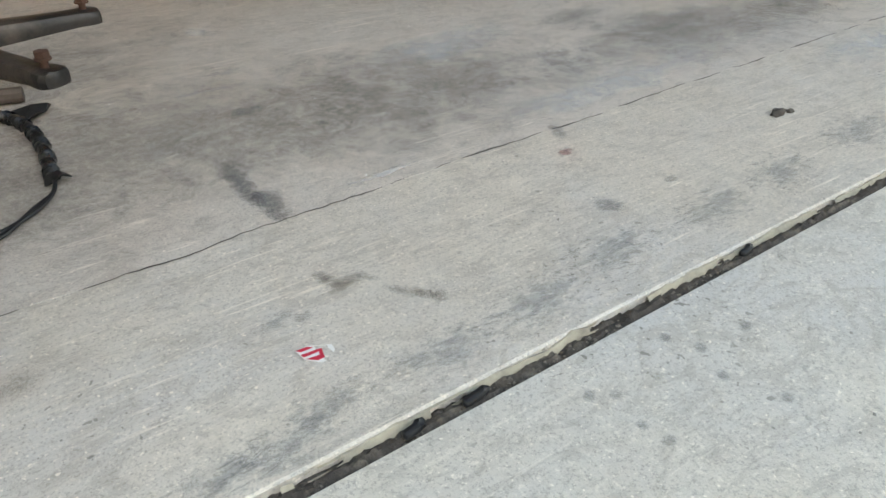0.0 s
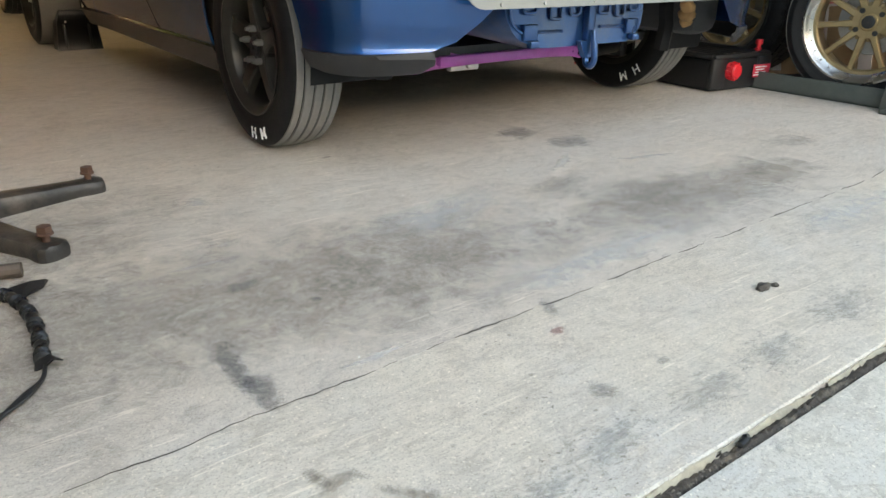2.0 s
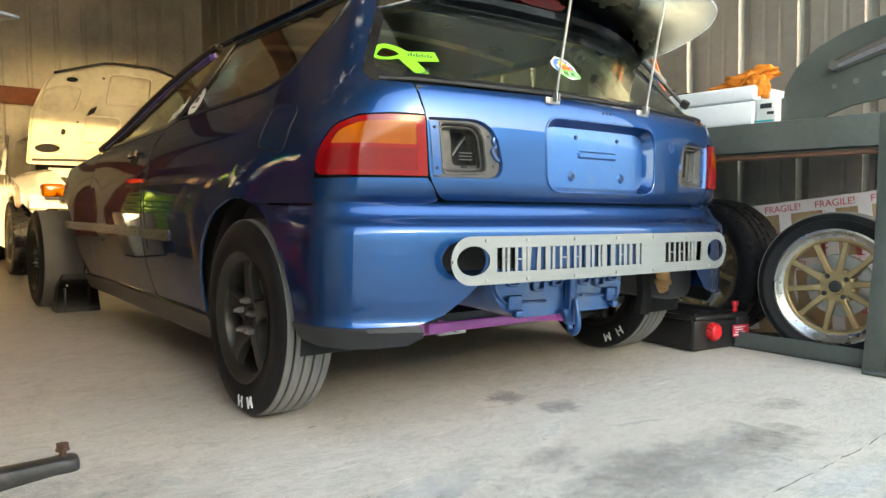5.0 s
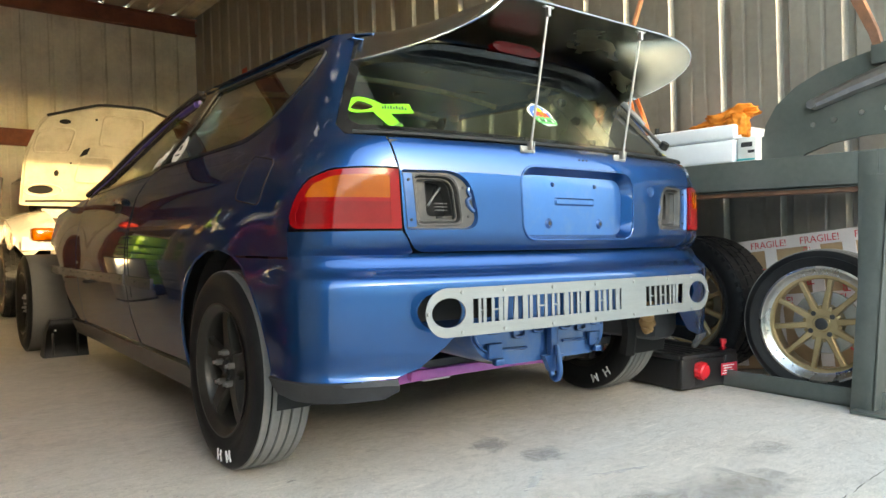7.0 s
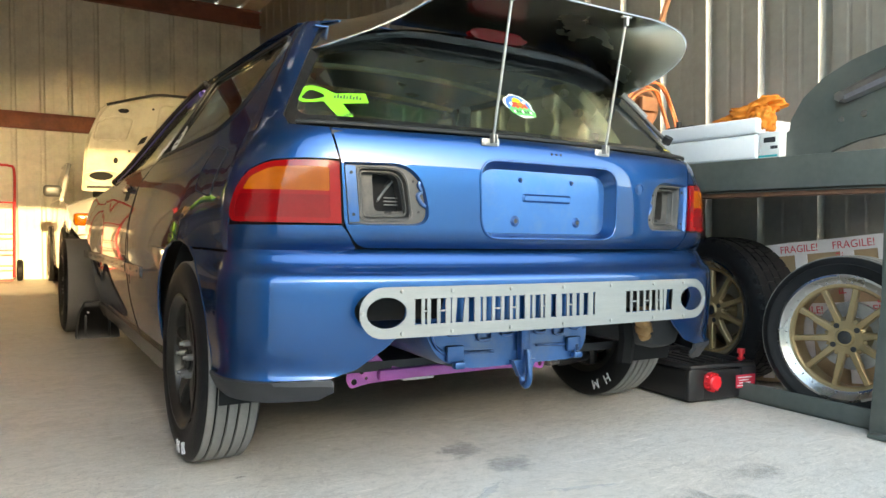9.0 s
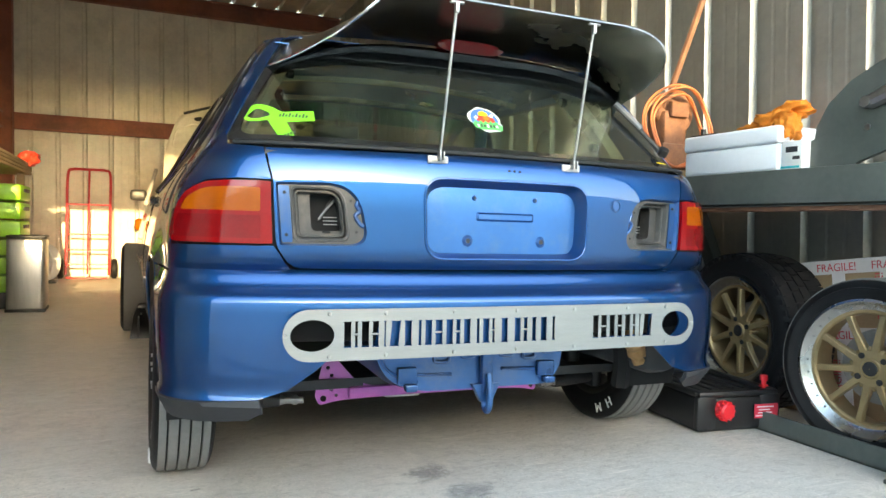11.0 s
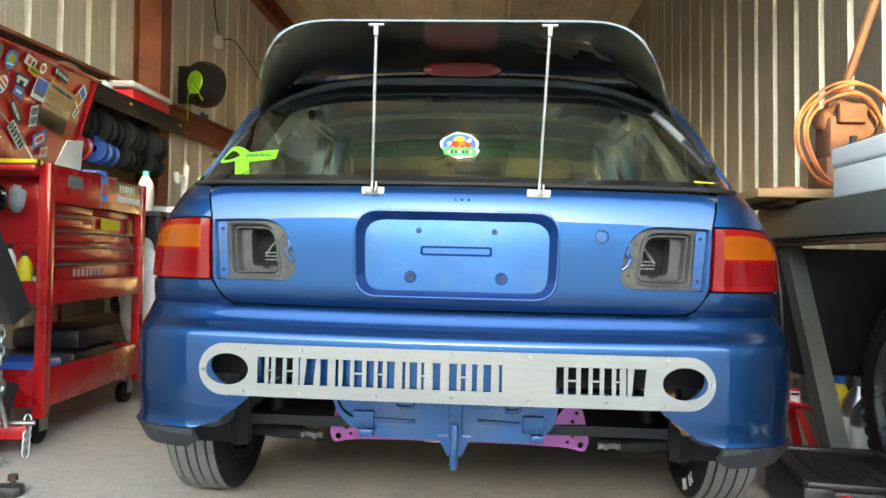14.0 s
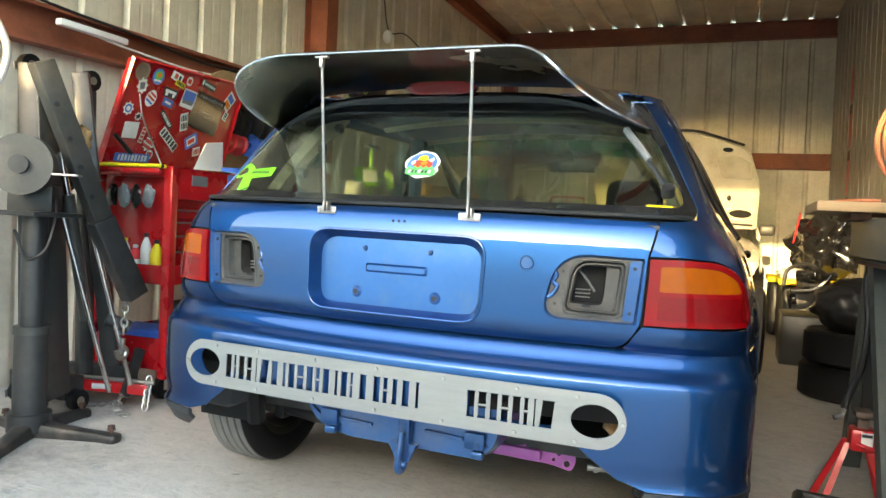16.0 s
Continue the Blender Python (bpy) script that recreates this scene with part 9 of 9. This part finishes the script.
bmesh.ops.recalc_face_normals(bm, faces=bm.faces)
part("cowl_panel", bm, M["car_white"], wc)


def hood_fn(u, v):
    """The raised bonnet: v from the hinge up."""
    return Vector((2.12 + u * .81, 8.04 - .60 * v - .08 * v * (1 - v), 1.02 + .93 * v - .04 * u * u * v))


def oval(u, v, ru, rv):
    return [(u + ru * math.cos(a), v + rv * math.sin(a)) for a in [k * math.pi / 8 for k in range(16)]]


hood_o = rounded([(-1, 0), (1, 0), (1, .50), (.85, .87), (.26, .995), (-.26, .995), (-.85, .87), (-1, .50)], [.03, .03, .10, .10, .10, .10, .10, .10], 4)
presses = [rounded(q, .05, 4) for q in ([(-.92, .54), (-.56, .54), (-.50, .76), (-.70, .78), (-.88, .72)], [(-.24, .62), (.24, .62), (.22, .90), (-.22, .90)], [(.56, .54), (.92, .54), (.88, .72), (.70, .78), (.50, .76)], [(-.46, .26), (-.06, .26), (-.06, .50), (-.42, .50)], [(.06, .26), (.46, .26), (.42, .50), (.06, .50)])]
eyes = [oval(sg * .80, .17, .135, .048) for sg in (-1, 1)]
slots = [rounded([(sg * .44, .50), (sg * .36, .53), (sg * .33, .60), (sg * .40, .57)][::sg], .008, 2) for sg in (-1, 1)]
bm = B()
panel(bm, hood_o, hood_fn, (), .08, .006)
bmesh.ops.recalc_face_normals(bm, faces=bm.faces)
hood = part("raised_bonnet", bm, M["primer"], wc, "raised bonnet showing its cream underside")
bm = B()
panel(bm, [(x * .98, z * .97 + .01) for x, z in hood_o], lambda u, v: hood_fn(u, v) + Vector((0, -.034, -.014)), presses + eyes, .08, .014)
bmesh.ops.recalc_face_normals(bm, faces=bm.faces)
part("bonnet_frame", bm, M["primer"], hood)
for q in presses:
    bm = B()
    tube(bm, [hood_fn(u, v) + Vector((0, -.046, -.016)) for u, v in refine(q, .05)], .009, 6, closed=True)
    part("pressed_edge", bm, M["primer"], hood)
for q in eyes + slots + [oval(-.62, .83, .06, .022), oval(.62, .83, .06, .022), oval(-.66, .34, .025, .03), oval(.66, .34, .025, .03), oval(-.30, .86, .014, .010), oval(.30, .70, .014, .010), oval(-.52, .44, .012, .009)]:
    bm = B()
    panel(bm, q, lambda a, b: hood_fn(a, b) + Vector((0, -.054 if q not in eyes else -.010, -.016 if q not in eyes else -.006)), (), .1, .003)
    bmesh.ops.recalc_face_normals(bm, faces=bm.faces)
    part("frame_hole", bm, M["dark"], hood)
for sg in (-1, 1):
    bm = B()
    tube(bm, [hood_fn(u, v) + Vector((0, -.032, -.016)) for u, v in [(a, b) for a, b in oval(sg * .78, .17, .20, .062)]], .010, 6, closed=True)
    part("hinge_bulge", bm, M["primer"], hood)
bm = B()
tube(bm, [hood_fn(u, .99 - .12 * max(0, abs(u) - .26) / .54) + Vector((0, -.012, .004)) for u in np.linspace(-.8, .8, 17)], .013, 6)
part("bonnet_seal", bm, M["black_trim"], hood)
bm = B()
tube(bm, [hood_fn(u, .055 + .015 * (1 - u * u)) + Vector((0, -.035, -.016)) for u in np.linspace(-.95, .95, 17)], .012, 6)
part("cowl_seal", bm, M["black_trim"], hood)
wheel("front_wheel", (WX - .855, 7.60, .33), .33, .20, .215, "wide", -1, wc, "grey alloy wheel on a blocky tyre", cast=M["steel"])
wheel("front_wheel", (WX + .855, 7.60, .33), .33, .20, .215, "wide", 1, wc, "grey alloy wheel on a blocky tyre", cast=M["steel"])
wheel("rear_wheel", (WX - .855, 9.70, .33), .33, .20, .215, "wide", -1, wc, "grey alloy wheel on a blocky tyre", cast=M["steel"])
wheel("rear_wheel", (WX + .855, 9.70, .33), .33, .20, .215, "wide", 1, wc, "grey alloy wheel on a blocky tyre", cast=M["steel"])


# wheel chock behind the blue car's front wheel
wk = thing("wheel_chock", "black rubber chock behind the front wheel", "chock", at=(1.14, 4.88, 0))
bm = B()
for (x0, x1, y0, y1, z0), (x2, x3, y2, y3, z1) in (((1.02, 1.26, 4.86, 5.00, 0), (1.04, 1.25, 4.89, 4.99, .15)), ((1.04, 1.25, 4.89, 4.99, .15), (1.07, 1.22, 4.93, 4.98, .215))):
    lo_ = [bm.verts.new(p) for p in ((x0, y0, z0), (x1, y0, z0), (x1, y1, z0), (x0, y1, z0))]
    hi_ = [bm.verts.new(p) for p in ((x2, y2, z1), (x3, y2, z1), (x3, y3, z1), (x2, y3, z1))]
    for k in range(4):
        bm.faces.new((lo_[k], lo_[(k + 1) % 4], hi_[(k + 1) % 4], hi_[k]))
    bm.faces.new(hi_)
    bm.faces.new(lo_[::-1])
bmesh.ops.remove_doubles(bm, verts=bm.verts, dist=.0005)
part("chock_body", bm, M["black_plastic"], wk)
for k in range(2):
    boxp(wk, "chock_rib", M["black_plastic"], (1.07 + k * .13, 4.872, .072), (.012, .022, .135), bevel=.003)
boxp(wk, "chock_stud", M["white"], (1.085, 4.890, .155), (.010, .010, .010), bevel=.002)

# ---- marks, stains and litter on the floor ----
def stain_mat(name, color, strength, scale, lo=0.42, hi=0.62, stretch=(1, 1, 1), turn=0.0):
    """Grime or a tone patch that fades out from its middle, broken up by the grain of the concrete."""
    m = bpy.data.materials.new(name)
    m.use_nodes = True
    N, L = m.node_tree.nodes, m.node_tree.links
    b = N["Principled BSDF"]
    b.inputs["Base Color"].default_value = (*color, 1)
    b.inputs["Roughness"].default_value = 0.75
    tc = N.new("ShaderNodeTexCoord")
    geo = N.new("ShaderNodeNewGeometry")
    wob = N.new("ShaderNodeTexNoise")
    wob.inputs["Scale"].default_value = 2.2
    wob.inputs["Detail"].default_value = 5
    L.new(tc.outputs["Object"], wob.inputs["Vector"])
    mix = N.new("ShaderNodeMixRGB")
    mix.blend_type = 'LINEAR_LIGHT'
    mix.inputs[0].default_value = 0.35
    L.new(tc.outputs["Object"], mix.inputs[1])
    L.new(wob.outputs["Color"], mix.inputs[2])
    gr_ = N.new("ShaderNodeTexGradient")
    gr_.gradient_type = 'SPHERICAL'
    L.new(mix.outputs[0], gr_.inputs[0])
    mp = N.new("ShaderNodeMapping")
    mp.inputs["Scale"].default_value = stretch
    mp.inputs["Rotation"].default_value = (0, 0, turn)
    L.new(geo.outputs["Position"], mp.inputs[0])
    nz = N.new("ShaderNodeTexNoise")
    nz.inputs["Scale"].default_value = scale
    nz.inputs["Detail"].default_value = 12
    nz.inputs["Roughness"].default_value = 0.78
    nz.inputs["Distortion"].default_value = 0.4
    L.new(mp.outputs[0], nz.inputs["Vector"])

    def span(src, a0, a1, b0, b1):
        mr = N.new("ShaderNodeMapRange")
        mr.interpolation_type = 'SMOOTHSTEP'
        for k, v in (("From Min", a0), ("From Max", a1), ("To Min", b0), ("To Max", b1)):
            mr.inputs[k].default_value = v
        L.new(src, mr.inputs["Value"])
        return mr.outputs[0]

    # ragged outline: the grain decides where the patch ends; the inside stays granular
    ad = N.new("ShaderNodeMath")
    ad.operation = 'MULTIPLY_ADD'
    L.new(gr_.outputs[1], ad.inputs[0])
    ad.inputs[1].default_value = 0.5
    L.new(nz.outputs[0], ad.inputs[2])
    gran = N.new("ShaderNodeTexNoise")
    gran.inputs["Scale"].default_value = scale * 7
    gran.inputs["Detail"].default_value = 4
    gran.inputs["Roughness"].default_value = 0.8
    L.new(mp.outputs[0], gran.inputs["Vector"])
    mu = N.new("ShaderNodeMath")
    mu.operation = 'MULTIPLY'
    L.new(span(gr_.outputs[1], 0.0, 0.2, 0.0, strength), mu.inputs[0])
    L.new(span(ad.outputs[0], lo, hi, 0.0, 1.0), mu.inputs[1])
    mu2 = N.new("ShaderNodeMath")
    mu2.operation = 'MULTIPLY'
    L.new(mu.outputs[0], mu2.inputs[0])
    L.new(span(gran.outputs[0], 0.36, 0.58, 0.6, 1.0), mu2.inputs[1])
    L.new(mu2.outputs[0], b.inputs["Alpha"])
    return m


M["st_dark"] = stain_mat("oil_stain", (0.15, 0.148, 0.155), 0.55, 30, .56, .90)
M["st_soft"] = stain_mat("mottled_grime", (0.24, 0.22, 0.20), 0.34, 9, .62, 1.0, (1, 2.0, 1), .3)
M["st_blue"] = stain_mat("bluish_residue", (0.24, 0.262, 0.275), 0.36, 46, .74, 1.0, (1, 2.2, 1), .1)
M["st_brown"] = stain_mat("brown_grime", (0.26, 0.21, 0.165), 0.30, 18, .60, .92)
M["st_pale"] = stain_mat("pale_scuff", (0.70, 0.67, 0.63), 0.6, 22, .76, .92, (1, 3.5, 1), .3)
M["st_cool"] = stain_mat("washed_cool_patch", (0.60, 0.60, 0.59), 0.45, 5, .55, .95)
M["st_wide"] = stain_mat("wide_dark_patch", (0.26, 0.237, 0.215), 0.44, 11, .50, 1.0)
M["st_red"] = stain_mat("red_spot", (0.36, 0.09, 0.09), 0.55, 60, .60, .85)
M["st_grey"] = stain_mat("grey_smear", (0.25, 0.243, 0.243), 0.42, 16, .58, .88)
disc_me = bpy.data.meshes.new("stain")
_b = B()
bmesh.ops.create_circle(_b, cap_ends=True, segments=28, radius=1.0)
_b.to_mesh(disc_me)
_b.free()
stain_me = {}
stain_n = 0


laid = []


def stain(key, x, y, rx, ry, rot=0, z=0.0):
    """A patch on the floor; no more than a few may lie over one another."""
    global stain_n
    ca_, sa_ = math.cos(radians(rot)), math.sin(radians(rot))
    for k in range(25):
        f_, a_ = (k % 5) / 4.2, k * 1.2566
        px_, py_ = f_ * rx * math.cos(a_), f_ * ry * math.sin(a_)
        qx, qy = x + px_ * ca_ - py_ * sa_, y + px_ * sa_ + py_ * ca_
        over = 0
        for ox, oy, orx, ory, oc, os_ in laid:
            dx, dy = qx - ox, qy - oy
            if ((dx * oc + dy * os_) / orx) ** 2 + ((-dx * os_ + dy * oc) / ory) ** 2 < 1.05:
                over += 1
        if over >= 3:
            return None
    laid.append((x, y, rx, ry, ca_, sa_))
    if key not in stain_me:
        stain_me[key] = disc_me.copy()
        stain_me[key].materials.append(M[key])
    ob = new("floor_stain", stain_me[key])
    stain_n += 1
    ob.matrix_basis = Matrix.LocRotScale((x, y, z + floor_z(x) + .0006 + .00004 * stain_n), Euler((0, 0, radians(rot))), (rx, ry, 1))
    return tagged(ob, "stain or broad toned patch on the bare concrete floor", "stain", kind="structure")


# broad patches that darken wide stretches of the floor
for x, y, a, b, r in ((.35, 1.30, .95, .36, 3), (1.00, 1.25, .55, .29, 4), (.2, 1.75, .8, .40, 5), (1.9, 1.20, .9, .20, 4)):
    stain("st_wide", x, y, a, b, r)
# long streak with a hooked end
for x, y, a, b, r in ((.548, 1.09, .028, .12, -3), (.556, 1.00, .034, .075, -2), (.535, 1.183, .060, .026, 4)):
    stain("st_dark", x, y, a, b, r)
# wandering wet trail on the threshold
trail = [(.532, .803), (.535, .785), (.540, .772), (.558, .776), (.576, .772), (.581, .754), (.589, .732), (.604, .714), (.617, .698), (.623, .690), (.607, .671)]
for k, (x, y) in enumerate(trail):
    stain("st_brown", x, y, .026 + .004 * (k % 3), .014 + .003 * (k % 2), math.degrees(math.atan2(trail[min(k + 1, 10)][1] - trail[k - (k == 10)][1], trail[min(k + 1, 10)][0] - trail[k - (k == 10)][0])), 0)
# bluish residue along the joint
for x, y, r in ((.451, .756, .026), (.44, .610, .05), (.38, .584, .055), (.325, .585, .05), (.58, .61, .07), (.72, .615, .08), (.86, .64, .08), (1.07, .635, .09), (1.25, .645, .09), (1.5, .66, .1)):
    stain("st_blue", x, y, r * 2.2, r * 1.0, 6)
stain("st_brown", .476, .744, .016, .012, 0)
stain("st_brown", .193, .81, .06, .04, 0)
stain("st_cool", 2.05, .90, .45, .085, 4)
stain("st_cool", 1.35, 1.06, .45, .07, 4)
stain("st_cool", 1.2, 1.45, .35, .12, 10)
for x, y in ((.652, .477), (.675, .464), (.784, .419), (.802, .46), (.666, .421), (.671, .395), (.783, .491), (.873, .454), (1.033, .511), (.809, .362)):
    stain("st_grey", x, y, .013, .010, 30, -.005)
# mottled dark ground in the middle of the floor
for x, y, a, b, r in ((1.70, 1.27, .42, .20, 8), (1.45, 1.17, .28, .11, 6), (1.85, 1.13, .26, .07, 4), (2.30, 1.20, .34, .12, 0), (1.60, 1.45, .25, .10, 20), (2.55, 1.32, .30, .10, -4)):
    stain("st_soft", x, y, a, b, r)
for x, y, a, b, r in ((.64, 1.464, .18, .014, 1), (.71, 1.543, .07, .035, 10), (.757, 1.833, .06, .06, 0), (.728, .985, .14, .02, 5), (1.575, 1.41, .014, .075, -42), (1.2, 2.02, .04, .02, 0), (1.75, 1.6, .2, .04, 30), (2.0, 1.50, .24, .03, -15), (1.62, 1.10, .22, .03, 10)):
    stain("st_pale", x, y, a, b, r)
stain("st_red", 1.013, .884, .024, .015, 10)
stain("st_grey", 1.055, .945, .045, .02, 60)
for x, y, a, b, r in ((1.88, 1.94, .12, .10, 20), (1.94, 1.76, .13, .09, 0), (.747, 1.208, .022, .018, 0), (.66, 1.33, .07, .03, 0), (1.075, .725, .02, .010, 10), (.941, .725, .03, .03, 40)):
    stain("st_grey", x, y, a, b, r)
ts = thing("tape_scrap", "scrap of red and white printed tape on the concrete", "tape scrap", at=(.462, .682, 0))
bm = B()
panel(bm, [(.4445, .697), (.460, .700), (.482, .688), (.481, .679), (.470, .668), (.461, .669), (.447, .680)], lambda x, y: Vector((x, y, .001 + .002 * math.sin(x * 90))), (), .01, .0005)
part("scrap", bm, M["paper"], ts)
for quad in ([(.4445, .6965), (.458, .6985), (.4635, .695), (.449, .6925)], [(.446, .688), (.4665, .690), (.469, .6865), (.4475, .6835)], [(.449, .6795), (.466, .6805), (.4665, .6745), (.458, .673)], [(.4665, .690), (.4705, .6885), (.4665, .6745), (.463, .676)]):
    bm = B()
    panel(bm, quad, lambda x, y: Vector((x, y, .0016 + .002 * math.sin(x * 90))), (), .01, .0004)
    bmesh.ops.recalc_face_normals(bm, faces=bm.faces)
    part("print_bar", bm, M["tape_red"], ts)
for x, y, l, r in ((1.007, .545, .03, 20), (.486, .541, .03, 30), (.56, .542, .04, 25)):
    pg = thing("rubber_plug", "black rubber scrap stuck in the slab joint", "rubber scrap", "joint scraps", at=(x, y, 0))
    bm = B()
    box(bm, (x, y, -.004), (l * .75, .010, .010), rot_z(r * .3), .004)
    blob(bm, (x + l * .3, y + .002, -.003), (.006, .005, .005), int(l * 1000), .5, 2)
    part("scrap", bm, M["black_plastic"], pg)
cdd = thing("dirt_clod", "small clod of dry dirt on the threshold", "clod", at=(1.44, .781, 0))
bm = B()
blob(bm, (1.442, .781, .003), (.018, .010, .008), 61, .5, 2)
blob(bm, (1.47, .775, .002), (.008, .006, .005), 62, .5, 2)
part("clod", bm, M["soil"], cdd)


def grit(name, label, n, box_, z, r0, r1, material, seed):
    rn = random.Random(seed)
    vs, fs = [], []
    base = [(-1, -.8, -.6), (1, -.7, -.6), (.9, .8, -.6), (-.8, 1, -.6), (-.5, -.4, .6), (.6, -.5, .7), (.5, .5, .55), (-.5, .45, .7)]
    quad = [(0, 3, 2, 1), (4, 5, 6, 7), (0, 1, 5, 4), (1, 2, 6, 5), (2, 3, 7, 6), (3, 0, 4, 7)]
    for _ in range(n):
        x, y = rn.uniform(box_[0], box_[1]), rn.uniform(box_[2], box_[3])
        r = r0 + (r1 - r0) * rn.random() ** 3
        a = rn.uniform(0, 6.28)
        o = len(vs)
        for p in base:
            q = [c * r * rn.uniform(.7, 1.2) for c in p]
            vs.append((x + q[0] * math.cos(a) - q[1] * math.sin(a), y + q[0] * math.sin(a) + q[1] * math.cos(a), z + floor_z(x) + r * .4 + q[2] * .8))
        fs += [tuple(o + i for i in f) for f in quad]
    me = bpy.data.meshes.new(name)
    me.from_pydata(vs, [], fs)
    me.materials.append(material)
    return tagged(new(name, me), label, "grit", kind="stuff")


grit("joint_grit", "small stones and grit in the slab joint", 2600, (-.4, 2.6, .531, .548), -.0115, .0006, .0026, M["joint_stone"], 1)
grit("floor_grit", "scattered specks of grit on the threshold", 500, (-.3, 2.6, .57, 1.0), -.003, .0005, .0020, M["stone"], 2)
grit("floor_specks", "scattered pale specks on the garage floor", 420, (-.2, 3.2, 1.0, 3.2), .0, .0005, .0022, M["paper"], 3)
grit("apron_grit", "scattered specks on the apron", 300, (-.3, 2.6, .1, .52), -.006, .0005, .0020, M["stone"], 4)
